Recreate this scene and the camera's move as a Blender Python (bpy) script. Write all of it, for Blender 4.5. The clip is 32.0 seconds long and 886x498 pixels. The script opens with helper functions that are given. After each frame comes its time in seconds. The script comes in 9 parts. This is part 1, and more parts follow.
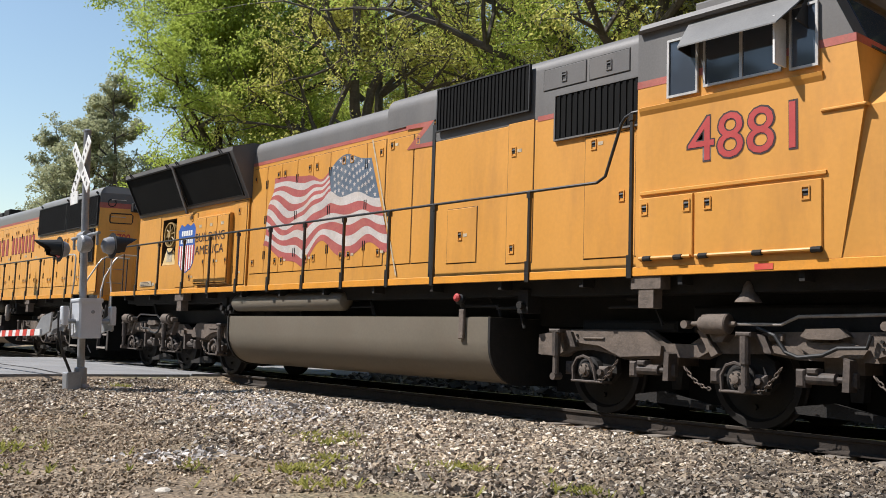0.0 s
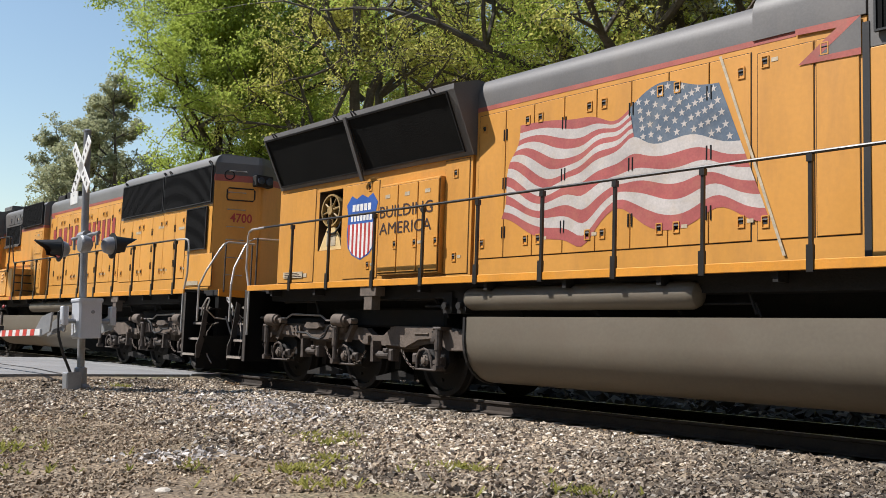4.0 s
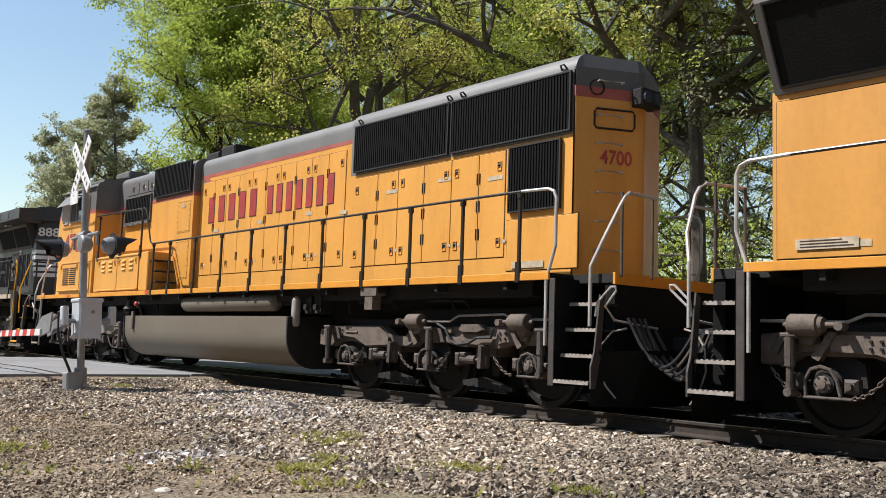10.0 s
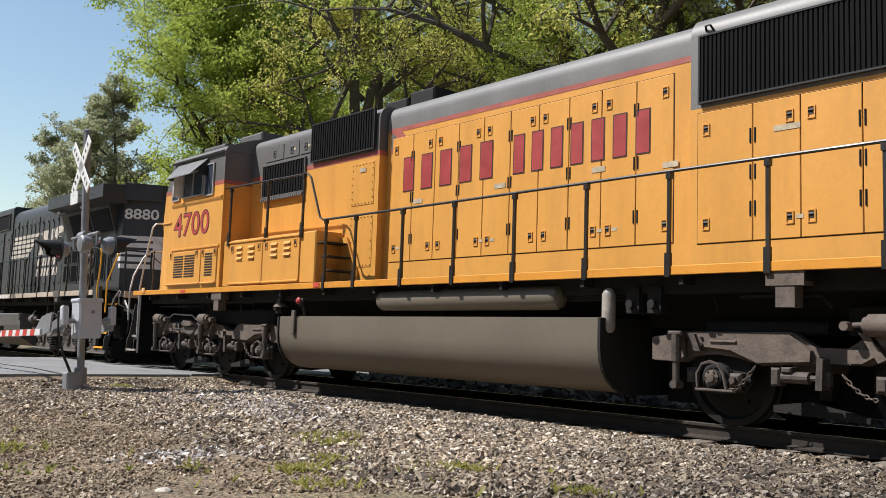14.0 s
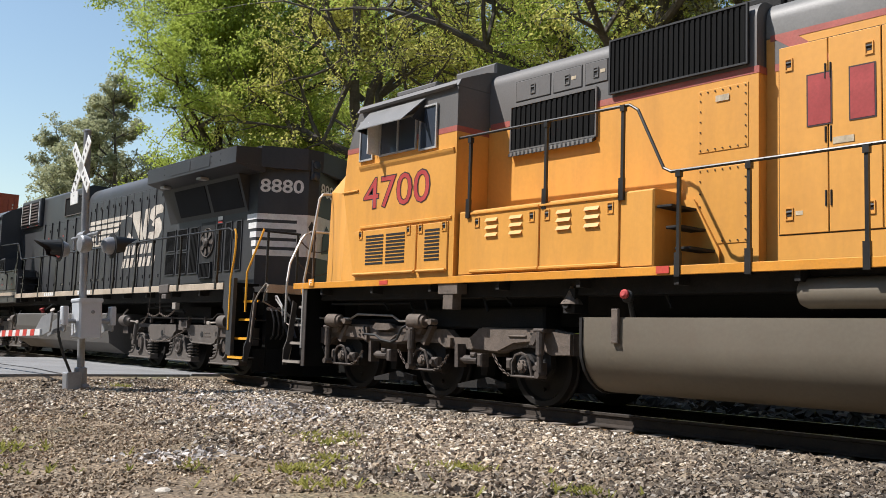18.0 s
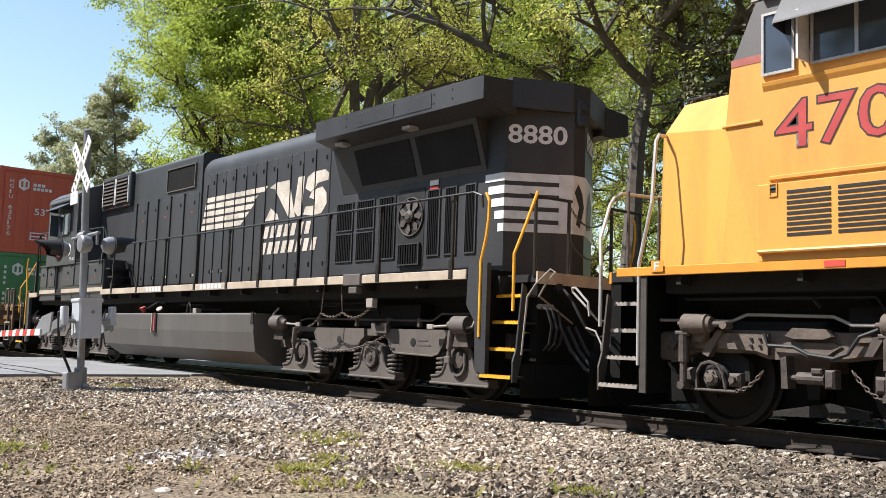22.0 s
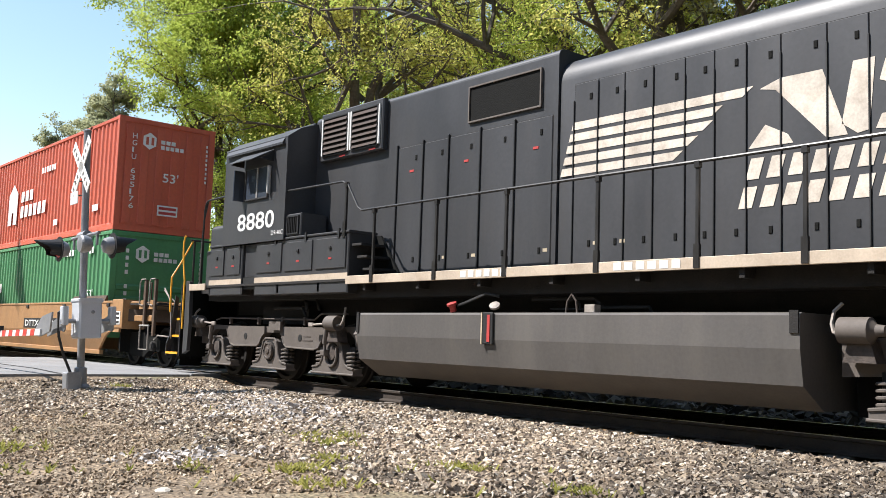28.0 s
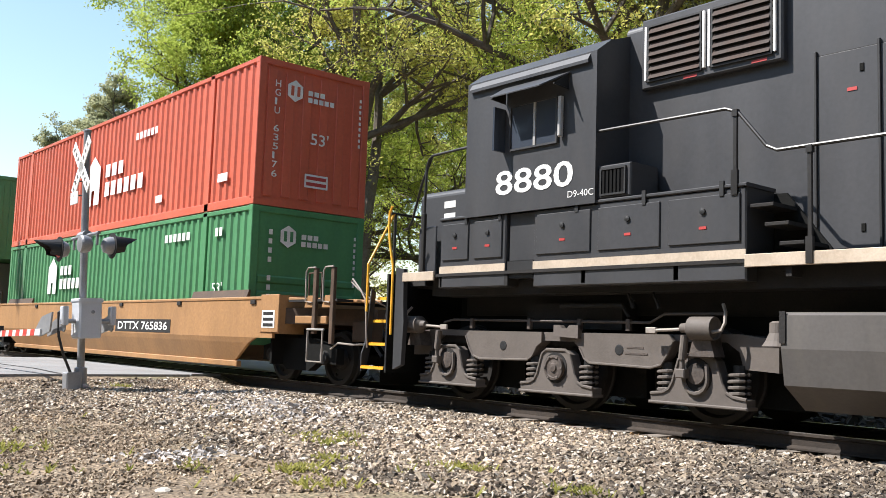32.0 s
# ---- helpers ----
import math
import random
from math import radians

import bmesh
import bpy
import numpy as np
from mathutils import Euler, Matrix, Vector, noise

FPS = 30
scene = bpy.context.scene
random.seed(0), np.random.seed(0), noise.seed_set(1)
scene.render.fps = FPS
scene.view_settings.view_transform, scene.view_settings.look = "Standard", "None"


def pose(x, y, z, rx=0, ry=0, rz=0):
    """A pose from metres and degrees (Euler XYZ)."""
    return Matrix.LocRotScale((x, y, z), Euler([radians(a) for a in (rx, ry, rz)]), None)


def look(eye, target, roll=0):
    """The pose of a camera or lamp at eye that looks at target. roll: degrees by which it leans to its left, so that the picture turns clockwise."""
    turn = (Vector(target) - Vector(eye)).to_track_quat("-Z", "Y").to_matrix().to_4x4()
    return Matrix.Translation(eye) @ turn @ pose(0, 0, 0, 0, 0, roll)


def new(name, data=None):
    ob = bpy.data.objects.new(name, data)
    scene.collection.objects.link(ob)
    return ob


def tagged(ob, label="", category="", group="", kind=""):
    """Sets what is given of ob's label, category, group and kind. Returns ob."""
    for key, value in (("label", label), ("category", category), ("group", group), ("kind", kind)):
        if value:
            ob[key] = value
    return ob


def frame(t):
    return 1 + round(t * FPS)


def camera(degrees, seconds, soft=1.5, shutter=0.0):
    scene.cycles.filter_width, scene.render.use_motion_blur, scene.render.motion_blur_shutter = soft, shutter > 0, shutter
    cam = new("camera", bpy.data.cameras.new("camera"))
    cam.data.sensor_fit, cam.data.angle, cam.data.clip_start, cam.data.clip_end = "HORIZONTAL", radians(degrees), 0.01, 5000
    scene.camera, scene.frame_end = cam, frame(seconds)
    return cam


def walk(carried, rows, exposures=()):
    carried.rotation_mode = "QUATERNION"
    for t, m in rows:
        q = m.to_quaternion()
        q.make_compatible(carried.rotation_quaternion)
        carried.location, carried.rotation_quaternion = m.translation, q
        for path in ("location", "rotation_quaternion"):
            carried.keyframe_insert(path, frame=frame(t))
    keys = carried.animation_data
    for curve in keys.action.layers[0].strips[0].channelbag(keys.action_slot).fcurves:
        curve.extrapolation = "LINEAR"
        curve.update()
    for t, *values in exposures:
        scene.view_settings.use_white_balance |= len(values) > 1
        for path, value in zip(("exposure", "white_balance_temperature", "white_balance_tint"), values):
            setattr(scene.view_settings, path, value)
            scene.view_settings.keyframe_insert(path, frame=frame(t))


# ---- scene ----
# Rail top is z = 0, the track runs along x, the train moves towards +x.
cam = camera(51.15, 32.0, soft=0.8)
EYE = (0.0, -9.837, 0.821)
YAW, PITCH = radians(49.553), radians(5.635)
AIM = (EYE[0] - math.sin(YAW) * math.cos(PITCH), EYE[1] + math.cos(YAW) * math.cos(PITCH), EYE[2] + math.sin(PITCH))
CAM_POSE = look(EYE, AIM, 1.916)
walk(cam, [(0.0, CAM_POSE), (32.0, CAM_POSE)],
     exposures=[(0.0, 0.42), (3.0, 0.33), (6.0, 0.45), (9.0, 0.50), (12.0, 0.42), (14.0, 0.33), (17.0, 0.38), (19.5, 0.46), (21.5, 0.72), (23.0, 0.93), (28.0, 0.94), (32.0, 0.99)])

# ---- light ----
SUN_AZ, SUN_EL = radians(39.0), radians(51.5)   # azimuth from -y towards -x
SUN_DIR = Vector((-math.sin(SUN_AZ) * math.cos(SUN_EL), -math.cos(SUN_AZ) * math.cos(SUN_EL), math.sin(SUN_EL)))
world = bpy.data.worlds.new("world")
scene.world = world
world.use_nodes = True
wn = world.node_tree.nodes
sky = wn.new("ShaderNodeTexSky")
sky.sky_type, sky.sun_disc = "NISHITA", False
sky.sun_elevation = SUN_EL
sky.sun_rotation = math.atan2(SUN_DIR.x, SUN_DIR.y)
sky.air_density, sky.dust_density, sky.ozone_density = 1.35, 0.15, 1.2
wn["Background"].inputs["Strength"].default_value = 0.105
world.node_tree.links.new(sky.outputs[0], wn["Background"].inputs["Color"])
sun = new("sun", bpy.data.lights.new("sun", "SUN"))
sun.data.energy, sun.data.angle, sun.data.color = 5.0, radians(0.55), (1.0, 0.962, 0.935)
sun.matrix_world = look((0, 0, 30), Vector((0, 0, 30)) - SUN_DIR)

# ---- materials ----


def material(name, color, rough=0.6, metal=0.0, vary=0.25, scale=3.0, fine=40.0, bump=0.15, dirt=None, dirt_amount=0.4, streak=False, spec=0.5, random_amount=0.0, island=False):
    m = bpy.data.materials.new(name)
    m.use_nodes = True
    nt = m.node_tree
    n, l = nt.nodes, nt.links
    b = n["Principled BSDF"]
    b.inputs["Metallic"].default_value = metal
    b.inputs["Specular IOR Level"].default_value = spec
    tc = n.new("ShaderNodeTexCoord")
    mp = n.new("ShaderNodeMapping")
    l.new(tc.outputs["Object"], mp.inputs[0])
    if streak:
        mp.inputs["Scale"].default_value = (1.0, 1.0, 0.22)
    big = n.new("ShaderNodeTexNoise")
    big.inputs["Scale"].default_value, big.inputs["Detail"].default_value = scale, 6
    small = n.new("ShaderNodeTexNoise")
    small.inputs["Scale"].default_value, small.inputs["Detail"].default_value = fine, 4
    l.new(mp.outputs[0], big.inputs[0])
    l.new(tc.outputs["Object"], small.inputs[0])
    r1 = n.new("ShaderNodeMapRange")
    r1.inputs[1].default_value, r1.inputs[2].default_value = 0.3, 0.7
    r1.inputs[3].default_value, r1.inputs[4].default_value = 1 - vary, 1 + vary * 0.6
    l.new(big.outputs[0], r1.inputs[0])
    r2 = n.new("ShaderNodeMapRange")
    r2.inputs[1].default_value, r2.inputs[2].default_value = 0.3, 0.7
    r2.inputs[3].default_value, r2.inputs[4].default_value = 1 - vary * 0.5, 1 + vary * 0.5
    l.new(small.outputs[0], r2.inputs[0])
    mul = n.new("ShaderNodeMath")
    mul.operation = "MULTIPLY"
    l.new(r1.outputs[0], mul.inputs[0])
    l.new(r2.outputs[0], mul.inputs[1])
    val = mul.outputs[0]
    if random_amount:
        if island:
            gi = n.new("ShaderNodeNewGeometry")
            src = gi.outputs["Random Per Island"]
        else:
            gi = n.new("ShaderNodeObjectInfo")
            src = gi.outputs["Random"]
        r3 = n.new("ShaderNodeMapRange")
        r3.inputs[3].default_value, r3.inputs[4].default_value = 1 - random_amount, 1 + random_amount
        l.new(src, r3.inputs[0])
        m3 = n.new("ShaderNodeMath")
        m3.operation = "MULTIPLY"
        l.new(val, m3.inputs[0])
        l.new(r3.outputs[0], m3.inputs[1])
        val = m3.outputs[0]
    vm = n.new("ShaderNodeVectorMath")
    vm.operation = "SCALE"
    vm.inputs[0].default_value = color
    l.new(val, vm.inputs["Scale"])
    out = vm.outputs[0]
    if dirt:
        dn = n.new("ShaderNodeTexNoise")
        dn.inputs["Scale"].default_value, dn.inputs["Detail"].default_value, dn.inputs["Roughness"].default_value = scale * 1.7, 8, 0.65
        l.new(mp.outputs[0], dn.inputs[0])
        dr = n.new("ShaderNodeMapRange")
        dr.inputs[1].default_value, dr.inputs[2].default_value, dr.inputs[4].default_value = 0.48, 0.72, dirt_amount
        l.new(dn.outputs[0], dr.inputs[0])
        mx = n.new("ShaderNodeMix")
        mx.data_type = "RGBA"
        l.new(dr.outputs[0], mx.inputs["Factor"])
        l.new(out, mx.inputs["A"])
        mx.inputs["B"].default_value = (*dirt, 1)
        out = mx.outputs["Result"]
    l.new(out, b.inputs["Base Color"])
    rr = n.new("ShaderNodeMapRange")
    rr.inputs[3].default_value, rr.inputs[4].default_value = max(0.05, rough - 0.12), min(1, rough + 0.12)
    l.new(big.outputs[0], rr.inputs[0])
    l.new(rr.outputs[0], b.inputs["Roughness"])
    if bump:
        bp = n.new("ShaderNodeBump")
        bp.inputs["Strength"].default_value, bp.inputs["Distance"].default_value = bump, 0.02
        l.new(small.outputs[0], bp.inputs["Height"])
        l.new(bp.outputs[0], b.inputs["Normal"])
    return m


YELLOW = material("armour_yellow_paint", (0.63, 0.29, 0.052), 0.48, vary=0.07, scale=1.6, fine=18, bump=0.03, dirt=(0.27, 0.125, 0.04), dirt_amount=0.32, streak=True)
PALE_YELLOW = material("sun_bleached_yellow_paint", (0.71, 0.335, 0.065), 0.45, vary=0.06, scale=1.6, fine=18, bump=0.03, dirt=(0.36, 0.17, 0.05), dirt_amount=0.3, streak=True)
SILL_YELLOW = material("sill_yellow_paint", (0.70, 0.29, 0.03), 0.5, vary=0.1, scale=2.5, bump=0.03, dirt=(0.35, 0.18, 0.05), dirt_amount=0.35)
GREY = material("harbour_grey_paint", (0.128, 0.12, 0.112), 0.55, vary=0.15, scale=1.5, bump=0.05, dirt=(0.16, 0.14, 0.12), dirt_amount=0.4, streak=True)
RED_BAND = material("faded_red_band", (0.40, 0.10, 0.075), 0.55, vary=0.2, scale=3, bump=0.02, dirt=(0.3, 0.15, 0.1), dirt_amount=0.5)
RED = material("red_paint", (0.62, 0.07, 0.05), 0.5, vary=0.12, scale=4, bump=0.02, dirt=(0.5, 0.2, 0.06), dirt_amount=0.25)
DECAL_RED = material("lettering_red", (0.44, 0.05, 0.045), 0.5, vary=0.12, scale=4, bump=0.02)
OUTLINE = material("dark_outline", (0.04, 0.02, 0.018), 0.6, vary=0.1, bump=0.0)
WHITE = material("white_paint", (0.78, 0.77, 0.74), 0.5, vary=0.1, scale=4, bump=0.03, dirt=(0.4, 0.36, 0.3), dirt_amount=0.35)
FLAG_RED = material("flag_red", (0.40, 0.095, 0.085), 0.55, vary=0.2, scale=3, bump=0.0, dirt=(0.5, 0.26, 0.14), dirt_amount=0.22)
FLAG_WHITE = material("flag_white", (0.53, 0.48, 0.44), 0.55, vary=0.18, scale=3, bump=0.0, dirt=(0.5, 0.36, 0.2), dirt_amount=0.35)
FLAG_BLUE = material("flag_blue", (0.10, 0.135, 0.18), 0.55, vary=0.25, scale=3, bump=0.0, dirt=(0.3, 0.3, 0.28), dirt_amount=0.35)
SHIELD_BLUE = material("shield_blue", (0.03, 0.10, 0.36), 0.5, vary=0.1, bump=0.0)
BLACK = material("black_steel", (0.012, 0.012, 0.012), 0.6, vary=0.3, scale=3, bump=0.1)
# black of real screens; on motors, pilots and ploughs it stands for shade
SCREEN_SHADE = material("black_screen_and_shade", (0.010, 0.010, 0.009), 0.9, vary=0.35, scale=2, fine=60, bump=0.3, spec=0.15)
NS_SCREEN = material("dusty_dark_screen", (0.022, 0.022, 0.023), 0.85, vary=0.3, scale=2, fine=60, bump=0.3, spec=0.2)
SLAT = material("louvre_black", (0.008, 0.008, 0.008), 0.9, vary=0.3, bump=0.05, spec=0.15)
BAY_BROWN = material("grimy_bay", (0.06, 0.035, 0.02), 0.8, vary=0.4, scale=6, bump=0.2)
BAY_BRASS = material("tarnished_fan", (0.38, 0.25, 0.09), 0.6, vary=0.3, scale=8, bump=0.1, dirt=(0.1, 0.06, 0.03), dirt_amount=0.6)
RUST_SLAT = material("rusty_louvre", (0.045, 0.026, 0.018), 0.8, vary=0.4, scale=5, bump=0.1)
NS_WHITE = material("dirty_white_marking", (0.62, 0.55, 0.46), 0.55, vary=0.2, scale=2.5, bump=0.02, dirt=(0.26, 0.19, 0.13), dirt_amount=0.55)
WORN_GREY = material("sun_bleached_grey_paint", (0.175, 0.168, 0.155), 0.5, vary=0.15, scale=1.5, bump=0.04, dirt=(0.17, 0.15, 0.13), dirt_amount=0.4, streak=True)
CREAM = material("cream_cover", (0.72, 0.52, 0.24), 0.5, vary=0.12, scale=6, bump=0.02)
NOTICE = material("notice_white", (0.5, 0.41, 0.28), 0.6, vary=0.25, scale=9, bump=0.0)
WORD_RED = material("word_red", (0.36, 0.045, 0.04), 0.5, vary=0.2, scale=4, bump=0.0)
VISOR_GREY = material("visor_grey", (0.15, 0.147, 0.14), 0.55, vary=0.15, scale=2.5, bump=0.04)
# grime of the underframe; also stands for shade on the tank ends
UNDER = material("underframe_grime_and_shade", (0.013, 0.0115, 0.010), 0.85, vary=0.4, scale=3, bump=0.3, dirt=(0.03, 0.024, 0.02), dirt_amount=0.4)
TRUCK = material("truck_dust", (0.142, 0.11, 0.087), 0.8, vary=0.2, scale=4, fine=30, bump=0.25, dirt=(0.05, 0.04, 0.03), dirt_amount=0.65)
TRUCK_DARK = material("greasy_truck_fitting", (0.085, 0.066, 0.054), 0.7, vary=0.35, scale=5, fine=30, bump=0.25, dirt=(0.02, 0.017, 0.014), dirt_amount=0.7)
TRUCK_GREY = material("truck_grey_dust", (0.114, 0.096, 0.082), 0.75, vary=0.1, scale=3, fine=30, bump=0.1, dirt=(0.07, 0.058, 0.048), dirt_amount=0.5)
PIPE = material("dusty_pipe", (0.33, 0.29, 0.25), 0.6, vary=0.2, scale=5, bump=0.05, dirt=(0.14, 0.11, 0.08), dirt_amount=0.5)
TANK = material("fuel_tank_grey", (0.155, 0.131, 0.097), 0.55, vary=0.1, scale=0.9, fine=25, bump=0.04, dirt=(0.14, 0.105, 0.075), dirt_amount=0.45)
TANK_NS = material("fuel_tank_black_dust", (0.092, 0.084, 0.077), 0.55, vary=0.15, scale=1.3, fine=25, bump=0.05, dirt=(0.145, 0.13, 0.11), dirt_amount=0.4, streak=True)
WHEEL = material("wheel_steel", (0.017, 0.0145, 0.0125), 0.7, metal=0.2, vary=0.3, scale=5, bump=0.1)
RAIL = material("rail_rust", (0.038, 0.028, 0.021), 0.9, vary=0.35, scale=5, bump=0.3)
RAILTOP = material("rail_head", (0.5, 0.48, 0.45), 0.3, metal=0.9, vary=0.15, bump=0.02)
HANDRAIL = material("handrail_black", (0.02, 0.018, 0.016), 0.4, vary=0.2, bump=0.02)
SILVER = material("handrail_worn_silver", (0.5, 0.48, 0.45), 0.4, metal=0.3, vary=0.2, bump=0.03)
GALV = material("galvanised_aluminium", (0.27, 0.275, 0.285), 0.5, metal=0.3, vary=0.15, scale=6, bump=0.05)
BOX_GREY = material("signal_box_grey", (0.5, 0.52, 0.55), 0.45, vary=0.08, bump=0.02)
NS_BLACK = material("locomotive_black", (0.042, 0.0425, 0.045), 0.46, vary=0.18, scale=1.5, fine=20, bump=0.03, dirt=(0.055, 0.052, 0.05), dirt_amount=0.5, streak=True)
NS_STRIPE = material("weathered_white_stripe", (0.50, 0.41, 0.31), 0.6, vary=0.15, scale=2.5, bump=0.03, dirt=(0.3, 0.22, 0.15), dirt_amount=0.5)
GRAB_YELLOW = material("grab_iron_yellow", (0.85, 0.42, 0.03), 0.45, vary=0.1, bump=0.0)
CONT_RED = material("container_red", (0.56, 0.115, 0.062), 0.5, vary=0.12, scale=1.2, fine=15, bump=0.03, dirt=(0.4, 0.14, 0.09), dirt_amount=0.3, streak=True)
CONT_GREEN = material("container_green", (0.07, 0.235, 0.095), 0.5, vary=0.15, scale=1.2, fine=15, bump=0.03, dirt=(0.05, 0.14, 0.08), dirt_amount=0.35, streak=True)
WELL = material("well_car_ochre", (0.36, 0.19, 0.075), 0.65, vary=0.2, scale=1.2, fine=20, bump=0.06, dirt=(0.22, 0.115, 0.05), dirt_amount=0.55, streak=True)
ASPHALT = material("pale_asphalt", (0.225, 0.223, 0.22), 0.9, vary=0.2, scale=0.8, fine=60, bump=0.3, dirt=(0.2, 0.19, 0.18), dirt_amount=0.5)
TIE = material("creosoted_tie", (0.2, 0.17, 0.14), 0.9, vary=0.4, scale=4, bump=0.4)
STEP_PLATE = material("grimy_step_plate", (0.058, 0.048, 0.04), 0.7, vary=0.3, scale=4, bump=0.1, dirt=(0.03, 0.024, 0.02), dirt_amount=0.5)
TIE_STONE = material("flat_pale_stone", (0.5, 0.45, 0.38), 0.85, vary=0.3, scale=9, bump=0.3)
LADDER = material("grimy_brown_steel", (0.08, 0.048, 0.028), 0.7, vary=0.3, scale=4, bump=0.1)
BARK = material("bark", (0.115, 0.095, 0.075), 0.95, vary=0.4, scale=2, fine=14, bump=0.6, dirt=(0.14, 0.125, 0.1), dirt_amount=0.5)
REFL_RED = material("reflective_red", (0.62, 0.05, 0.035), 0.4, vary=0.08, bump=0.0)
RUBBER = material("hose_rubber", (0.02, 0.02, 0.02), 0.6, vary=0.2, bump=0.05)


def glass_material():
    m = bpy.data.materials.new("tinted_glass")
    m.use_nodes = True
    b = m.node_tree.nodes["Principled BSDF"]
    b.inputs["Base Color"].default_value = (0.05, 0.06, 0.078, 1)
    b.inputs["Roughness"].default_value = 0.06
    b.inputs["Specular IOR Level"].default_value = 0.8
    return m


GLASS = glass_material()


def leaf_material(name, low, high):
    m = bpy.data.materials.new(name)
    m.use_nodes = True
    nt = m.node_tree
    n, l = nt.nodes, nt.links
    n.remove(n["Principled BSDF"])
    g = n.new("ShaderNodeNewGeometry")
    tc = n.new("ShaderNodeTexCoord")
    ns = n.new("ShaderNodeTexNoise")
    ns.inputs["Scale"].default_value, ns.inputs["Detail"].default_value = 0.45, 3
    l.new(tc.outputs["Object"], ns.inputs[0])
    ad = n.new("ShaderNodeMath")
    ad.operation = "MULTIPLY_ADD"
    l.new(g.outputs["Random Per Island"], ad.inputs[0])
    ad.inputs[1].default_value = 0.4
    l.new(ns.outputs[0], ad.inputs[2])
    mr = n.new("ShaderNodeMapRange")
    mr.inputs[1].default_value, mr.inputs[2].default_value = 0.38, 0.95
    l.new(ad.outputs[0], mr.inputs[0])
    mx = n.new("ShaderNodeMix")
    mx.data_type = "RGBA"
    mx.inputs["A"].default_value, mx.inputs["B"].default_value = (*low, 1), (*high, 1)
    l.new(mr.outputs[0], mx.inputs["Factor"])
    d = n.new("ShaderNodeBsdfDiffuse")
    t = n.new("ShaderNodeBsdfTranslucent")
    l.new(mx.outputs["Result"], d.inputs[0])
    l.new(mx.outputs["Result"], t.inputs[0])
    ms = n.new("ShaderNodeMixShader")
    ms.inputs[0].default_value = 0.5
    l.new(d.outputs[0], ms.inputs[1])
    l.new(t.outputs[0], ms.inputs[2])
    l.new(ms.outputs[0], n["Material Output"].inputs[0])
    return m


LEAF = leaf_material("spring_leaves", (0.25, 0.31, 0.055), (0.53, 0.61, 0.14))
LEAF_B = leaf_material("yellow_green_leaves", (0.355, 0.355, 0.08), (0.7, 0.66, 0.2))
# greyer, paler leaves; on far trees this colour stands for haze
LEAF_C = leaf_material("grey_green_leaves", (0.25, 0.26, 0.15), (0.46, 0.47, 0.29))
# very dark leaves for the unseen woods, so they bounce little light
BLOCKER_WOODS = leaf_material("light_blocking_woods", (0.04, 0.05, 0.018), (0.1, 0.12, 0.045))
GRASS = leaf_material("grass_blades", (0.13, 0.15, 0.03), (0.36, 0.34, 0.10))


def ground_material():
    m = material("dirt_and_gravel", (0.23, 0.17, 0.11), 0.95, vary=0.3, scale=0.7, fine=9, bump=0.5)
    nt = m.node_tree
    n, l = nt.nodes, nt.links
    b = n["Principled BSDF"]
    tc = n.new("ShaderNodeTexCoord")
    vo = n.new("ShaderNodeTexVoronoi")
    vo.inputs["Scale"].default_value = 26
    l.new(tc.outputs["Object"], vo.inputs[0])
    base = b.inputs["Base Color"].links[0].from_socket
    sep = n.new("ShaderNodeSeparateColor")
    l.new(vo.outputs["Color"], sep.inputs[0])
    mr = n.new("ShaderNodeMapRange")
    mr.inputs[3].default_value, mr.inputs[4].default_value = 0.55, 1.35
    l.new(sep.outputs[0], mr.inputs[0])
    sc = n.new("ShaderNodeVectorMath")
    sc.operation = "SCALE"
    l.new(base, sc.inputs[0])
    l.new(mr.outputs[0], sc.inputs["Scale"])
    g = n.new("ShaderNodeTexNoise")
    g.inputs["Scale"].default_value, g.inputs["Detail"].default_value = 0.5, 7
    l.new(tc.outputs["Object"], g.inputs[0])
    gr = n.new("ShaderNodeMapRange")
    gr.inputs[1].default_value, gr.inputs[2].default_value, gr.inputs[4].default_value = 0.52, 0.72, 0.5
    l.new(g.outputs[0], gr.inputs[0])
    mx = n.new("ShaderNodeMix")
    mx.data_type = "RGBA"
    l.new(gr.outputs[0], mx.inputs["Factor"])
    l.new(sc.outputs[0], mx.inputs["A"])
    mx.inputs["B"].default_value = (0.16, 0.16, 0.07, 1)
    l.new(mx.outputs["Result"], b.inputs["Base Color"])
    bp = n.new("ShaderNodeBump")
    bp.inputs["Strength"].default_value, bp.inputs["Distance"].default_value = 0.8, 0.03
    l.new(vo.outputs["Distance"], bp.inputs["Height"])
    l.new(bp.outputs[0], b.inputs["Normal"])
    return m


GROUND = ground_material()


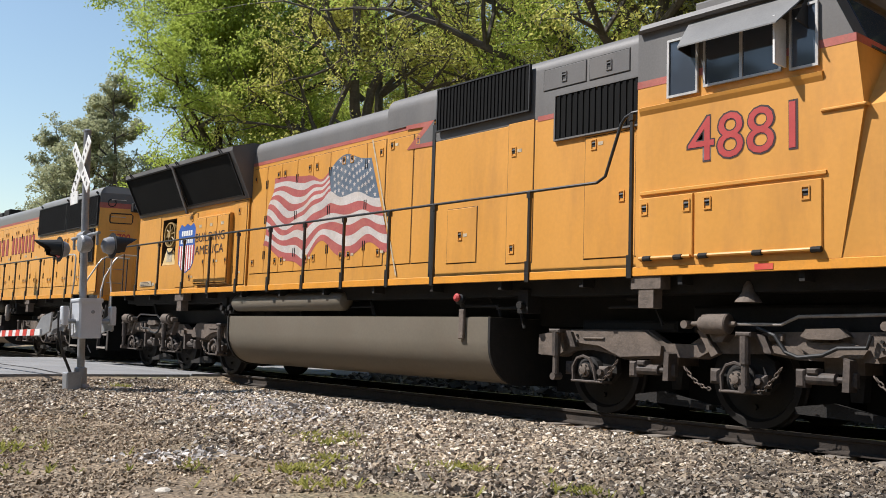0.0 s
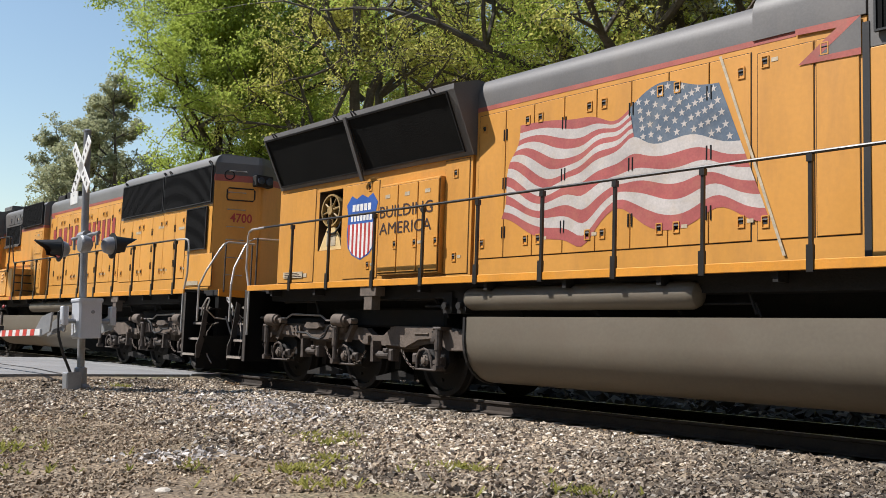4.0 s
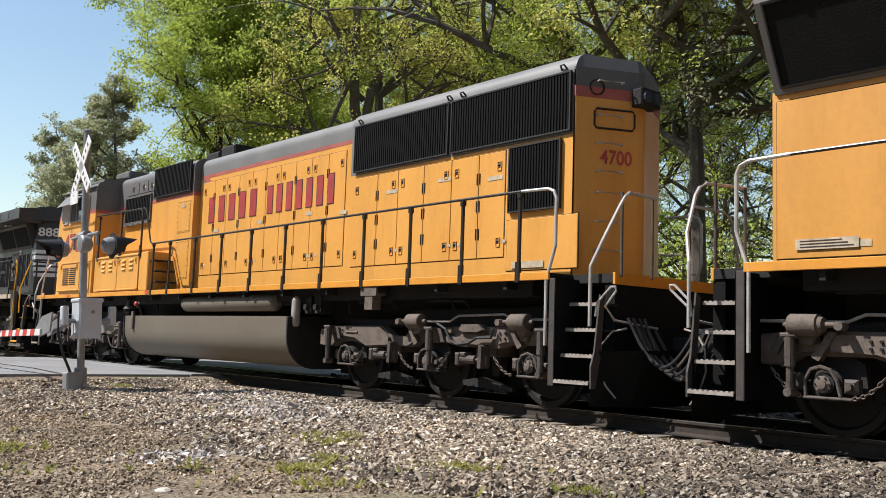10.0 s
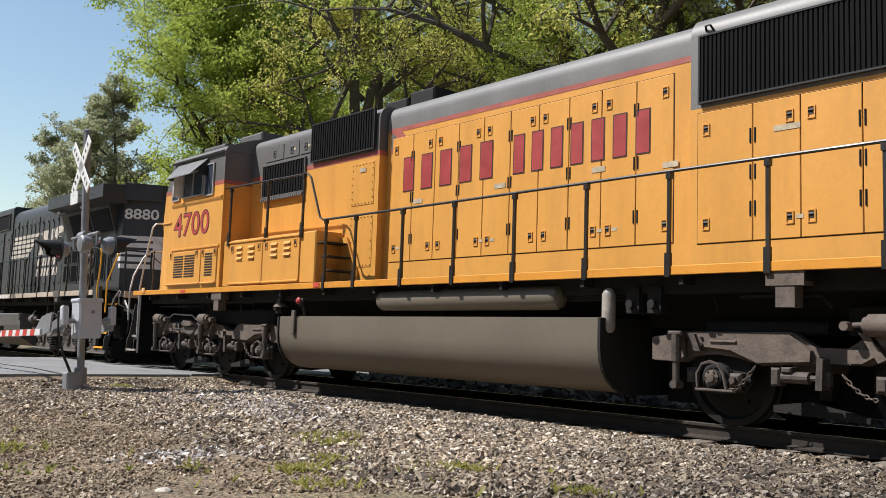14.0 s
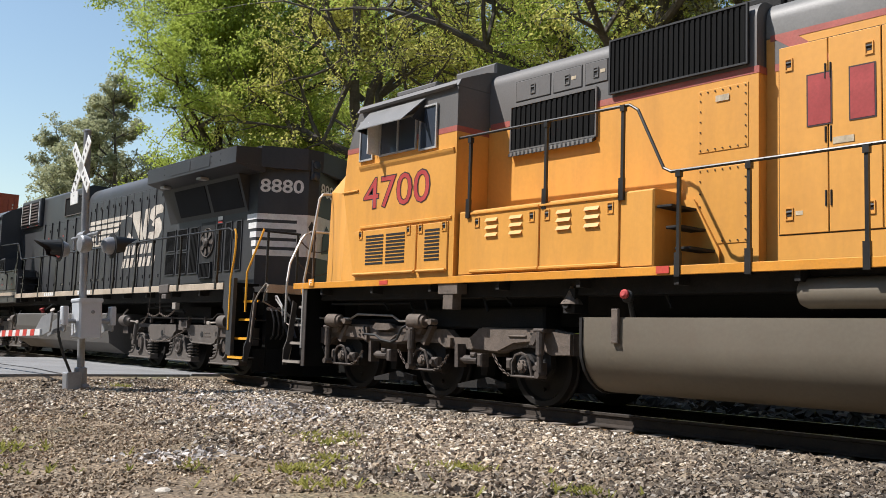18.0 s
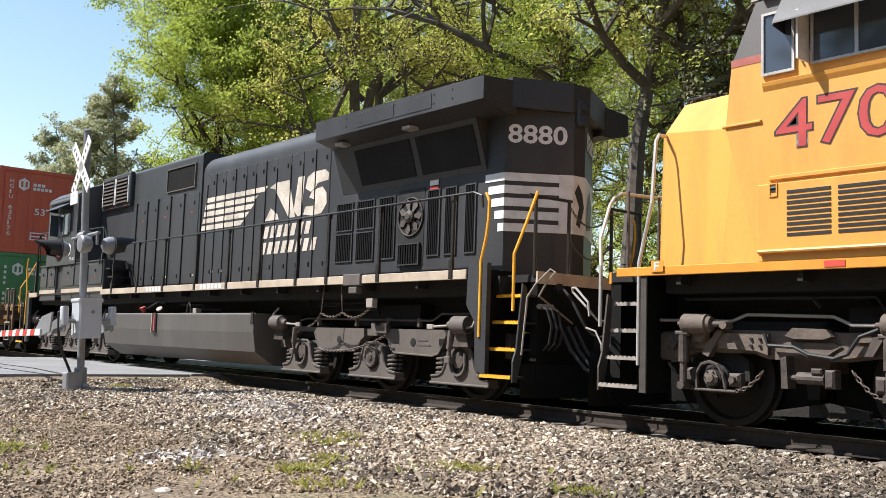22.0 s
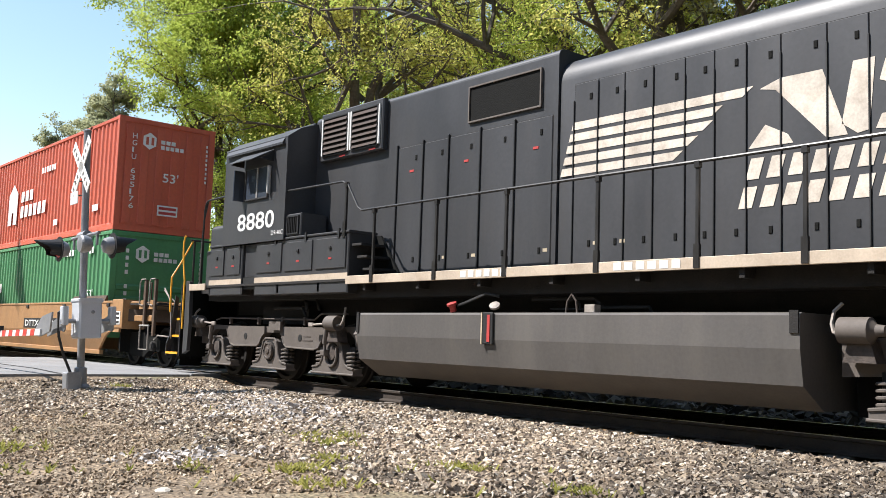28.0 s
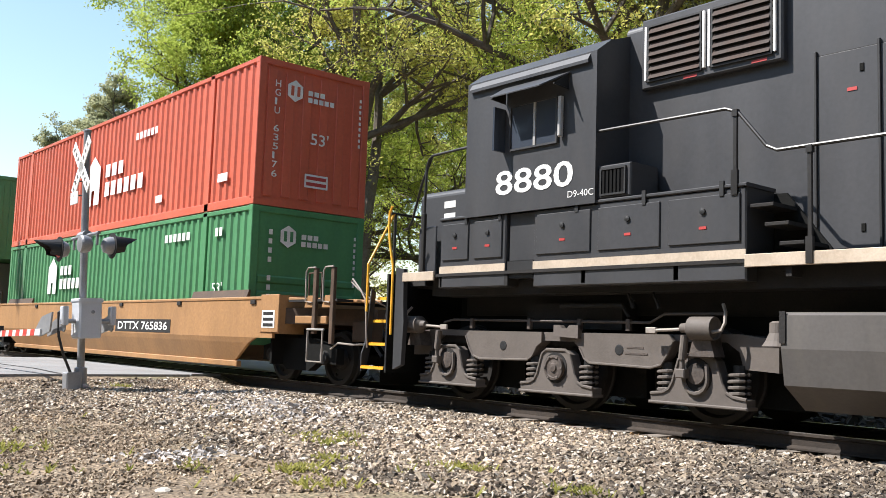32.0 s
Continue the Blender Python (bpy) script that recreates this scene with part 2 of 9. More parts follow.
def stone_material():
    m = bpy.data.materials.new("crushed_stone")
    m.use_nodes = True
    nt = m.node_tree
    n, l = nt.nodes, nt.links
    b = n["Principled BSDF"]
    b.inputs["Roughness"].default_value = 0.85
    g = n.new("ShaderNodeNewGeometry")
    cr = n.new("ShaderNodeValToRGB")
    e = cr.color_ramp.elements
    e[0].color, e[1].color = (0.06, 0.045, 0.034, 1), (0.88, 0.8, 0.68, 1)
    for pos, c in ((0.25, (0.22, 0.165, 0.115, 1)), (0.5, (0.31, 0.25, 0.185, 1)), (0.7, (0.43, 0.325, 0.215, 1)), (0.86, (0.58, 0.48, 0.355, 1))):
        k = e.new(pos)
        k.color = c
    l.new(g.outputs["Random Per Island"], cr.inputs[0])
    tc = n.new("ShaderNodeTexCoord")
    ns = n.new("ShaderNodeTexNoise")
    ns.inputs["Scale"].default_value, ns.inputs["Detail"].default_value = 60, 4
    l.new(tc.outputs["Object"], ns.inputs[0])
    mr = n.new("ShaderNodeMapRange")
    mr.inputs[1].default_value, mr.inputs[2].default_value, mr.inputs[3].default_value, mr.inputs[4].default_value = 0.3, 0.7, 0.75, 1.2
    l.new(ns.outputs[0], mr.inputs[0])
    sc = n.new("ShaderNodeVectorMath")
    sc.operation = "SCALE"
    # worn tan patches; darker grey towards +x, with lens vignetting put into the colour
    wide = n.new("ShaderNodeTexNoise")
    wide.inputs["Scale"].default_value, wide.inputs["Detail"].default_value = 1.1, 5
    l.new(tc.outputs["Object"], wide.inputs[0])
    sx = n.new("ShaderNodeSeparateXYZ")
    l.new(tc.outputs["Object"], sx.inputs[0])
    fresh = n.new("ShaderNodeMapRange")
    fresh.inputs[1].default_value, fresh.inputs[2].default_value, fresh.inputs[4].default_value = -6.4, -2.3, 1.0
    l.new(sx.outputs[0], fresh.inputs[0])
    # grey stone dimmed to about a quarter, as the lens darkens that corner
    vignette_tone = n.new("ShaderNodeMix")
    vignette_tone.data_type = "RGBA"
    vignette_tone.inputs["A"].default_value, vignette_tone.inputs["B"].default_value = (1, 1, 1, 1), (0.27, 0.26, 0.253, 1)
    l.new(fresh.outputs[0], vignette_tone.inputs["Factor"])
    tint = n.new("ShaderNodeVectorMath")
    tint.operation = "MULTIPLY"
    l.new(cr.outputs[0], tint.inputs[0])
    l.new(vignette_tone.outputs["Result"], tint.inputs[1])
    wr = n.new("ShaderNodeMapRange")
    wr.inputs[1].default_value, wr.inputs[2].default_value, wr.inputs[3].default_value, wr.inputs[4].default_value = 0.35, 0.65, 0.68, 1.18
    l.new(wide.outputs[0], wr.inputs[0])
    both = n.new("ShaderNodeMath")
    both.operation = "MULTIPLY"
    l.new(mr.outputs[0], both.inputs[0])
    l.new(wr.outputs[0], both.inputs[1])
    l.new(tint.outputs[0], sc.inputs[0])
    l.new(both.outputs[0], sc.inputs["Scale"])
    l.new(sc.outputs[0], b.inputs["Base Color"])
    bp = n.new("ShaderNodeBump")
    bp.inputs["Strength"].default_value, bp.inputs["Distance"].default_value = 0.4, 0.01
    l.new(ns.outputs[0], bp.inputs["Height"])
    l.new(bp.outputs[0], b.inputs["Normal"])
    return m


STONE = stone_material()
# oily stone, darkened further: shade under the train is put into its colour
FOUL_SHADE = stone_material()
FOUL_SHADE.name = "oily_shade_dark_stone"
for k in FOUL_SHADE.node_tree.nodes["Color Ramp"].color_ramp.elements:
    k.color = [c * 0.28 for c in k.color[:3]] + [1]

OCHRE = stone_material()
OCHRE.name = "rust_stained_stone"
PALE_STONE = stone_material()
PALE_STONE.name = "whitish_grey_stone"
for m, lift, gain in ((OCHRE, (0.0, 0.0, 0.0), (0.62, 0.47, 0.3)), (PALE_STONE, (0.3, 0.288, 0.275), (0.64, 0.66, 0.74))):
    for k in m.node_tree.nodes["Color Ramp"].color_ramp.elements:
        k.color = [a + b * c for a, b, c in zip(lift, gain, k.color[:3])] + [1]

EARTHY = stone_material()
EARTHY.name = "earthy_gravel"
for k in EARTHY.node_tree.nodes["Color Ramp"].color_ramp.elements:
    r, g, b = k.color[:3]
    k.color = (0.12 + r * 0.62, 0.09 + g * 0.6, 0.06 + b * 0.56, 1)

# ---- building helpers ----


class Shape:
    """Gathers simple solids into one mesh."""

    def __init__(self):
        self.v, self.f = [], []

    def add(self, verts, faces):
        o = len(self.v)
        self.v.extend([tuple(p) for p in verts])
        self.f.extend([tuple(o + i for i in q) for q in faces])
        return self

    def box(self, x0, x1, y0, y1, z0, z1):
        x0, x1, y0, y1, z0, z1 = min(x0, x1), max(x0, x1), min(y0, y1), max(y0, y1), min(z0, z1), max(z0, z1)
        return self.add([(x0, y0, z0), (x1, y0, z0), (x1, y1, z0), (x0, y1, z0), (x0, y0, z1), (x1, y0, z1), (x1, y1, z1), (x0, y1, z1)],
                        [(0, 3, 2, 1), (4, 5, 6, 7), (0, 1, 5, 4), (1, 2, 6, 5), (2, 3, 7, 6), (3, 0, 4, 7)])

    def cbox(self, x0, x1, y0, y1, z0, z1, c=0.015):
        """A box with chamfered edges on the sides that face -y and +y, and on top."""
        x0, x1, y0, y1, z0, z1 = min(x0, x1), max(x0, x1), min(y0, y1), max(y0, y1), min(z0, z1), max(z0, z1)
        c = min(c, (x1 - x0) / 3, (y1 - y0) / 3, (z1 - z0) / 3)
        rings = [(y0, c), (y0 + c, 0), (y1 - c, 0), (y1, c)]
        v = []
        for y, k in rings:
            v += [(x0 + k, y, z0 + k), (x1 - k, y, z0 + k), (x1 - k, y, z1 - k), (x0 + k, y, z1 - k)]
        f = [(0, 1, 2, 3), (15, 14, 13, 12)]
        for r in range(3):
            for i in range(4):
                a, b = r * 4 + i, r * 4 + (i + 1) % 4
                f.append((b, a, a + 4, b + 4))
        return self.add(v, f)

    def prism_x(self, prof, x0, x1):
        """A closed (y, z) outline drawn out along x."""
        n = len(prof)
        v = [(x0, y, z) for y, z in prof] + [(x1, y, z) for y, z in prof]
        f = [tuple(range(n))[::-1], tuple(range(n, 2 * n))]
        f += [(i, (i + 1) % n, n + (i + 1) % n, n + i) for i in range(n)]
        return self.add(v, f)

    def prism_y(self, prof, y0, y1):
        """A closed (x, z) outline drawn out along y."""
        n = len(prof)
        v = [(x, y0, z) for x, z in prof] + [(x, y1, z) for x, z in prof]
        f = [tuple(range(n)), tuple(range(n, 2 * n))[::-1]]
        f += [((i + 1) % n, i, n + i, n + (i + 1) % n) for i in range(n)]
        return self.add(v, f)

    def prism_z(self, prof, z0, z1):
        n = len(prof)
        v = [(x, y, z0) for x, y in prof] + [(x, y, z1) for x, y in prof]
        f = [tuple(range(n))[::-1], tuple(range(n, 2 * n))]
        f += [(i, (i + 1) % n, n + (i + 1) % n, n + i) for i in range(n)]
        return self.add(v, f)

    def flat(self, prof, y):
        """A flat (x, z) outline that faces -y."""
        return self.add([(x, y, z) for x, z in prof], [tuple(range(len(prof)))])

    def cyl(self, p0, p1, r0, r1=None, n=12):
        r1 = r0 if r1 is None else r1
        p0, p1 = Vector(p0), Vector(p1)
        d = (p1 - p0).normalized()
        a = d.orthogonal().normalized()
        b = d.cross(a)
        v = []
        for p, r in ((p0, r0), (p1, r1)):
            v += [p + (a * math.cos(k * math.tau / n) + b * math.sin(k * math.tau / n)) * r for k in range(n)]
        f = [tuple(range(n))[::-1], tuple(range(n, 2 * n))] + [(i, (i + 1) % n, n + (i + 1) % n, n + i) for i in range(n)]
        return self.add(v, f)

    def lathe(self, p, d, prof, n=20):
        """prof: (along, radius) along direction d from p."""
        p, d = Vector(p), Vector(d).normalized()
        a = d.orthogonal().normalized()
        b = d.cross(a)
        v, f = [], []
        for t, r in prof:
            v += [p + d * t + (a * math.cos(k * math.tau / n) + b * math.sin(k * math.tau / n)) * r for k in range(n)]
        for j in range(len(prof) - 1):
            f += [(j * n + i, j * n + (i + 1) % n, (j + 1) * n + (i + 1) % n, (j + 1) * n + i) for i in range(n)]
        f += [tuple(range(n))[::-1], tuple(range((len(prof) - 1) * n, len(prof) * n))]
        return self.add(v, f)

    def tube(self, pts, r, n=8):
        pts = [Vector(p) for p in pts]
        v, f = [], []
        for i, p in enumerate(pts):
            d = (pts[min(i + 1, len(pts) - 1)] - pts[max(i - 1, 0)]).normalized()
            ref = Vector((0, 1, 0)) if abs(d.y) < 0.9 else Vector((1, 0, 0))
            a = d.cross(ref).normalized()
            b = d.cross(a)
            v += [p + (a * math.cos(k * math.tau / n) + b * math.sin(k * math.tau / n)) * r for k in range(n)]
        for j in range(len(pts) - 1):
            f += [(j * n + i, j * n + (i + 1) % n, (j + 1) * n + (i + 1) % n, (j + 1) * n + i) for i in range(n)]
        f += [tuple(range(n))[::-1], tuple(range((len(pts) - 1) * n, len(pts) * n))]
        return self.add(v, f)

    def mesh(self, name, mat, ox=0.0, smooth=False):
        me = bpy.data.meshes.new(name)
        me.from_pydata([(x - ox, y, z) for x, y, z in self.v], [], self.f)
        bm = bmesh.new()
        bm.from_mesh(me)
        bmesh.ops.recalc_face_normals(bm, faces=bm.faces)
        if smooth:
            for q in bm.faces:
                q.smooth = True
            for e in bm.edges:
                if len(e.link_faces) == 2 and e.calc_face_angle(0) > 0.6:
                    e.smooth = False
        bm.to_mesh(me)
        bm.free()
        me.materials.append(mat)
        return me


OX = [0.0]   # where along the train the thing under construction has its base


def part(name, shape, mat, parent, label="", smooth=False):
    ob = new(name, shape.mesh(name, mat, OX[0], smooth))
    ob.parent = parent
    if label:
        tagged(ob, label)
    return ob


def thing(name, x, label, category, group=""):
    """An Empty at the base of a thing of the train, at x along it."""
    ob = new(name)
    ob.location = (x, 0, 0)
    OX[0] = x
    return tagged(ob, label, category, group)


def single(name, shape, mat, label, category, group="", kind="", smooth=False):
    return tagged(new(name, shape.mesh(name, mat, 0.0, smooth)), label, category, group, kind)


def letters(name, text, x, z, width, height, y, mat, parent, label="", slant=0.0, bold=0.0):
    """Flat lettering that faces -y: left edge at x along the train, base line at z."""
    cu = bpy.data.curves.new(name, "FONT")
    cu.body, cu.fill_mode, cu.offset, cu.resolution_u = text, "BOTH", bold, 3
    ob = bpy.data.objects.new(name, cu)
    scene.collection.objects.link(ob)
    bpy.context.view_layer.update()
    me = bpy.data.meshes.new_from_object(ob.evaluated_get(bpy.context.evaluated_depsgraph_get()))
    bpy.data.objects.remove(ob)
    co = [v.co.copy() for v in me.vertices]
    x0, x1 = min(c.x for c in co), max(c.x for c in co)
    z0, z1 = min(c.y for c in co), max(c.y for c in co)
    for v, c in zip(me.vertices, co):
        pz = (c.y - z0) / (z1 - z0) * height
        v.co = (x + (c.x - x0) / (x1 - x0) * width + slant * pz - OX[0], y, z + pz)
    me.materials.clear()
    me.materials.append(mat)
    ob = new(name, me)
    ob.parent = parent
    if label:
        tagged(ob, label)
    return ob

# ---- ground, road, track ----


def ground_height(x, y):
    a = abs(y)
    if y < 0:
        prof = [(0, -0.24), (0.95, -0.235), (1.15, -0.215), (1.35, -0.19), (1.6, -0.185), (2.4, -0.2), (4.2, -0.22), (7.0, -0.33), (10, -0.42), (16, -0.45), (1e5, -0.4)]
    else:
        prof = [(0, -0.16), (1.5, -0.17), (2.2, -0.13), (3.3, 0.04), (4.2, 0.05), (6.5, -0.2), (30, -0.3), (80, -0.5), (1e5, -0.4)]
    h = prof[-1][1]
    for (a0, h0), (a1, h1) in zip(prof, prof[1:]):
        if a <= a1:
            h = h0 + (h1 - h0) * (a - a0) / (a1 - a0)
            break
    if a > 1.2:
        h += 0.05 * noise.noise(Vector((x * 0.35, y * 0.35, 0))) * min(1, (a - 1.2) / 2) + 0.02 * noise.noise(Vector((x * 1.7, y * 1.7, 3.0)))
    # the crossing road lies level with the rails
    road = max(0.0, min(1.0, 1 - (abs(x + 22.2) - 4.7) / 1.2))
    return h * (1 - road) + (-0.045) * road


def build_ground():
    xs = [-2500, -1200, -600, -300, -150, -90, -60, -48, -40] + [-36 + 0.5 * i for i in range(90)] + [10, 14, 20, 30, 60, 120, 300, 900, 2500]
    ys = [-2500, -900, -300, -120, -60, -35, -24, -18, -14, -12] + [-11 + 0.35 * i for i in range(46)] + [6, 8, 10, 14, 20, 30, 50, 100, 250, 900, 2500]
    v = [(x, y, ground_height(x, y)) for y in ys for x in xs]
    n = len(xs)
    f = [(j * n + i, j * n + i + 1, (j + 1) * n + i + 1, (j + 1) * n + i) for j in range(len(ys) - 1) for i in range(n - 1)]
    me = bpy.data.meshes.new("ground")
    me.from_pydata(v, [], f)
    me.materials.append(GROUND)
    for p in me.polygons:
        p.use_smooth = True
    tagged(new("ground", me), "tan dirt ground with gravel and sparse weeds", "ground", kind="structure")


build_ground()


def build_road():
    s = Shape()
    # a slab from far on one side to the rails, and on beyond them
    for y0, y1 in ((-60, -1.55), (1.55, 10)):
        n = 24
        for k in range(n):
            a, b = y0 + (y1 - y0) * k / n, y0 + (y1 - y0) * (k + 1) / n
            wob = lambda y, q: 0.18 * noise.noise(Vector((y * 0.5, q, 1)))
            s.add([(-27.0 + wob(a, 0), a, -0.02), (-17.4 + wob(a, 9), a, -0.02), (-17.4 + wob(b, 9), b, -0.02), (-27.0 + wob(b, 0), b, -0.02),
                   (-27.0 + wob(a, 0), a, -0.4), (-17.4 + wob(a, 9), a, -0.4), (-17.4 + wob(b, 9), b, -0.4), (-27.0 + wob(b, 0), b, -0.4)],
                  [(0, 1, 2, 3), (1, 5, 6, 2), (3, 7, 4, 0)])
    road = single("road", s, ASPHALT, "pale worn asphalt road over the level crossing", "road", kind="structure")
    # cracks and a tarred joint across the slab
    for line in ([(-26.5, -4.1), (-23.5, -3.75), (-21.7, -3.84), (-19.8, -3.77), (-17.6, -4.0)], [(-24.6, -9.0), (-24.3, -5.5), (-24.0, -3.8), (-23.7, -1.7)], [(-20.4, -3.8), (-20.2, -2.6), (-20.3, -1.7)]):
        crack = Shape()
        for (xa, ya), (xb, yb) in zip(line, line[1:]):
            crack.add([(xa - 0.02, ya - 0.04, -0.0155), (xb + 0.02, yb - 0.04, -0.0155), (xb + 0.03, yb + 0.04, -0.0155), (xa - 0.03, ya + 0.04, -0.0155)], [(0, 1, 2, 3)])
        part("crack", crack, UNDER, road, "dark tarred crack in the asphalt")
    for y0, y1 in ((-1.5, -0.84), (-0.62, 0.62), (0.84, 1.5)):
        p = Shape().cbox(-27, -17.4, y0, y1, -0.3, -0.012, 0.02)
        single("pavement", p, ASPHALT, "asphalt crossing panel between the rails", "pavement", kind="structure")


build_road()


def build_track():
    for k, y in enumerate((-0.7525, 0.7525)):
        prof = [(-0.07, -0.17), (0.07, -0.17), (0.07, -0.155), (0.012, -0.13), (0.009, -0.045), (0.036, -0.03), (0.036, -0.004), (0.028, 0.0), (-0.028, 0.0), (-0.036, -0.004), (-0.036, -0.03), (-0.009, -0.045), (-0.012, -0.13), (-0.07, -0.155)]
        rail = Shape().prism_x([(y + a, b) for a, b in prof], -320, 60)
        r = single("rail", rail, RAIL, "rusty steel rail with a polished running surface", "rail", "rails of the track", "structure")
        top = Shape().box(-320, 60, y - 0.026, y + 0.026, 0.0, 0.003)
        part("rail_head", top, RAILTOP, r, "polished steel running surface")
    base = None
    rnd = random.Random(4)
    for i in range(110):
        x = -45 + i * 0.52
        if -27 < x < -17.4:
            continue
        if base is None:
            base = Shape().cbox(-0.115, 0.115, -1.3, 1.3, -0.36, -0.175, 0.012).mesh("railway_tie", TIE)
        t = new("railway_tie", base)
        t.matrix_basis = pose(x + rnd.uniform(-0.02, 0.02), rnd.uniform(-0.04, 0.04), rnd.uniform(-0.008, 0.0), 0, 0, rnd.uniform(-1, 1))
        tagged(t, "dark weathered wooden railway tie bedded in gravel", "railway tie", "ties under the rails", "structure")


build_track()


def scatter_stones(name, count, xr, yr, size, seed, label, keep=None, sink=0.3, mat=None):
    rng = np.random.default_rng(seed)
    x = rng.uniform(*xr, count)
    y = rng.uniform(*yr, count)
    if keep is not None:
        ok = keep(x, y, rng)
        x, y = x[ok], y[ok]
    n = len(x)
    z = np.array([ground_height(a, b) for a, b in zip(x, y)])
    ring = np.array([(1.25, 0.1), (-0.75, 1.05), (-0.75, -1.05)])
    v = np.zeros((n, 6, 3))
    v[:, :3, :2] = ring[None] * rng.uniform(0.65, 1.1, (n, 3, 2))
    v[:, 3:, :2] = ring[None] * rng.uniform(0.25, 0.8, (n, 3, 2))
    v[:, :3, 2] = rng.uniform(-0.55, 0.05, (n, 3))
    v[:, 3:, 2] = rng.uniform(0.5, 0.9, (n, 3))
    r = np.clip(rng.lognormal(math.log(size), 0.3, n), size * 0.5, size * 1.8) * 0.5
    v = v * np.stack([r * rng.uniform(0.95, 1.5, n), r * rng.uniform(0.75, 1.0, n), r * rng.uniform(0.6, 1.0, n)], 1)[:, None, :]
    R = np.zeros((n, 3, 3))
    th, tx, ty = rng.uniform(0, 6.28, n), rng.normal(0, 0.4, n), rng.normal(0, 0.4, n)
    c, s = np.cos(th), np.sin(th)
    R[:, 0, 0], R[:, 0, 1], R[:, 1, 0], R[:, 1, 1], R[:, 2, 2] = c, -s, s, c, 1
    T = np.repeat(np.eye(3)[None], n, 0)
    T[:, 0, 2], T[:, 2, 0], T[:, 1, 2], T[:, 2, 1] = tx, -tx, ty, -ty
    v = np.einsum("nij,nkj->nki", T @ R, v)
    v += np.stack([x, y, z + r * rng.uniform(sink - 0.6, sink + 0.55, n)], 1)[:, None, :]
    q = np.array([(3, 4, 5), (0, 1, 4), (0, 4, 3), (1, 2, 5), (1, 5, 4), (2, 0, 3), (2, 3, 5)])
    f = (q[None] + (np.arange(n) * 6)[:, None, None]).reshape(-1, 3)
    quick_mesh(name, v.reshape(-1, 3), f, mat or STONE, label, "gravel")


def quick_mesh(name, v, f, mat, label="", category="", parent=None, kind="stuff"):
    me = bpy.data.meshes.new(name)
    k = f.shape[1]
    me.vertices.add(len(v))
    me.vertices.foreach_set("co", np.ascontiguousarray(v, np.float32).ravel())
    me.loops.add(f.size)
    me.loops.foreach_set("vertex_index", np.ascontiguousarray(f, np.int32).ravel())
    me.polygons.add(len(f))
    me.polygons.foreach_set("loop_start", np.arange(0, f.size, k, dtype=np.int32))
    me.polygons.foreach_set("use_smooth", np.zeros(len(f), dtype=bool))
    me.update(calc_edges=True)
    me.validate()
    me.materials.append(mat)
    ob = new(name, me)
    if parent is not None:
        ob.parent = parent
    return tagged(ob, label, category, kind=kind)


def not_road(x, y, rng):
    return (x > -17.1) | (x < -27.3)


def off_ties(x, y, rng):
    """Between the tie ends, which stay bare."""
    k = np.mod(x + 45 + 0.26, 0.52) - 0.26
    return not_road(x, y, rng) & ((np.abs(k) > 0.13) | (y < -1.12) & (rng.uniform(0, 1, len(x)) < 0.5))


def shoulder(x, y, rng):
    far = np.clip((-y - 3.4) / 3.2, 0, 1)
    patch = np.array([noise.noise(Vector((a * 0.55, b * 0.55, 8.0))) for a, b in zip(x, y)])
    return not_road(x, y, rng) & (rng.uniform(0, 1, len(x)) > far * 0.85 + 0.25 * patch * (far > 0.1))


def patchy(x, y, rng):
    worn = np.array([noise.noise(Vector((a * 0.8, b * 0.8, 2.0))) for a, b in zip(x, y)])
    return not_road(x, y, rng) & ((np.hypot(x, y + 9.84) > 6.7) | (rng.uniform(0, 1, len(x)) < 0.12)) & (rng.uniform(0, 1, len(x)) < np.clip(0.55 + worn * 1.3 + (x + 8.5) * 0.12, 0.06, 1))


def pale_patch(x, y, rng):
    """Fresh whitish stone spilled in two drifts on the shoulder."""
    along = (x + 11.9) * 0.97 + (y + 3.1) * -0.25
    across = (x + 11.9) * 0.25 + (y + 3.1) * 0.97
    first = (along / 2.4) ** 2 + (across / 0.75) ** 2
    second = ((x + 7.9) / 0.35) ** 2 + ((y + 6.1) / 0.5) ** 2
    return rng.uniform(0, 1, len(x)) < np.exp(-np.minimum(first, second))


def near_part(x, y, rng):
    """The stretch beside the rail that lies in front of the tripod, thinning out past it."""
    ok = shoulder(x, y, rng) & ((np.hypot(x, y + 9.84) > 6.7) | (rng.uniform(0, 1, len(x)) < 0.12))
    return ok & ((x < -0.44 * (y + 9.84) + 0.35) | (rng.uniform(0, 1, len(x)) < 0.12))


scatter_stones("ballast", 148000, (-9.2, 0.2), (-5.6, -1.16), 0.031, 11, "grey and tan crushed stone ballast beside the rail", near_part, 0.6)
scatter_stones("ballast", 46000, (-17, -9.1), (-5.6, -1.16), 0.033, 15, "tan crushed stone ballast between the road and the rail", shoulder, 0.55)
scatter_stones("track_ballast", 9000, (-17, 1), (-1.24, -0.8), 0.04, 16, "rust-stained brown ballast beside the rail", off_ties, 0.15, OCHRE)
# the next two scatters paint the train's shade with dark stones
scatter_stones("track_ballast", 14000, (-32, 1), (-0.68, 1.6), 0.06, 12, "oily ballast between the rails, darkened for the train's shade", not_road, 0.3, FOUL_SHADE)
scatter_stones("track_ballast", 12000, (-36, 3), (1.6, 5.4), 0.16, 19, "stones beyond the track, darkened to stand for the train's shade", not_road, 0.1, FOUL_SHADE)
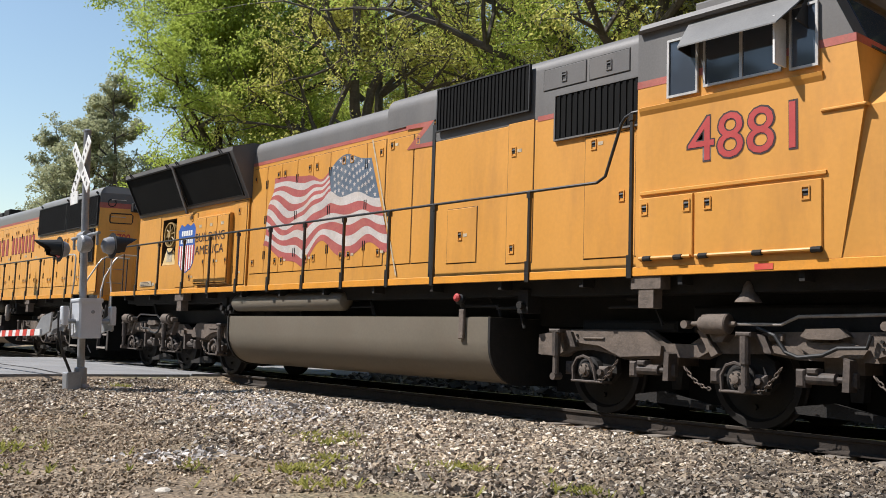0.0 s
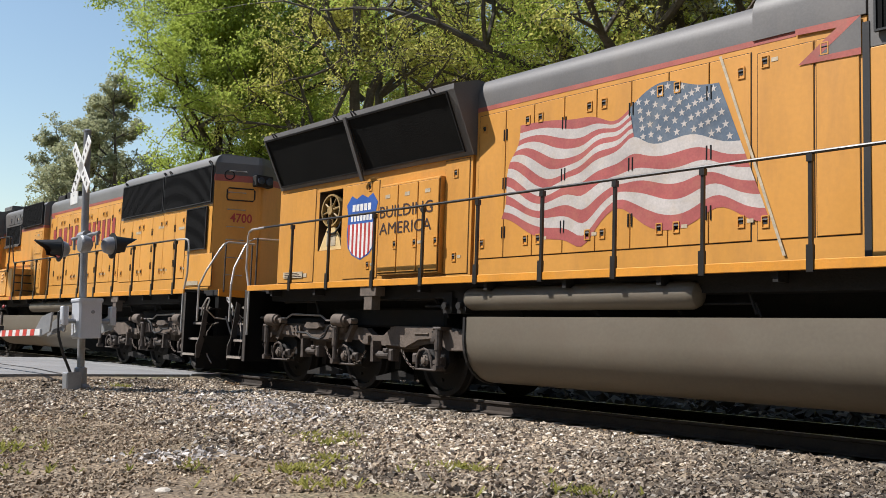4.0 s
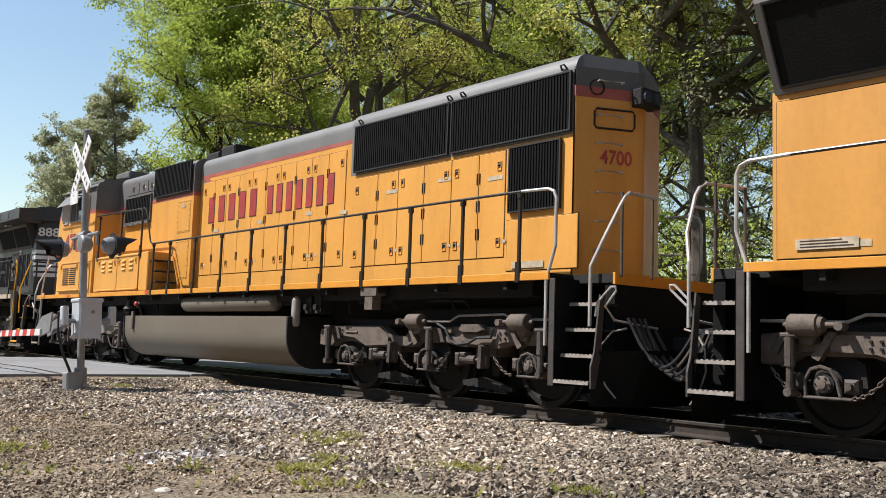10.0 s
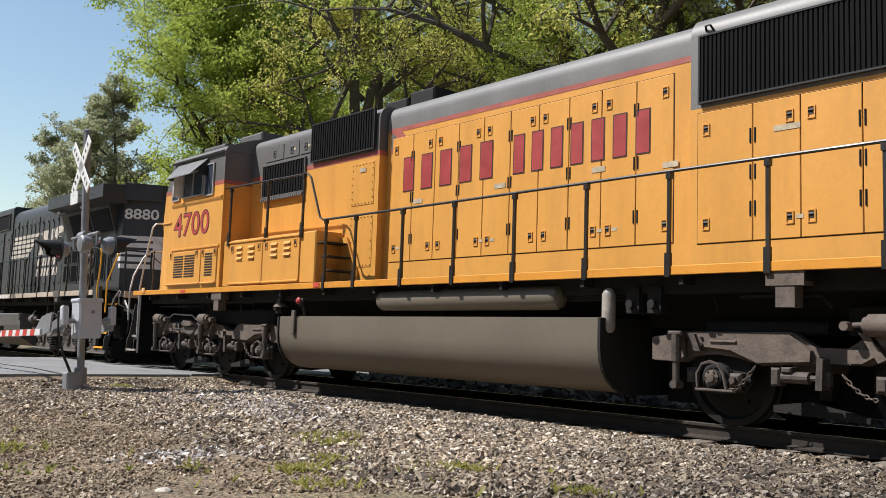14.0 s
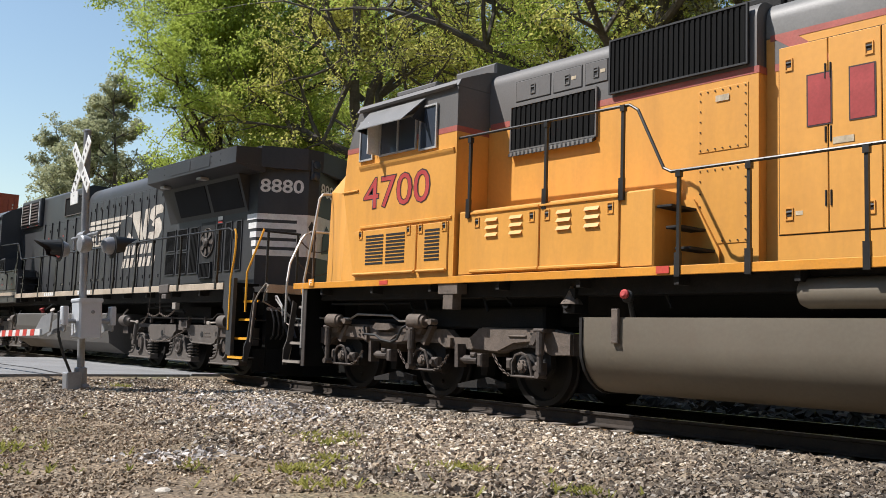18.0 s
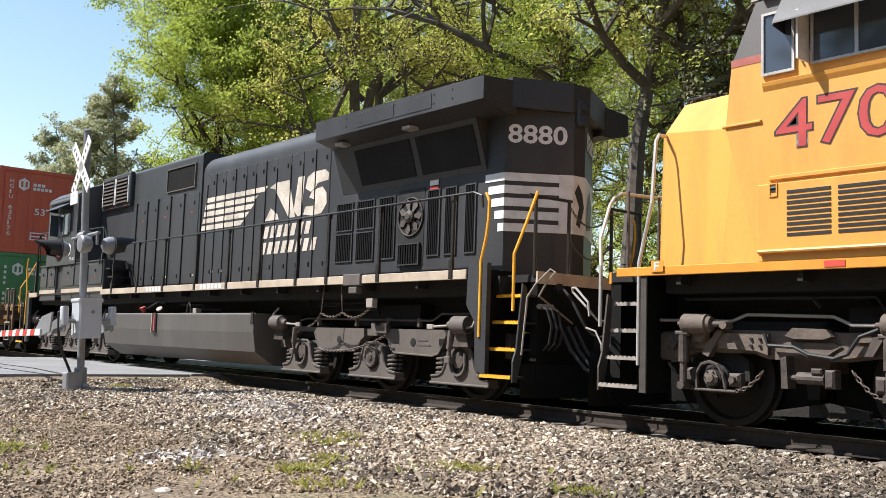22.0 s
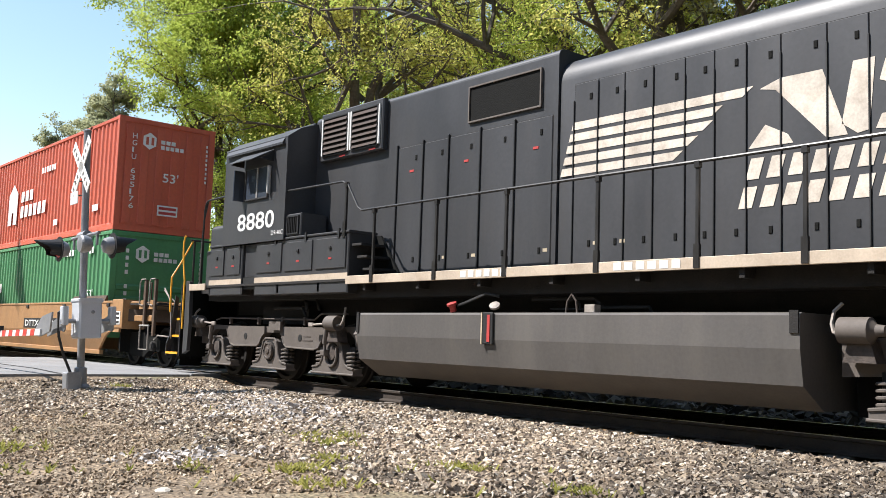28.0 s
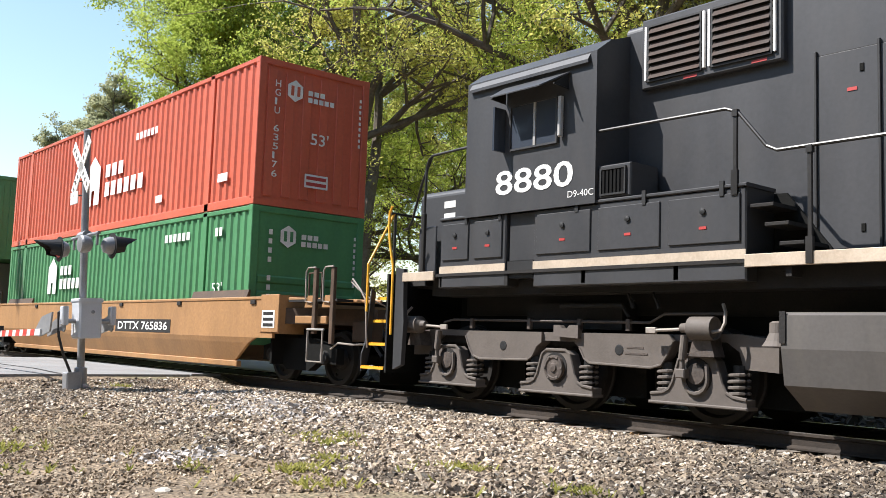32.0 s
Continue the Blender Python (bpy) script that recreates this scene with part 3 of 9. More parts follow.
scatter_stones("gravel", 60000, (-14.0, -1.5), (-8.4, -4.2), 0.026, 13, "loose gravel scattered over tan dirt", patchy, 0.1, EARTHY)
scatter_stones("pale_gravel", 13000, (-14.8, -7.0), (-6.8, -1.5), 0.04, 17, "whitish fresh stone spilled beside the track", pale_patch, 0.75, PALE_STONE)
scatter_stones("gravel", 26000, (-17.5, -8.0), (-8.2, -4.0), 0.025, 18, "tan gravel trodden into the dirt by the road", not_road, 0.15, EARTHY)
scatter_stones("verge_gravel", 7000, (-18.0, -12), (-7.0, -1.5), 0.045, 14, "loose grey stones at the edge of the road", not_road, 0.2)

# ---- trees ----


def place(px, dist):
    """A spot on the ground at that horizontal distance from the tripod, by its bearing."""
    a = YAW - math.atan((px - 784) / 1638.2)
    return EYE[0] - dist * math.sin(a), EYE[1] + dist * math.cos(a)


def frusta(segs):
    v, f = [], []
    for p0, p1, r0, r1 in segs:
        n = 3 if r0 < 0.03 else 5 if r0 < 0.12 else 8
        d = (p1 - p0).normalized()
        a = d.orthogonal().normalized()
        b = d.cross(a)
        o = len(v)
        for p, r in ((p0, r0), (p1, r1)):
            for k in range(n):
                c = p + (a * math.cos(k * math.tau / n) + b * math.sin(k * math.tau / n)) * r
                v.append((c.x, c.y, c.z))
        f += [(o + i, o + (i + 1) % n, o + n + (i + 1) % n, o + n + i) for i in range(n)]
    return np.array(v), np.array(f)


def leaves_at(points, per, spread, size, rng):
    P = np.repeat(points, per, 0)
    n = len(P)
    P = P + rng.normal(size=(n, 3)) * spread * np.array([1, 1, 0.75])
    # blades turn towards the light
    nrm = rng.normal(size=(n, 3)) * 0.75 + np.array(SUN_DIR) * 0.9
    nrm /= np.linalg.norm(nrm, axis=1)[:, None]
    a = np.cross(nrm, rng.normal(size=(n, 3)))
    a /= np.linalg.norm(a, axis=1)[:, None]
    b = np.cross(nrm, a)
    s = rng.uniform(0.6, 1.3, n)[:, None] * size
    c = np.cross(a, b) * s * 0.12
    v = np.stack([P - a * s * 0.5 - b * s * 0.36, P + a * s * 0.5 + c, P + b * s * 0.4 - a * s * 0.2], 1).reshape(-1, 3)
    f = np.arange(3 * n).reshape(-1, 3)
    return v, f


def tree(x, y, h, spread, seed, leaf, label, per=16, bare=0.28, leaf_size=0.15, trunk_r=None, levels=4, lean=0.0, limbs=()):
    rnd = random.Random(seed)
    rng = np.random.default_rng(seed)
    z0 = ground_height(x, y) - 0.15
    r0 = trunk_r or h * 0.016
    segs, tips = [], []

    def grow(p, d, length, r, level):
        n = 4 if level < 2 else 3 if level < 3 else 2
        q = p
        for i in range(n):
            d2 = (d + Vector((rnd.gauss(0, 1), rnd.gauss(0, 1), rnd.gauss(0, 0.7))) * (0.10 + 0.05 * level) + Vector((0, 0, 0.04))).normalized()
            e = q + d2 * length / n
            ra, rb = r * (1 - 0.5 * i / n), r * (1 - 0.5 * (i + 1) / n)
            segs.append((q, e, max(ra, 0.015), max(rb, 0.012)))
            if level >= 2 and (level >= 3 or i > 0):
                tips.append(e)
            if level < levels and i >= 1:
                for _ in range(2 if level >= 1 else 1):
                    turn = Vector((rnd.gauss(0, 1), rnd.gauss(0, 1), rnd.gauss(0.15, 0.5))).normalized()
                    grow(e, (d2 * 0.55 + turn * 0.85).normalized(), length * rnd.uniform(0.45, 0.68), rb * 0.72, level + 1)
            q, d = e, d2
        tips.append(q)

    base = Vector((0, 0, 0))
    q, d = base, Vector((lean * 0.1, 0, 1)).normalized()
    nseg = 10
    for i in range(nseg):
        d = (d + Vector((rnd.gauss(0, 0.06) + lean * 0.02, rnd.gauss(0, 0.06), 0.05))).normalized()
        e = q + d * h * 0.86 / nseg
        ra, rb = r0 * (1 - 0.8 * i / nseg), r0 * (1 - 0.8 * (i + 1) / nseg)
        if i == 0:
            ra *= 1.35
        segs.append((q, e, ra, rb))
        t = (i + 1) / nseg
        if t > bare:
            for _ in range(2):
                a = rnd.uniform(0, math.tau)
                up = 0.25 + 0.6 * t
                reach = spread * (0.95 - 0.55 * max(0, t - 0.55) / 0.45) * rnd.uniform(0.6, 1.05)
                grow(e, Vector((math.cos(a), math.sin(a), up * rnd.uniform(0.4, 1.1))).normalized(), reach, rb * 0.7 + 0.018, 1)
        q = e
    grow(q, d, spread * 0.5, r0 * 0.2, 1)
    # heavy main limbs: height, sideways, back, up, length, radius
    for hgt, side, back, up, length, r in limbs:
        right, away = Vector((math.cos(YAW), math.sin(YAW), 0)), Vector((-math.sin(YAW), math.cos(YAW), 0))
        grow(Vector((0, 0, hgt)), (right * side + away * back + Vector((0, 0, up))).normalized(), length, r, 1)
    ob = new("tree")
    ob.location = (x, y, z0)
    tagged(ob, label, "tree", "trees behind the track")
    v, f = frusta(segs)
    tr = quick_mesh("trunk", v, f, BARK, "grey-brown trunk and limbs", parent=ob, kind="")
    P = np.array([(p.x, p.y, p.z) for p in tips])
    v, f = leaves_at(P, per * 2, 0.13 + spread * 0.018, leaf_size * 1.12, rng)
    quick_mesh("crown", v, f, leaf, "airy crown of young spring leaves", parent=ob, kind="")
    return ob, len(tips)


OLD_LIMBS = [(8.2, -1, -0.3, 0.3, 3.6, 0.18), (8.6, -0.6, -0.2, 0.9, 6, 0.24), (9.2, 0.35, -0.3, 1, 7, 0.2), (9.0, 0.9, -0.4, 0.5, 6, 0.16), (10.5, -0.9, -0.4, 0.5, 3.6, 0.13)]
tx, ty = place(632, 36)
tree(tx, ty, 18, 4.5, 77, LEAF_B, "old spreading tree with dark limbs and thin yellow-green leaves", 6, 0.55, 0.105, 0.36, limbs=OLD_LIMBS)
tx, ty = place(1010, 31)
tree(tx, ty, 19, 4.0, 78, LEAF, "leaning dark-limbed tree with thin spring leaves behind the track", 6, 0.5, 0.105, 0.3, lean=-0.6, limbs=[(9.5, -1, -0.5, 0.2, 7, 0.17), (11, -0.8, -0.3, 0.6, 6, 0.14), (10, 0.8, -0.4, 0.7, 6, 0.14)])

TREES = [
    # bearing, distance, height, spread, leaf, leaves a tip, bare part
    (392, 43, 21, 4.9, LEAF, 14, 0.36), (470, 42, 20, 5.2, LEAF, 10, 0.12), (800, 43, 20, 6.0, LEAF, 4, 0.2),
    (945, 43, 20, 5.6, LEAF_B, 4, 0.3), (1105, 27, 20, 4.6, LEAF_B, 3, 0.4), (1240, 29, 20, 5.2, LEAF, 3, 0.35),
    (1420, 30, 20, 5.0, LEAF_C, 3, 0.35), (1600, 28, 19, 5.0, LEAF_C, 2, 0.3),
    (430, 62, 24, 6.0, LEAF, 6, 0.1), (540, 69, 27, 7.5, LEAF, 5, 0.1), (650, 73, 27, 8.0, LEAF_B, 4, 0.1), (760, 70, 27, 7.5, LEAF_B, 4, 0.1), (870, 74, 27, 7.5, LEAF, 4, 0.1),
    (1000, 70, 27, 7.5, LEAF, 4, 0.1), (1130, 68, 27, 7.5, LEAF_B, 3, 0.1), (1270, 66, 26, 7.5, LEAF, 3, 0.1), (1400, 68, 26, 7.0, LEAF_C, 3, 0.1), (1530, 66, 25, 7.0, LEAF_B, 3, 0.15),
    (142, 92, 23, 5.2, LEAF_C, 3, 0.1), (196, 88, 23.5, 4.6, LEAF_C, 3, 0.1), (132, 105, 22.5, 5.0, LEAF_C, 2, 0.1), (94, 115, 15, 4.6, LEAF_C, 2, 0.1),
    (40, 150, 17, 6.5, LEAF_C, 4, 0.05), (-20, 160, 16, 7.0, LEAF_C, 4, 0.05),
]
for k, (px, dist, h, sp, leaf, per, bare) in enumerate(TREES):
    tx, ty = place(px, dist)
    # haze on trees past 80 m is only their grey-green leaf colour
    big = "tall deciduous tree with yellow-green spring foliage behind the track" if dist < 80 else "distant tree with sparse foliage, coloured grey-green for haze"
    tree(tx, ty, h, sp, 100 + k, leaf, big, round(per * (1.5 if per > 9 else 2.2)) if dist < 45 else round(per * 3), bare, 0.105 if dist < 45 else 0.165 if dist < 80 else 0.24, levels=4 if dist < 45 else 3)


def thicket():
    """Undergrowth along the far side of the track."""
    rng = np.random.default_rng(5)
    pts, n = [], 520
    for i in range(n):
        x = rng.uniform(-75, 12)
        y = rng.uniform(11, 24)
        z = ground_height(x, y)
        hgt = rng.uniform(0.4, 2.6)
        for _ in range(5):
            pts.append((x + rng.normal() * 0.6, y + rng.normal() * 0.6, z + rng.uniform(0.15, hgt)))
    # a taller, denser belt of saplings further in
    for i in range(520):
        x, y = rng.uniform(-62, 8), rng.uniform(34, 52)
        hgt = rng.uniform(3, 9)
        for _ in range(7):
            pts.append((x + rng.normal() * 0.8, y + rng.normal() * 0.8, ground_height(x, y) + rng.uniform(0.3, hgt)))
    v, f = leaves_at(np.array(pts), 14, 0.45, 0.24, rng)
    quick_mesh("undergrowth", v, f, LEAF, "leafy green undergrowth along the edge of the woods", "bushes")


thicket()


def far_woods():
    """A hazy belt far off to the north; unseen dark woods added round the rest cut sky light."""
    rng = np.random.default_rng(6)
    pts, near = [], []
    for i in range(5200):
        a = rng.uniform(-math.pi, math.pi)
        north = math.cos(a) > -0.1
        d = rng.uniform(150, 190) if north else rng.uniform(40, 60)
        top = 11 + 3 * math.sin(a * 23) + 2 * math.sin(a * 61) if north else 19 + 3 * math.sin(a * 11)
        (pts if north else near).append((d * math.sin(a), (20 if north else -8) + d * math.cos(a), rng.uniform(0, 1) ** 0.8 * top))
    # unseen taller trees added behind the tripod's shoulder, to darken faces towards +x
    for i in range(3400):
        x, y = rng.uniform(14, 46), rng.uniform(-42, 34)
        if abs(y) < 4 or (y < 0 and x < 18 - y * 0.3):
            continue
        near.append((x, y, rng.uniform(0, 1) ** 0.8 * (22 + 4 * math.sin(x * 0.7 + y))))
    # unseen tree line added past the right of the view, to cut sky light
    for i in range(2600):
        x, y = rng.uniform(-5, 45), rng.uniform(9, 30)
        near.append((x, y, rng.uniform(0, 1) ** 0.7 * (20 + 4 * math.sin(x * 0.9 + y))))
    v, f = leaves_at(np.array(pts), 7, 1.3, 1.25, rng)
    quick_mesh("far_woods", v, f, LEAF_C, "distant woods beyond the crossing, leaves greyed for haze", "woods")
    v, f = leaves_at(np.array(near), 9, 1.4, 1.5, rng)
    quick_mesh("unseen_blocker_woods", v, f, BLOCKER_WOODS, "unseen dark woods added round the clearing to cut sky light", "woods")


far_woods()

# ---- the train: shared parts ----
RIDERS, WHEELS = [], []


def wheelset(parent, x, r=0.52, smooth=True):
    s = Shape()
    for sgn in (-1, 1):
        y = sgn * 0.69
        s.lathe((0, y, 0), (0, sgn, 0), [(-0.02, r + 0.028), (0.012, r + 0.028), (0.03, r + 0.004), (0.12, r), (0.125, r - 0.07), (0.07, r - 0.1), (0.06, 0.2), (0.13, 0.16), (0.13, 0.02)], 32)
    s.cyl((0, -0.7, 0), (0, 0.7, 0), 0.09, n=12)
    s.cyl((0, -1.05, 0), (0, 1.05, 0), 0.07, n=10)
    # two core holes let the turning be seen
    for sgn in (-1, 1):
        for a in (0.4, 2.5, 4.6):
            s.cyl((0.3 * math.cos(a), sgn * 0.74, 0.3 * math.sin(a)), (0.3 * math.cos(a), sgn * 0.79, 0.3 * math.sin(a)), 0.028, n=6)
    ob = new("wheelset", s.mesh("wheelset", WHEEL, 0.0, True))
    ob.parent = parent
    ob.location = (x - OX[0], 0, r)
    tagged(ob, "dark steel wheels on an axle")
    WHEELS.append((ob, x - OX[0], r, r))
    return ob


def handrail(parent, pts, posts, base, top, y, mat=None, r=0.019):
    part("handrail", Shape().tube(pts, r), mat or HANDRAIL, parent)
    for x in posts:
        s = Shape().box(x - 0.019, x + 0.019, y - 0.018, y + 0.018, base - 0.02, top)
        s.box(x - 0.035, x + 0.035, y - 0.035, y + 0.01, base - 0.1, base + 0.16)
        s.box(x - 0.03, x + 0.03, y - 0.03, y + 0.03, top - 0.06, top + 0.012)
        part("stanchion", s, HANDRAIL, parent)


def steps(parent, xin, xout, side, tread_mat, top=1.62, bottom=0.38, n=4, flange=0.09, plate_mat=None):
    """A stepwell at a corner: xin is its wall towards the locomotive's middle, xout the open end; the treads draw back as they rise."""
    plate = plate_mat or STEP_PLATE
    d = 1 if xout > xin else -1
    y0, y1 = side * 1.53, side * 0.95
    part("step_side", Shape().prism_y([(xin, bottom - 0.06), (xin + 0.014 * d, bottom - 0.06), (xin + 0.014 * d, top), (xin, top)], min(y0, y1), max(y0, y1)), SCREEN_SHADE, parent)
    part("step_flange", Shape().cbox(xin - flange * d, xin + 0.014 * d, min(y0, y0 - side * 0.02), max(y0, y0 - side * 0.02), bottom - 0.06, top, 0.006), plate, parent)
    s = Shape()
    outline = [(side * 1.53, bottom - 0.06), (side * 1.45, bottom - 0.06), (side * 1.36, bottom + 0.3), (side * 1.3, top - 0.25), (side * 1.38, top - 0.2), (side * 1.47, bottom + 0.36), (side * 1.53, bottom + 0.2)]
    s.prism_x(outline, xout - 0.012, xout + 0.012)
    part("step_string", s, plate, parent)
    for k in range(n):
        z = bottom + k * (top - bottom) / n
        back = (0.0, 0.12, 0.2, 0.27, 0.33)[k]
        ya, yb = side * (1.535 - back), side * (1.29 - back)
        t = part("tread", Shape().cbox(min(xin, xout) + 0.013, max(xin, xout) - 0.013, min(ya, yb), max(ya, yb), z - 0.014, z + 0.012, 0.004), UNDER, parent)
        q = Shape().box(min(xin, xout) + 0.02, max(xin, xout) - 0.02, min(ya, ya + side * 0.012), max(ya, ya + side * 0.012), z - 0.02, z + 0.016)
        for i in range(9):
            x = xin + (xout - xin) * (i + 0.7) / 9.4
            q.box(x - 0.016, x + 0.016, min(ya, ya - side * 0.04), max(ya, ya - side * 0.04), z + 0.012, z + 0.026)
        part("nosing", q, tread_mat, t)


def coupler(parent, x, direction):
    s = Shape()
    d = direction
    s.box(x - 0.45 * d, x - 0.12 * d, -0.12, 0.12, 0.72, 0.96)
    s.prism_z([(x - 0.15 * d, -0.2), (x + 0.1 * d, -0.2), (x + 0.16 * d, -0.1), (x + 0.02 * d, 0.0), (x + 0.12 * d, 0.16), (x - 0.1 * d, 0.2), (x - 0.15 * d, 0.16)], 0.68, 1.0)
    part("coupler", s, UNDER, parent)
    for y in (-0.75, -0.6, -0.45):
        pts = [(x - 0.5 * d, y, 1.05), (x - 0.3 * d, y, 0.75), (x - 0.1 * d, y + 0.05, 0.52), (x + 0.03 * d, y + 0.1, 0.45)]
        part("air_hose", Shape().tube(pts, 0.025), RUBBER, parent)


def door(parent, x0, x1, z0, z1, y, mat, handles=(), proud=0.012):
    """A flush access door with its latches; side that faces -y."""
    part("door_gasket", Shape().box(x0 - 0.003, x1 + 0.003, y - 0.003, y + 0.01, z0 - 0.008, z1 + 0.008), UNDER, parent)
    d = part("access_door", Shape().cbox(x0 + 0.005, x1 - 0.005, y - proud, y + 0.02, z0, z1, 0.006), mat, parent)
    for k, (hx, hz) in enumerate(handles):
        latch(d, hx, hz, y - proud, mat)
        if k == 0 and int(abs(x0) * 10) % 2 and x1 - x0 > 0.3:
            part("notice", Shape().box(hx + 0.07, hx + 0.15, y - proud - 0.004, y - proud + 0.002, hz - 0.022, hz + 0.022), NOTICE, d, "small pale notice")
    return d


def latch(parent, x, z, y, mat):
    """A recessed paddle latch in its raised surround."""
    if mat is NS_BLACK:
        part("latch", Shape().cbox(x - 0.022, x + 0.022, y - 0.01, y + 0.002, z - 0.04, z + 0.04, 0.006), SCREEN_SHADE, parent)
        return
    s = Shape()
    for a, b, c, e in ((-0.044, 0.044, 0.05, 0.062), (-0.044, 0.044, -0.072, -0.06), (-0.044, -0.032, -0.06, 0.05), (0.032, 0.044, -0.06, 0.05)):
        s.box(x + a, x + b, y - 0.012, y + 0.004, z + c, z + e)
    q = part("latch_surround", s, mat, parent)
    part("latch_pocket", Shape().box(x - 0.024, x + 0.024, y - 0.003, y + 0.003, z - 0.03, z + 0.035), BLACK, q)
    part("latch", Shape().prism_x([(y - 0.004, z - 0.005), (y - 0.016, z + 0.012), (y - 0.004, z + 0.03)], x - 0.03, x + 0.03), BLACK, q)


def grille(parent, name, x0, x1, z0, z1, y, n, mat_slat=None, vertical=True, tilt=0.0, frame_mat=None):
    """A louvred opening with a frame and separate bars; it may lean outwards at the top by tilt."""
    yb = lambda z: y - tilt * (z - z0) / (z1 - z0)
    s = Shape()
    s.add([(x0, yb(z0), z0), (x1, yb(z0), z0), (x1, yb(z1), z1), (x0, yb(z1), z1), (x0, yb(z0) + 0.03, z0), (x1, yb(z0) + 0.03, z0), (x1, yb(z1) + 0.03, z1), (x0, yb(z1) + 0.03, z1)],
          [(0, 1, 2, 3), (4, 7, 6, 5), (0, 4, 5, 1), (3, 2, 6, 7), (0, 3, 7, 4), (1, 5, 6, 2)])
    g = part(name, s, SCREEN_SHADE, parent, "black ventilation grille")
    fr = Shape()
    w, t = 0.022, 0.022
    for (a, b, c, d) in ((x0 - w, x1 + w, z0 - w, z0), (x0 - w, x1 + w, z1, z1 + w), (x0 - w, x0, z0, z1), (x1, x1 + w, z0, z1)):
        fr.add([(a, yb(c) - t, c), (b, yb(c) - t, c), (b, yb(d) - t, d), (a, yb(d) - t, d), (a, yb(c) + 0.02, c), (b, yb(c) + 0.02, c), (b, yb(d) + 0.02, d), (a, yb(d) + 0.02, d)],
               [(0, 1, 2, 3), (4, 7, 6, 5), (0, 4, 5, 1), (3, 2, 6, 7), (0, 3, 7, 4), (1, 5, 6, 2)])
    part("grille_frame", fr, frame_mat or BLACK, g)
    for i in range(n):
        q = Shape()
        if vertical:
            x = x0 + (x1 - x0) * (i + 0.5) / n
            w = (x1 - x0) / n * 0.28
            q.add([(x - w, yb(z0) - 0.014, z0), (x + w, yb(z0) - 0.014, z0), (x + w, yb(z1) - 0.014, z1), (x - w, yb(z1) - 0.014, z1), (x - w, yb(z0), z0), (x + w, yb(z0), z0), (x + w, yb(z1), z1), (x - w, yb(z1), z1)],
                  [(0, 1, 2, 3), (4, 7, 6, 5), (0, 4, 5, 1), (3, 2, 6, 7), (0, 3, 7, 4), (1, 5, 6, 2)])
        else:
            z = z0 + (z1 - z0) * (i + 0.5) / n
            h = (z1 - z0) / n * 0.4
            q.prism_x([(yb(z) - 0.04, z - h), (yb(z) - 0.034, z - h), (yb(z) + 0.005, z + h), (yb(z) - 0.001, z + h)], x0, x1)
        part("slat", q, mat_slat or SLAT, g)
    return g


def both(fn):
    fn(-1)
    fn(1)


def chain(parent, p0, p1, sag=0.12):
    p0, p1 = Vector(p0), Vector(p1)
    n = max(5, int(((p1 - p0).length + sag) / 0.05))
    at = lambda t: p0.lerp(p1, t) - Vector((0, 0, sag * 4 * t * (1 - t)))
    s = Shape()
    for k in range(n):
        a, b = at(k / n), at((k + 1) / n)
        d = (b - a) * 0.68
        m = (a + b) / 2
        side = d.cross(Vector((0, 1, 0))).normalized() * 0.016 if k % 2 else Vector((0, 0.016, 0))
        ring = [m + d * 0.9, m + d * 0.4 + side, m - d * 0.4 + side, m - d * 0.9, m - d * 0.4 - side, m + d * 0.4 - side, m + d * 0.9]
        s.tube(ring, 0.008, 4)
    part("safety_chain", s, TRUCK, parent)


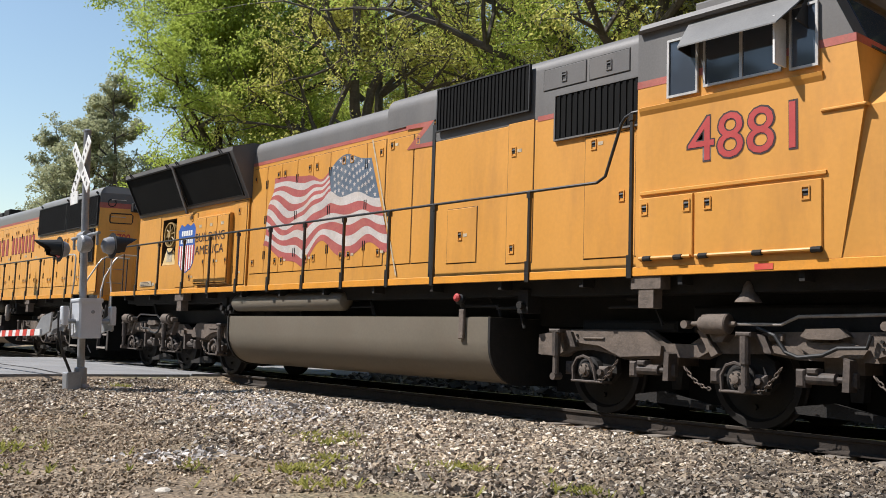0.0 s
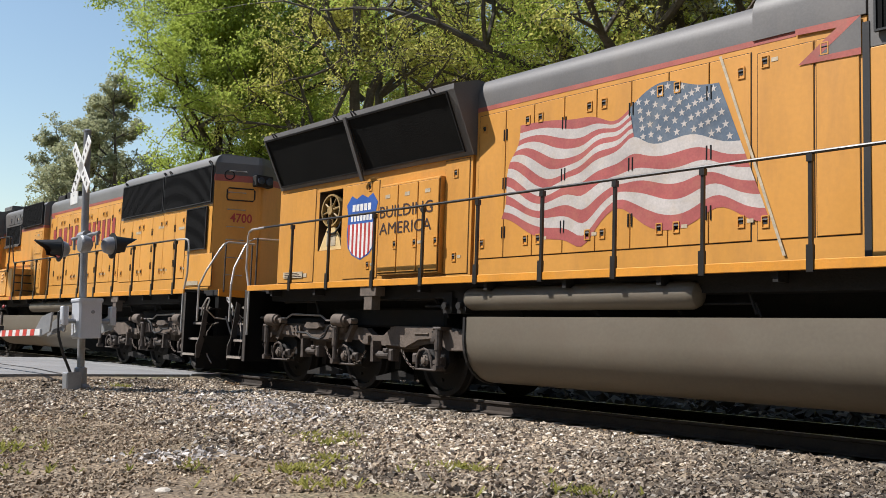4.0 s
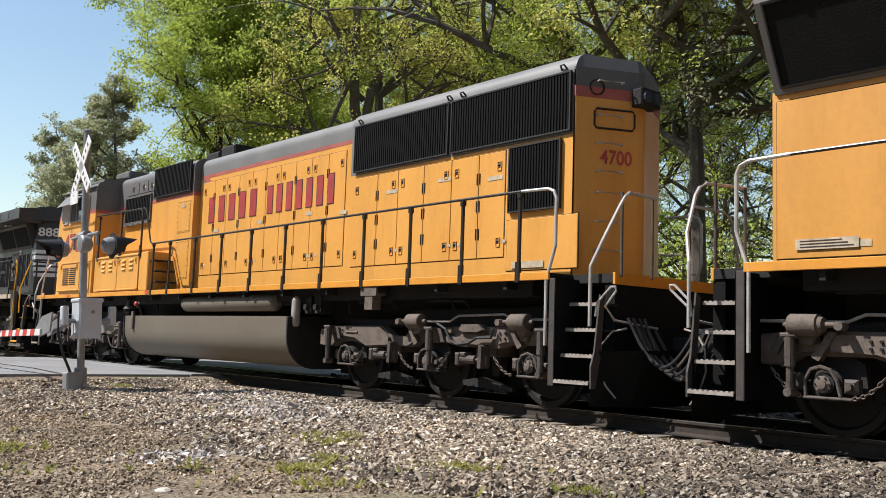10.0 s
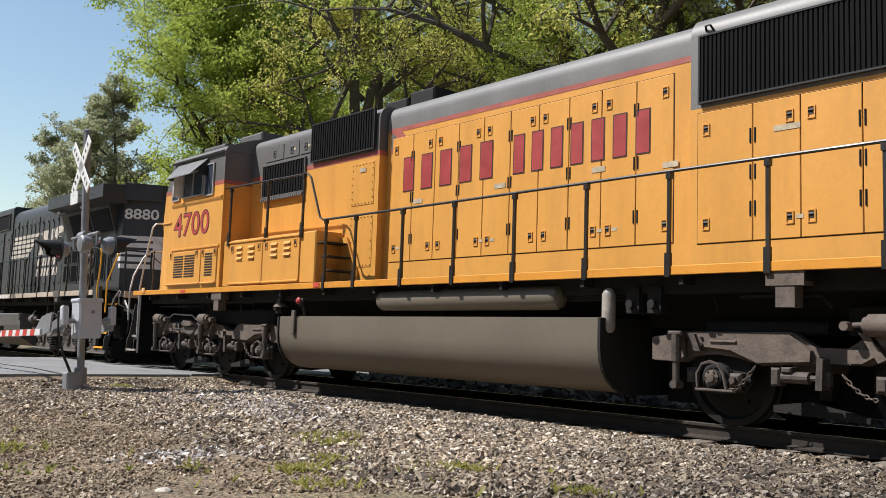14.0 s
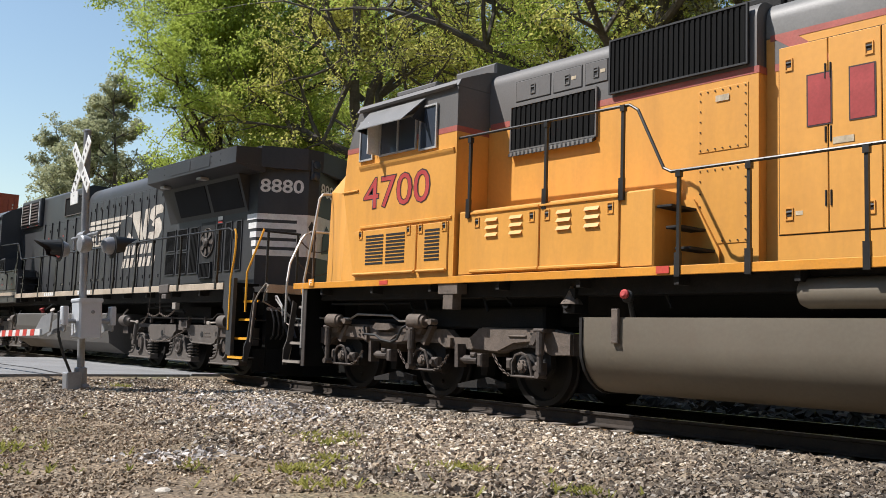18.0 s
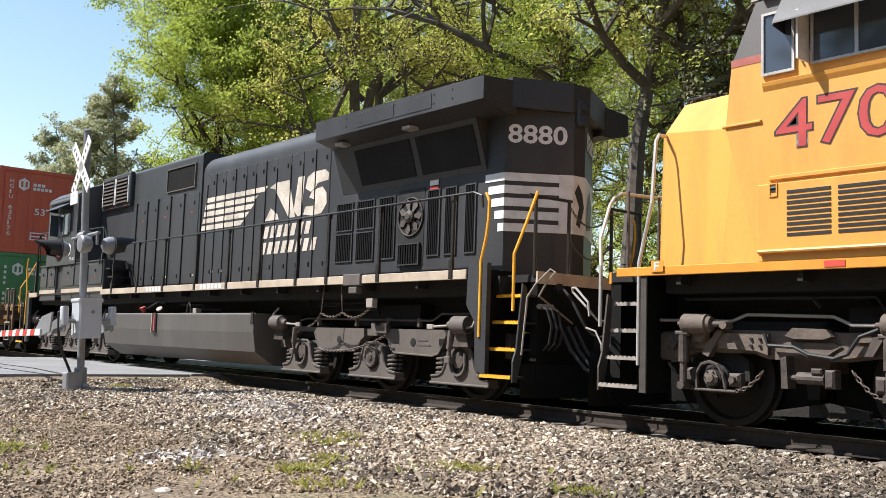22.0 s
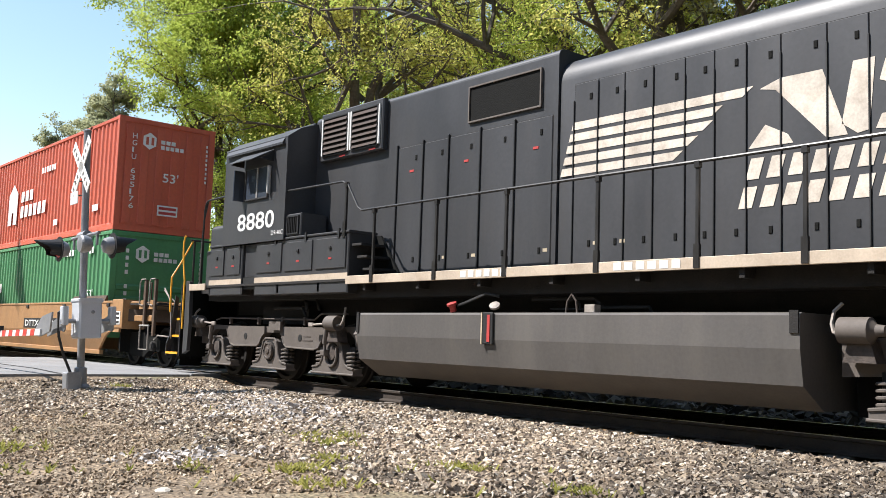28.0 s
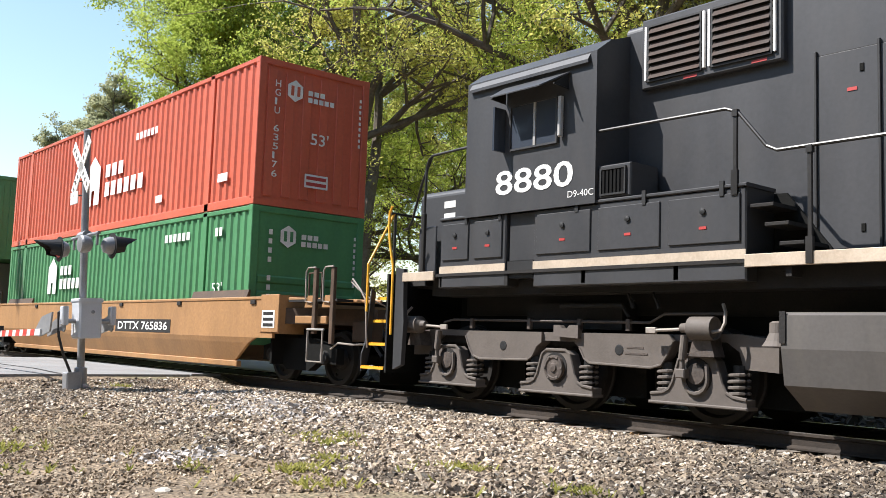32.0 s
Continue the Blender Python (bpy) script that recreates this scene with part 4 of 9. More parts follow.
def emd_truck(parent, xc, out):
    """A three-axle radial truck centred at xc; out is +1 if the locomotive's end lies towards +x."""
    X = lambda d: xc + out * d
    P = lambda pr: [(X(a), b) for a, b in pr]
    prof = [(-2.86, 0.68), (-2.5, 0.67), (-2.3, 0.75), (-2.04, 0.77), (-1.8, 0.74), (-1.52, 0.67), (-0.81, 0.72), (-0.45, 0.71), (-0.3, 0.78), (0.3, 0.79), (0.65, 0.74), (1.44, 0.74), (1.6, 0.79), (2.3, 0.79), (2.5, 0.69), (2.75, 0.69), (2.75, 1.0),
            (2.3, 1.04), (0.4, 1.02), (0.1, 0.99), (-0.45, 0.98), (-0.62, 0.87), (-0.94, 0.87), (-1.2, 1.02), (-2.45, 1.01), (-2.86, 0.95)]
    t = Shape()
    for sgn in (-1, 1):
        t.prism_y(P(prof), sgn * 0.98, sgn * 1.11)
    for d in (-1.05, 1.05):
        t.box(X(d) - 0.2, X(d) + 0.2, -1.0, 1.0, 0.62, 0.86)
    tr = part("truck", t, TRUCK, parent, "dust-covered cast steel truck frame")
    part("bolster", Shape().cbox(xc - 2.3, xc - 0.9, -0.98, 0.98, 1.0, 1.13, 0.03).cbox(xc - 0.7, xc + 2.2, -0.95, 0.95, 1.0, 1.3, 0.03), UNDER, tr)
    for d in (-2.06, 0.0, 2.06):
        wheelset(parent, X(d))
    for sgn in (-1, 1):
        y = sgn * 1.17
        ya, yb = sgn * 1.105, sgn * 1.17
        # raised cast panels with deep joints between them
        panels = [[(-2.85, 0.69), (-2.52, 0.68), (-2.42, 0.74), (-2.42, 0.99), (-2.85, 0.94)],
                  [(-2.38, 0.86), (-2.1, 0.84), (-1.86, 0.82), (-1.55, 0.7), (-0.98, 0.73), (-0.97, 0.84), (-1.2, 1.0), (-2.38, 1.0)],
                  [(-0.6, 0.73), (-0.47, 0.73), (-0.34, 0.8), (-0.34, 0.86), (-0.6, 0.86)],
                  [(0.33, 0.82), (0.62, 0.77), (0.72, 0.8), (0.62, 0.86), (0.42, 0.9)], [(0.34, 0.93), (0.5, 0.93), (0.5, 1.0), (0.34, 1.0)],
                  [(0.82, 0.78), (1.3, 0.78), (1.36, 0.86), (1.2, 0.92), (0.72, 0.92), (0.66, 0.88)],
                  [(1.42, 0.78), (1.55, 0.82), (2.0, 0.84), (2.0, 1.0), (1.42, 1.0)], [(2.1, 0.84), (2.34, 0.82), (2.5, 0.71), (2.73, 0.71), (2.73, 0.98), (2.1, 1.0)]]
        for pr in panels:
            part("cast_panel", Shape().prism_y(P(pr), ya, yb), TRUCK, tr)
        part("cast_boss", Shape().prism_y(P([(0.72, 0.98), (0.78, 1.05), (1.12, 1.06), (1.2, 0.98), (1.1, 0.95), (0.8, 0.95)]), ya, sgn * 1.23), TRUCK, tr)
        part("cast_rib", Shape().cbox(X(-2.1), X(-1.78), sgn * 1.16, sgn * 1.19, 0.895, 0.92, 0.008), TRUCK, tr)
        for a in (-2.3, -2.2, 1.5, 1.6):
            for z in (0.87, 0.94):
                part("bolt", Shape().cyl((X(a), sgn * 1.165, z), (X(a), sgn * 1.19, z), 0.017, n=6), UNDER, tr)
        for k, d in enumerate((-2.06, 0.0, 2.06)):
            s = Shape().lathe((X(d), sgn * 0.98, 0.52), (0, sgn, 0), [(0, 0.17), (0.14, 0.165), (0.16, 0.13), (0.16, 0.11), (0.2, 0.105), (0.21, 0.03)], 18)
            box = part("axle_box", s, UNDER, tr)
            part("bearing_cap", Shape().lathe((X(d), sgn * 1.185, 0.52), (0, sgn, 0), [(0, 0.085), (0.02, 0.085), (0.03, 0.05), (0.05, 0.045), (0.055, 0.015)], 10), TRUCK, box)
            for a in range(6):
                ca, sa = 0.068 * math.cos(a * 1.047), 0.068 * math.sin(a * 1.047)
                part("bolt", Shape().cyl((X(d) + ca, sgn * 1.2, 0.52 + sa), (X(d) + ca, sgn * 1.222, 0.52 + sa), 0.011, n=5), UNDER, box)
            # oversized motor blocks; their black stands for shade behind the wheels
            part("traction_motor", Shape().prism_x([(sgn * 0.05, 0.24), (sgn * 0.6, 0.2), (sgn * 0.62, 0.85), (sgn * 0.05, 0.85)], X(d) - 0.98, X(d) + 0.9), SCREEN_SHADE, tr)
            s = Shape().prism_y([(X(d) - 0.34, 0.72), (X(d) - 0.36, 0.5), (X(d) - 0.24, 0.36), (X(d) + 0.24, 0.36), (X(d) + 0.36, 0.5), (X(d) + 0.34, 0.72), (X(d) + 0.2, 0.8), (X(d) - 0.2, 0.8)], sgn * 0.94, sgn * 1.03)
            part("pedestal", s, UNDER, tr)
            # a strap hangs over the box, with its foot plate and lugs
            strap = [(X(d) - 0.17, sgn * 1.2, 0.4), (X(d) - 0.18, sgn * 1.2, 0.56), (X(d) - 0.12, sgn * 1.2, 0.66), (X(d) - 0.02, sgn * 1.2, 0.69), (X(d) + 0.08, sgn * 1.2, 0.66), (X(d) + 0.14, sgn * 1.2, 0.56), (X(d) + 0.18, sgn * 1.2, 0.4)]
            part("strap", Shape().tube(strap, 0.02, 6), TRUCK_DARK, tr)
            lug = Shape().cbox(X(d) + 0.2, X(d) + 0.34, sgn * 1.06, sgn * 1.2, 0.44, 0.58, 0.03).cbox(X(d) - 0.2, X(d) + 0.3, sgn * 1.04, sgn * 1.22, 0.375, 0.405, 0.01)
            lug.cyl((X(d) + 0.27, sgn * 1.2, 0.51), (X(d) + 0.27, sgn * 1.25, 0.51), 0.035, n=8).cbox(X(d) - 0.34, X(d) - 0.22, sgn * 1.06, sgn * 1.18, 0.46, 0.62, 0.03)
            part("lug", lug, TRUCK_DARK, tr)
            for a, z0, b, z1 in (((-0.62, 0.62, -0.3, 0.4),) if k else ()) + ((0.52, 0.66, 0.22, 0.4),):
                chain(tr, (X(d + a), y + sgn * 0.05, z0), (X(d + b), y + sgn * 0.04, z1), 0.05)
        pipe = [(X(0.0), y + sgn * 0.05, 1.09), (X(0.52), y + sgn * 0.05, 1.09), (X(0.7), y + sgn * 0.05, 1.17), (X(1.62), y + sgn * 0.05, 1.19), (X(1.8), y + sgn * 0.05, 1.12), (X(2.7), y + sgn * 0.05, 1.13)]
        part("brake_pipe", Shape().tube(pipe, 0.017), PIPE, tr)
        hose = [(X(0.25), y + sgn * 0.05, 1.06), (X(0.45), y + sgn * 0.06, 0.98), (X(0.56), y + sgn * 0.06, 0.82), (X(0.7), y + sgn * 0.06, 0.77), (X(0.95), y + sgn * 0.06, 0.8), (X(1.1), y + sgn * 0.06, 0.87), (X(1.38), y + sgn * 0.06, 0.88), (X(1.42), y + sgn * 0.06, 1.0)]
        part("sand_hose", Shape().tube(hose, 0.02), RUBBER, tr)
        for d in ((-0.2, 1.95) if out > 0 else (0.05, 2.2)):
            s = Shape().lathe((X(d) - 0.3 * out, sgn * 1.26, 1.09), (out, 0, 0), [(0, 0.025), (0.1, 0.03), (0.11, 0.075), (0.15, 0.085), (0.16, 0.108), (0.44, 0.112), (0.455, 0.1), (0.46, 0.03), (0.53, 0.025)], 18)
            s.cyl((X(d - 0.36), sgn * 1.2, 1.08), (X(d - 0.36), sgn * 1.33, 1.08), 0.045, n=10)
            part("brake_cylinder", s, TRUCK, tr, "", True)
            part("cylinder_bracket", Shape().prism_y(P([(d - 0.28, 1.02), (d - 0.2, 1.02), (d - 0.02, 0.78), (d - 0.1, 0.74)]), sgn * 1.1, sgn * 1.2).prism_y(P([(d - 0.1, 0.98), (d + 0.12, 0.98), (d + 0.05, 0.9), (d - 0.05, 0.9)]), sgn * 1.1, sgn * 1.24), TRUCK, tr)
        for d in (-2.45, 0.15, 2.35):
            s = Shape().cyl((X(d), sgn * 1.28, 0.46), (X(d), sgn * 1.28, 0.75), 0.04, n=10).cyl((X(d), sgn * 1.28, 0.68), (X(d), sgn * 1.28, 0.97), 0.055, n=10)
            s.cbox(X(d) - 0.09, X(d) + 0.09, sgn * 1.1, sgn * 1.33, 0.96, 1.01, 0.015).cyl((X(d), sgn * 1.2, 0.43), (X(d), sgn * 1.34, 0.43), 0.045, n=10)
            s.prism_y(P([(d + 0.06, 1.0), (d + 0.18, 0.98), (d + 0.26, 0.8), (d + 0.18, 0.8)]), sgn * 1.16, sgn * 1.22)
            part("shock_absorber", s, TRUCK_DARK, tr, "", True)
        for d in (-1.1, 0.93):
            s = Shape().cyl((X(d - 0.14), sgn * 1.2, 0.57), (X(d + 0.14), sgn * 1.2, 0.57), 0.06, n=12).cyl((X(d + 0.1), sgn * 1.2, 0.57), (X(d + 0.24), sgn * 1.2, 0.57), 0.03, n=8)
            s.cbox(X(d - 0.25), X(d - 0.15), sgn * 1.1, sgn * 1.26, 0.48, 0.66, 0.02).cbox(X(d - 0.13), X(d - 0.02), sgn * 1.12, sgn * 1.27, 0.61, 0.67, 0.015)
            s.prism_y(P([(d + 0.22, 0.46), (d + 0.29, 0.46), (d + 0.3, 0.76), (d + 0.24, 0.78)]), sgn * 1.1, sgn * 1.26).cbox(X(d + 0.27), X(d + 0.33), sgn * 1.1, sgn * 1.2, 0.5, 0.64, 0.02)
            part("steering_rod", s, TRUCK_DARK, tr)
        for d in (-1.0, 1.0):
            part("brake_rigging", Shape().prism_y(P([(d - 0.5, 0.2), (d + 0.5, 0.16), (d + 0.5, 0.21), (d - 0.1, 0.33), (d - 0.5, 0.27)]), sgn * 0.86, sgn * 0.93), UNDER, tr)
        for d in (-0.98, 1.1):
            part("brake_shoe", Shape().prism_y([(X(d) - 0.06, 0.35), (X(d) + 0.06, 0.35), (X(d) + 0.1, 0.75), (X(d) - 0.1, 0.75)], sgn * 0.7, sgn * 0.85), UNDER, tr)
    return tr


def rounded_tank(s, x0, x1, w, z0, z1, r=0.25, belly=0.45):
    """A fuel tank with rounded lower sides."""
    side = [(w, z1), (w + 0.0, z1 - 0.02)]
    for k in range(7):
        a = k / 6 * math.pi / 2
        side.append((w - belly * (1 - math.cos(a)), z0 + belly * (1 - math.sin(a))))
    prof = [(-y, z) for y, z in side] + [(y, z) for y, z in side[::-1]]
    return s.prism_x(prof, x0, x1)


def sill_and_deck(parent, x0, x1, mat, z0=1.6, z1=1.7, w=1.55):
    for sgn in (-1, 1):
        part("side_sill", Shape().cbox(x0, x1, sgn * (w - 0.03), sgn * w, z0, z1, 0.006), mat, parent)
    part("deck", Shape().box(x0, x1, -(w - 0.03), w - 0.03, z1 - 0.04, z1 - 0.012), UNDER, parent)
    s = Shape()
    # beam reaches down to 1.06 so no daylight leaks through
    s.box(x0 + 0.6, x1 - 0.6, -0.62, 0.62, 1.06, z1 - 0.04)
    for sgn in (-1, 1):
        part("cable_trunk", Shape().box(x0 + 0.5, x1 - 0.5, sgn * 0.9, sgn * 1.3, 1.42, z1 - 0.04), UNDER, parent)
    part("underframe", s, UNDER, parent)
    # added black box that stops light leaking between the frame beams
    part("light_block", Shape().box(x0 + 0.12, x1 - 0.12, -0.55, 0.55, 1.0, z1 - 0.05), SCREEN_SHADE, parent)
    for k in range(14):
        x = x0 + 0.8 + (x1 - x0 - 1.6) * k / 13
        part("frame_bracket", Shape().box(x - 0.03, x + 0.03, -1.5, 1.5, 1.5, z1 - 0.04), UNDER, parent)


def block_word(name, parent, x0, x1, z0, z1, y, words, mat, slant=0.0, gap=0.2, outline=None):
    """A trade name as plain blocks, one for each letter's width."""
    first = None
    total = sum(words) + (len(words) - 1) * 0.9
    u = (x1 - x0) / total
    x = x0
    for w in words:
        for k in range(w):
            a, b = x + u * gap * 0.5, x + u * (1 - gap * 0.5)
            k2 = (z1 - z0) * slant
            first = part(name, Shape().flat([(a, z0), (b, z0), (b + k2, z1), (a + k2, z1)], y - 0.004), mat, parent)
            if outline:
                e = 0.016
                part(name + "_outline", Shape().flat([(a - e, z0 - e), (b + e, z0 - e), (b + e + k2, z1 + e), (a - e + k2, z1 + e)], y - 0.0015), outline, parent)
            x += u
        x += u * 0.9
    return first


def hood_shape(w, z0, zs, zr, wr):
    """Outline of a hood: upright sides to zs, rounded over to the roof at zr with half width wr."""
    arc = [(wr + (w - wr) * math.cos(k * math.pi / 12), zs + (zr - zs) * math.sin(k * math.pi / 12)) for k in range(7)]
    return [(-w, z0), (w, z0)] + arc + [(-y, z) for y, z in arc[::-1]]


# ---- two yellow six-axle locomotives ----


def window_unit(parent, x0, x1, z0, z1, y, mullions=(), frame_mat=None):
    w = part("window", Shape().box(x0, x1, y - 0.012, y + 0.0, z0, z1), GLASS, parent, "dark tinted cab window")
    fr, t = Shape(), 0.026
    fr.box(x0 - t, x1 + t, y - 0.03, y - 0.002, z0 - t, z0).box(x0 - t, x1 + t, y - 0.03, y - 0.002, z1, z1 + t)
    fr.box(x0 - t, x0, y - 0.03, y - 0.002, z0, z1).box(x1, x1 + t, y - 0.03, y - 0.002, z0, z1)
    part("window_frame", fr, frame_mat or SILVER, w, "bare aluminium frame")
    for m in mullions:
        part("mullion", Shape().box(m - 0.018, m + 0.018, y - 0.028, y - 0.004, z0, z1), SILVER, w)
    return w


def visor(parent, x0, x1, y, z, out=0.3, drop=0.34, mat=None):
    s = Shape()
    s.add([(x0, y, z), (x1, y, z), (x1 - 0.2, y - out, z - drop), (x0 + 0.06, y - out, z - drop), (x0, y, z - 0.02), (x1, y, z - 0.02), (x1 - 0.2, y - out, z - drop - 0.015), (x0 + 0.06, y - out, z - drop - 0.015)],
          [(0, 1, 2, 3), (4, 7, 6, 5), (0, 4, 5, 1), (3, 2, 6, 7), (0, 3, 7, 4), (1, 5, 6, 2)])
    v = part("sun_visor", s, mat or VISOR_GREY, parent, "grey sheet-metal sun visor")
    for x in (x0 + 0.03, x1 - 0.03):
        part("visor_stay", Shape().add([(x, y, z - 0.02), (x, y, z - drop * 1.1), (x, y - out * 0.8, z - drop)], [(0, 1, 2)]).tube([(x, y, z - drop * 1.1), (x, y - out * 0.8, z - drop)], 0.01, 5), BLACK, v)


def emd_base(parent, X, air, bell):
    """Everything below the hoods: X turns a distance from the front coupler into a place along the train."""
    out = 1 if X(0) > X(1) else -1
    a, b = sorted((X(1.05), X(20.6)))
    sill_and_deck(parent, a, b, SILL_YELLOW)
    for d, o in ((4.12, out), (17.9, -out)):
        emd_truck(parent, X(d), o)
    x0, x1 = sorted((X(7.48), X(14.6)))
    tank = part("fuel_tank", rounded_tank(Shape(), x0, x1, 1.55, 0.27, 1.13, belly=0.56), TANK, parent, "dusty grey-brown fuel tank", smooth=True)
    part("tank_rim", Shape().box(x0, x1, -1.53, 1.53, 1.128, 1.145), TANK, tank)
    # end plates near black: their shade is put into the colour
    for x in (x0 - 0.02, x1 - 0.02):
        part("tank_end", rounded_tank(Shape(), x, x + 0.04, 1.57, 0.25, 1.14, belly=0.56), UNDER, tank)
    fx = X(8.0)
    for sgn in (-1, 1):
        f = part("fuel_filler", Shape().cyl((fx - 0.12 * out, sgn * 1.4, 1.12), (fx - 0.12 * out, sgn * 1.5, 1.38), 0.03, n=8).lathe((fx - 0.12 * out, sgn * 1.47, 1.37), (0, sgn, 0.2), [(0, 0.06), (0.06, 0.075), (0.09, 0.05)], 12), BLACK, tank)
        part("filler_cap", Shape().lathe((fx - 0.12 * out, sgn * 1.56, 1.4), (0, sgn, 0.2), [(0, 0.055), (0.03, 0.055), (0.05, 0.03)], 12), DECAL_RED, f, "red fuel cap")
        part("sight_gauge", Shape().cbox(fx - 0.05, fx + 0.05, sgn * 1.555, sgn * 1.6, 0.85, 1.24, 0.01), TRUCK, tank)
    a0, a1 = sorted((X(air[0]), X(air[1])))
    s = Shape().lathe((a0, -1.28, 1.4), (1, 0, 0), [(0, 0.05), (0.05, 0.13), (0.12, 0.16), (a1 - a0 - 0.12, 0.16), (a1 - a0 - 0.05, 0.13), (a1 - a0, 0.05)], 20)
    part("air_reservoir", s, TANK, parent, "dusty grey air reservoir", smooth=True)
    for d in (5.04, 16.86):
        s = Shape().box(X(d) - 0.2, X(d) + 0.2, -1.53, -1.35, 1.46, 1.6).box(X(d) - 0.1, X(d) + 0.1, -1.52, -1.36, 1.25, 1.47)
        part("jacking_pad", s, TRUCK, parent)
    part("bell", Shape().lathe((X(bell), -1.3, 1.53), (0, 0, -1), [(0, 0.02), (0.05, 0.05), (0.12, 0.07), (0.2, 0.13), (0.22, 0.14)], 14), TRUCK, parent, "dusty bronze bell")
    # small pipework and valves in the shade under the walkway
    rnd = random.Random(int(abs(X(3)) * 10))
    for k in range(16):
        x = X(rnd.uniform(1.5, 20.0))
        z = rnd.uniform(1.25, 1.5)
        L = rnd.uniform(0.3, 1.6)
        part("pipe", Shape().tube([(x, -1.2, z), (x + L, -1.2, z), (x + L + 0.1, -1.2, z - rnd.uniform(0.05, 0.3))], rnd.uniform(0.012, 0.03), 6), UNDER, parent)
    for d in (14.9, 15.2, 7.1):
        part("valve", Shape().box(X(d) - 0.09, X(d) + 0.09, -1.35, -1.1, 1.2, 1.5).cyl((X(d), -1.36, 1.3), (X(d), -1.42, 1.3), 0.05, n=8), UNDER, parent)
    # platforms, steps and couplers at both ends
    for d_end, o in ((0.0, out), (21.85, -out)):
        e = X(d_end)
        part("end_platform", Shape().box(e - 0.62 * o, e - 1.4 * o, -1.1, 1.1, 1.58, 1.69), UNDER, parent)
        part("end_sill", Shape().cbox(e - 0.62 * o, e - 0.58 * o, -1.1, 1.1, 1.56, 1.7, 0.005), SILL_YELLOW, parent)
        # pilot and plough blackened for the shade between coupled locomotives
        part("pilot", Shape().box(e - 0.75 * o, e - 0.6 * o, -1.08, 1.08, 0.45, 1.6), SCREEN_SHADE, parent)
        plow = Shape().add([(e - 0.6 * o, -1.45, 0.75), (e - 0.25 * o, -0.9, 0.78), (e - 0.2 * o, 0.0, 0.8), (e - 0.25 * o, 0.9, 0.78), (e - 0.6 * o, 1.45, 0.75),
                            (e - 0.62 * o, -1.5, 0.12), (e - 0.5 * o, -0.9, 0.1), (e - 0.45 * o, 0.0, 0.1), (e - 0.5 * o, 0.9, 0.1), (e - 0.62 * o, 1.5, 0.12)],
                           [(k, k + 1, k + 6, k + 5) for k in range(4)])
        part("plough", plow, SCREEN_SHADE, parent)
        coupler(parent, e, o)
        for sgn in (-1, 1):
            lead = 0.21 if d_end == 0.0 else 0.0
            steps(parent, e - (1.16 + lead) * o, e - (0.58 + lead) * o, sgn, PIPE)
            # grab rails: a tall outer one and a sloping inner one
            xo, xi = e - (1.3 + 0.25 * lead) * o, e - (0.6 + lead) * o
            y = sgn * 1.53
            if d_end == 0.0:
                part("grab_rail", Shape().tube([(xo, y, 0.62), (xo, y, 1.75), (xo - 0.14 * o, sgn * 1.5, 2.41), (xo - 0.07 * o, sgn * 1.34, 3.15), (xo - 0.06 * o, sgn * 1.27, 3.23), (xo + 0.0 * o, sgn * 1.06, 3.26)], 0.021), SILVER, parent, "worn silver grab rail")
            else:
                part("grab_rail", Shape().tube([(xo, y, 0.8), (xo, y, 1.62), (xo + 0.06 * o, y, 1.78), (xo + 0.14 * o, y, 2.02), (xo + 0.14 * o, y, 2.6), (xo + 0.1 * o, y, 2.69), (xo + 0.0 * o, y, 2.73), (xo - 0.45 * o, y, 2.74)], 0.021), SILVER, parent, "worn silver grab rail")
            part("grab_rail", Shape().tube([(xi, y, 1.04), (xi, y, 1.74), (xi + 0.1 * o, y - sgn * 0.1, 2.06), (xi + 0.16 * o, y - sgn * 0.34, 2.5), (xi + 0.16 * o, y - sgn * 0.42, 2.6), (xi + 0.14 * o, y - sgn * 0.52, 2.66), (xi + 0.04 * o, sgn * 0.35, 2.68)], 0.021), SILVER, parent, "worn silver grab rail")
            for yy in (1.0, 0.4):
                part("end_stanchion", Shape().cyl((xi + 0.03 * o, sgn * yy, 1.65), (xi + 0.03 * o, sgn * yy, 2.68), 0.018, n=8), TRUCK_DARK, parent)
            part("cut_lever", Shape().tube([(e - 0.58 * o, sgn * 1.45, 1.16), (e - 0.56 * o, sgn * 1.45, 1.32), (e - 0.36 * o, sgn * 1.45, 1.5), (e - 0.3 * o, sgn * 1.44, 1.5), (e - 0.3 * o, sgn * 1.43, 1.45), (e - 0.48 * o, sgn * 1.4, 1.28), (e - 0.5 * o, sgn * 1.2, 1.12), (e - 0.48 * o, sgn * 0.4, 1.05)], 0.015, 6), SILVER, parent, "worn silver uncoupling lever")
            part("plough_edge", Shape().tube([(e - 0.32 * o, sgn * 1.2, 1.03), (e - 0.5 * o, sgn * 1.24, 0.99), (e - 0.63 * o, sgn * 1.28, 0.83), (e - 0.66 * o, sgn * 1.3, 0.58), (e - 0.56 * o, sgn * 1.28, 0.36), (e - 0.43 * o, sgn * 1.25, 0.22)], 0.012, 6), PIPE, parent)


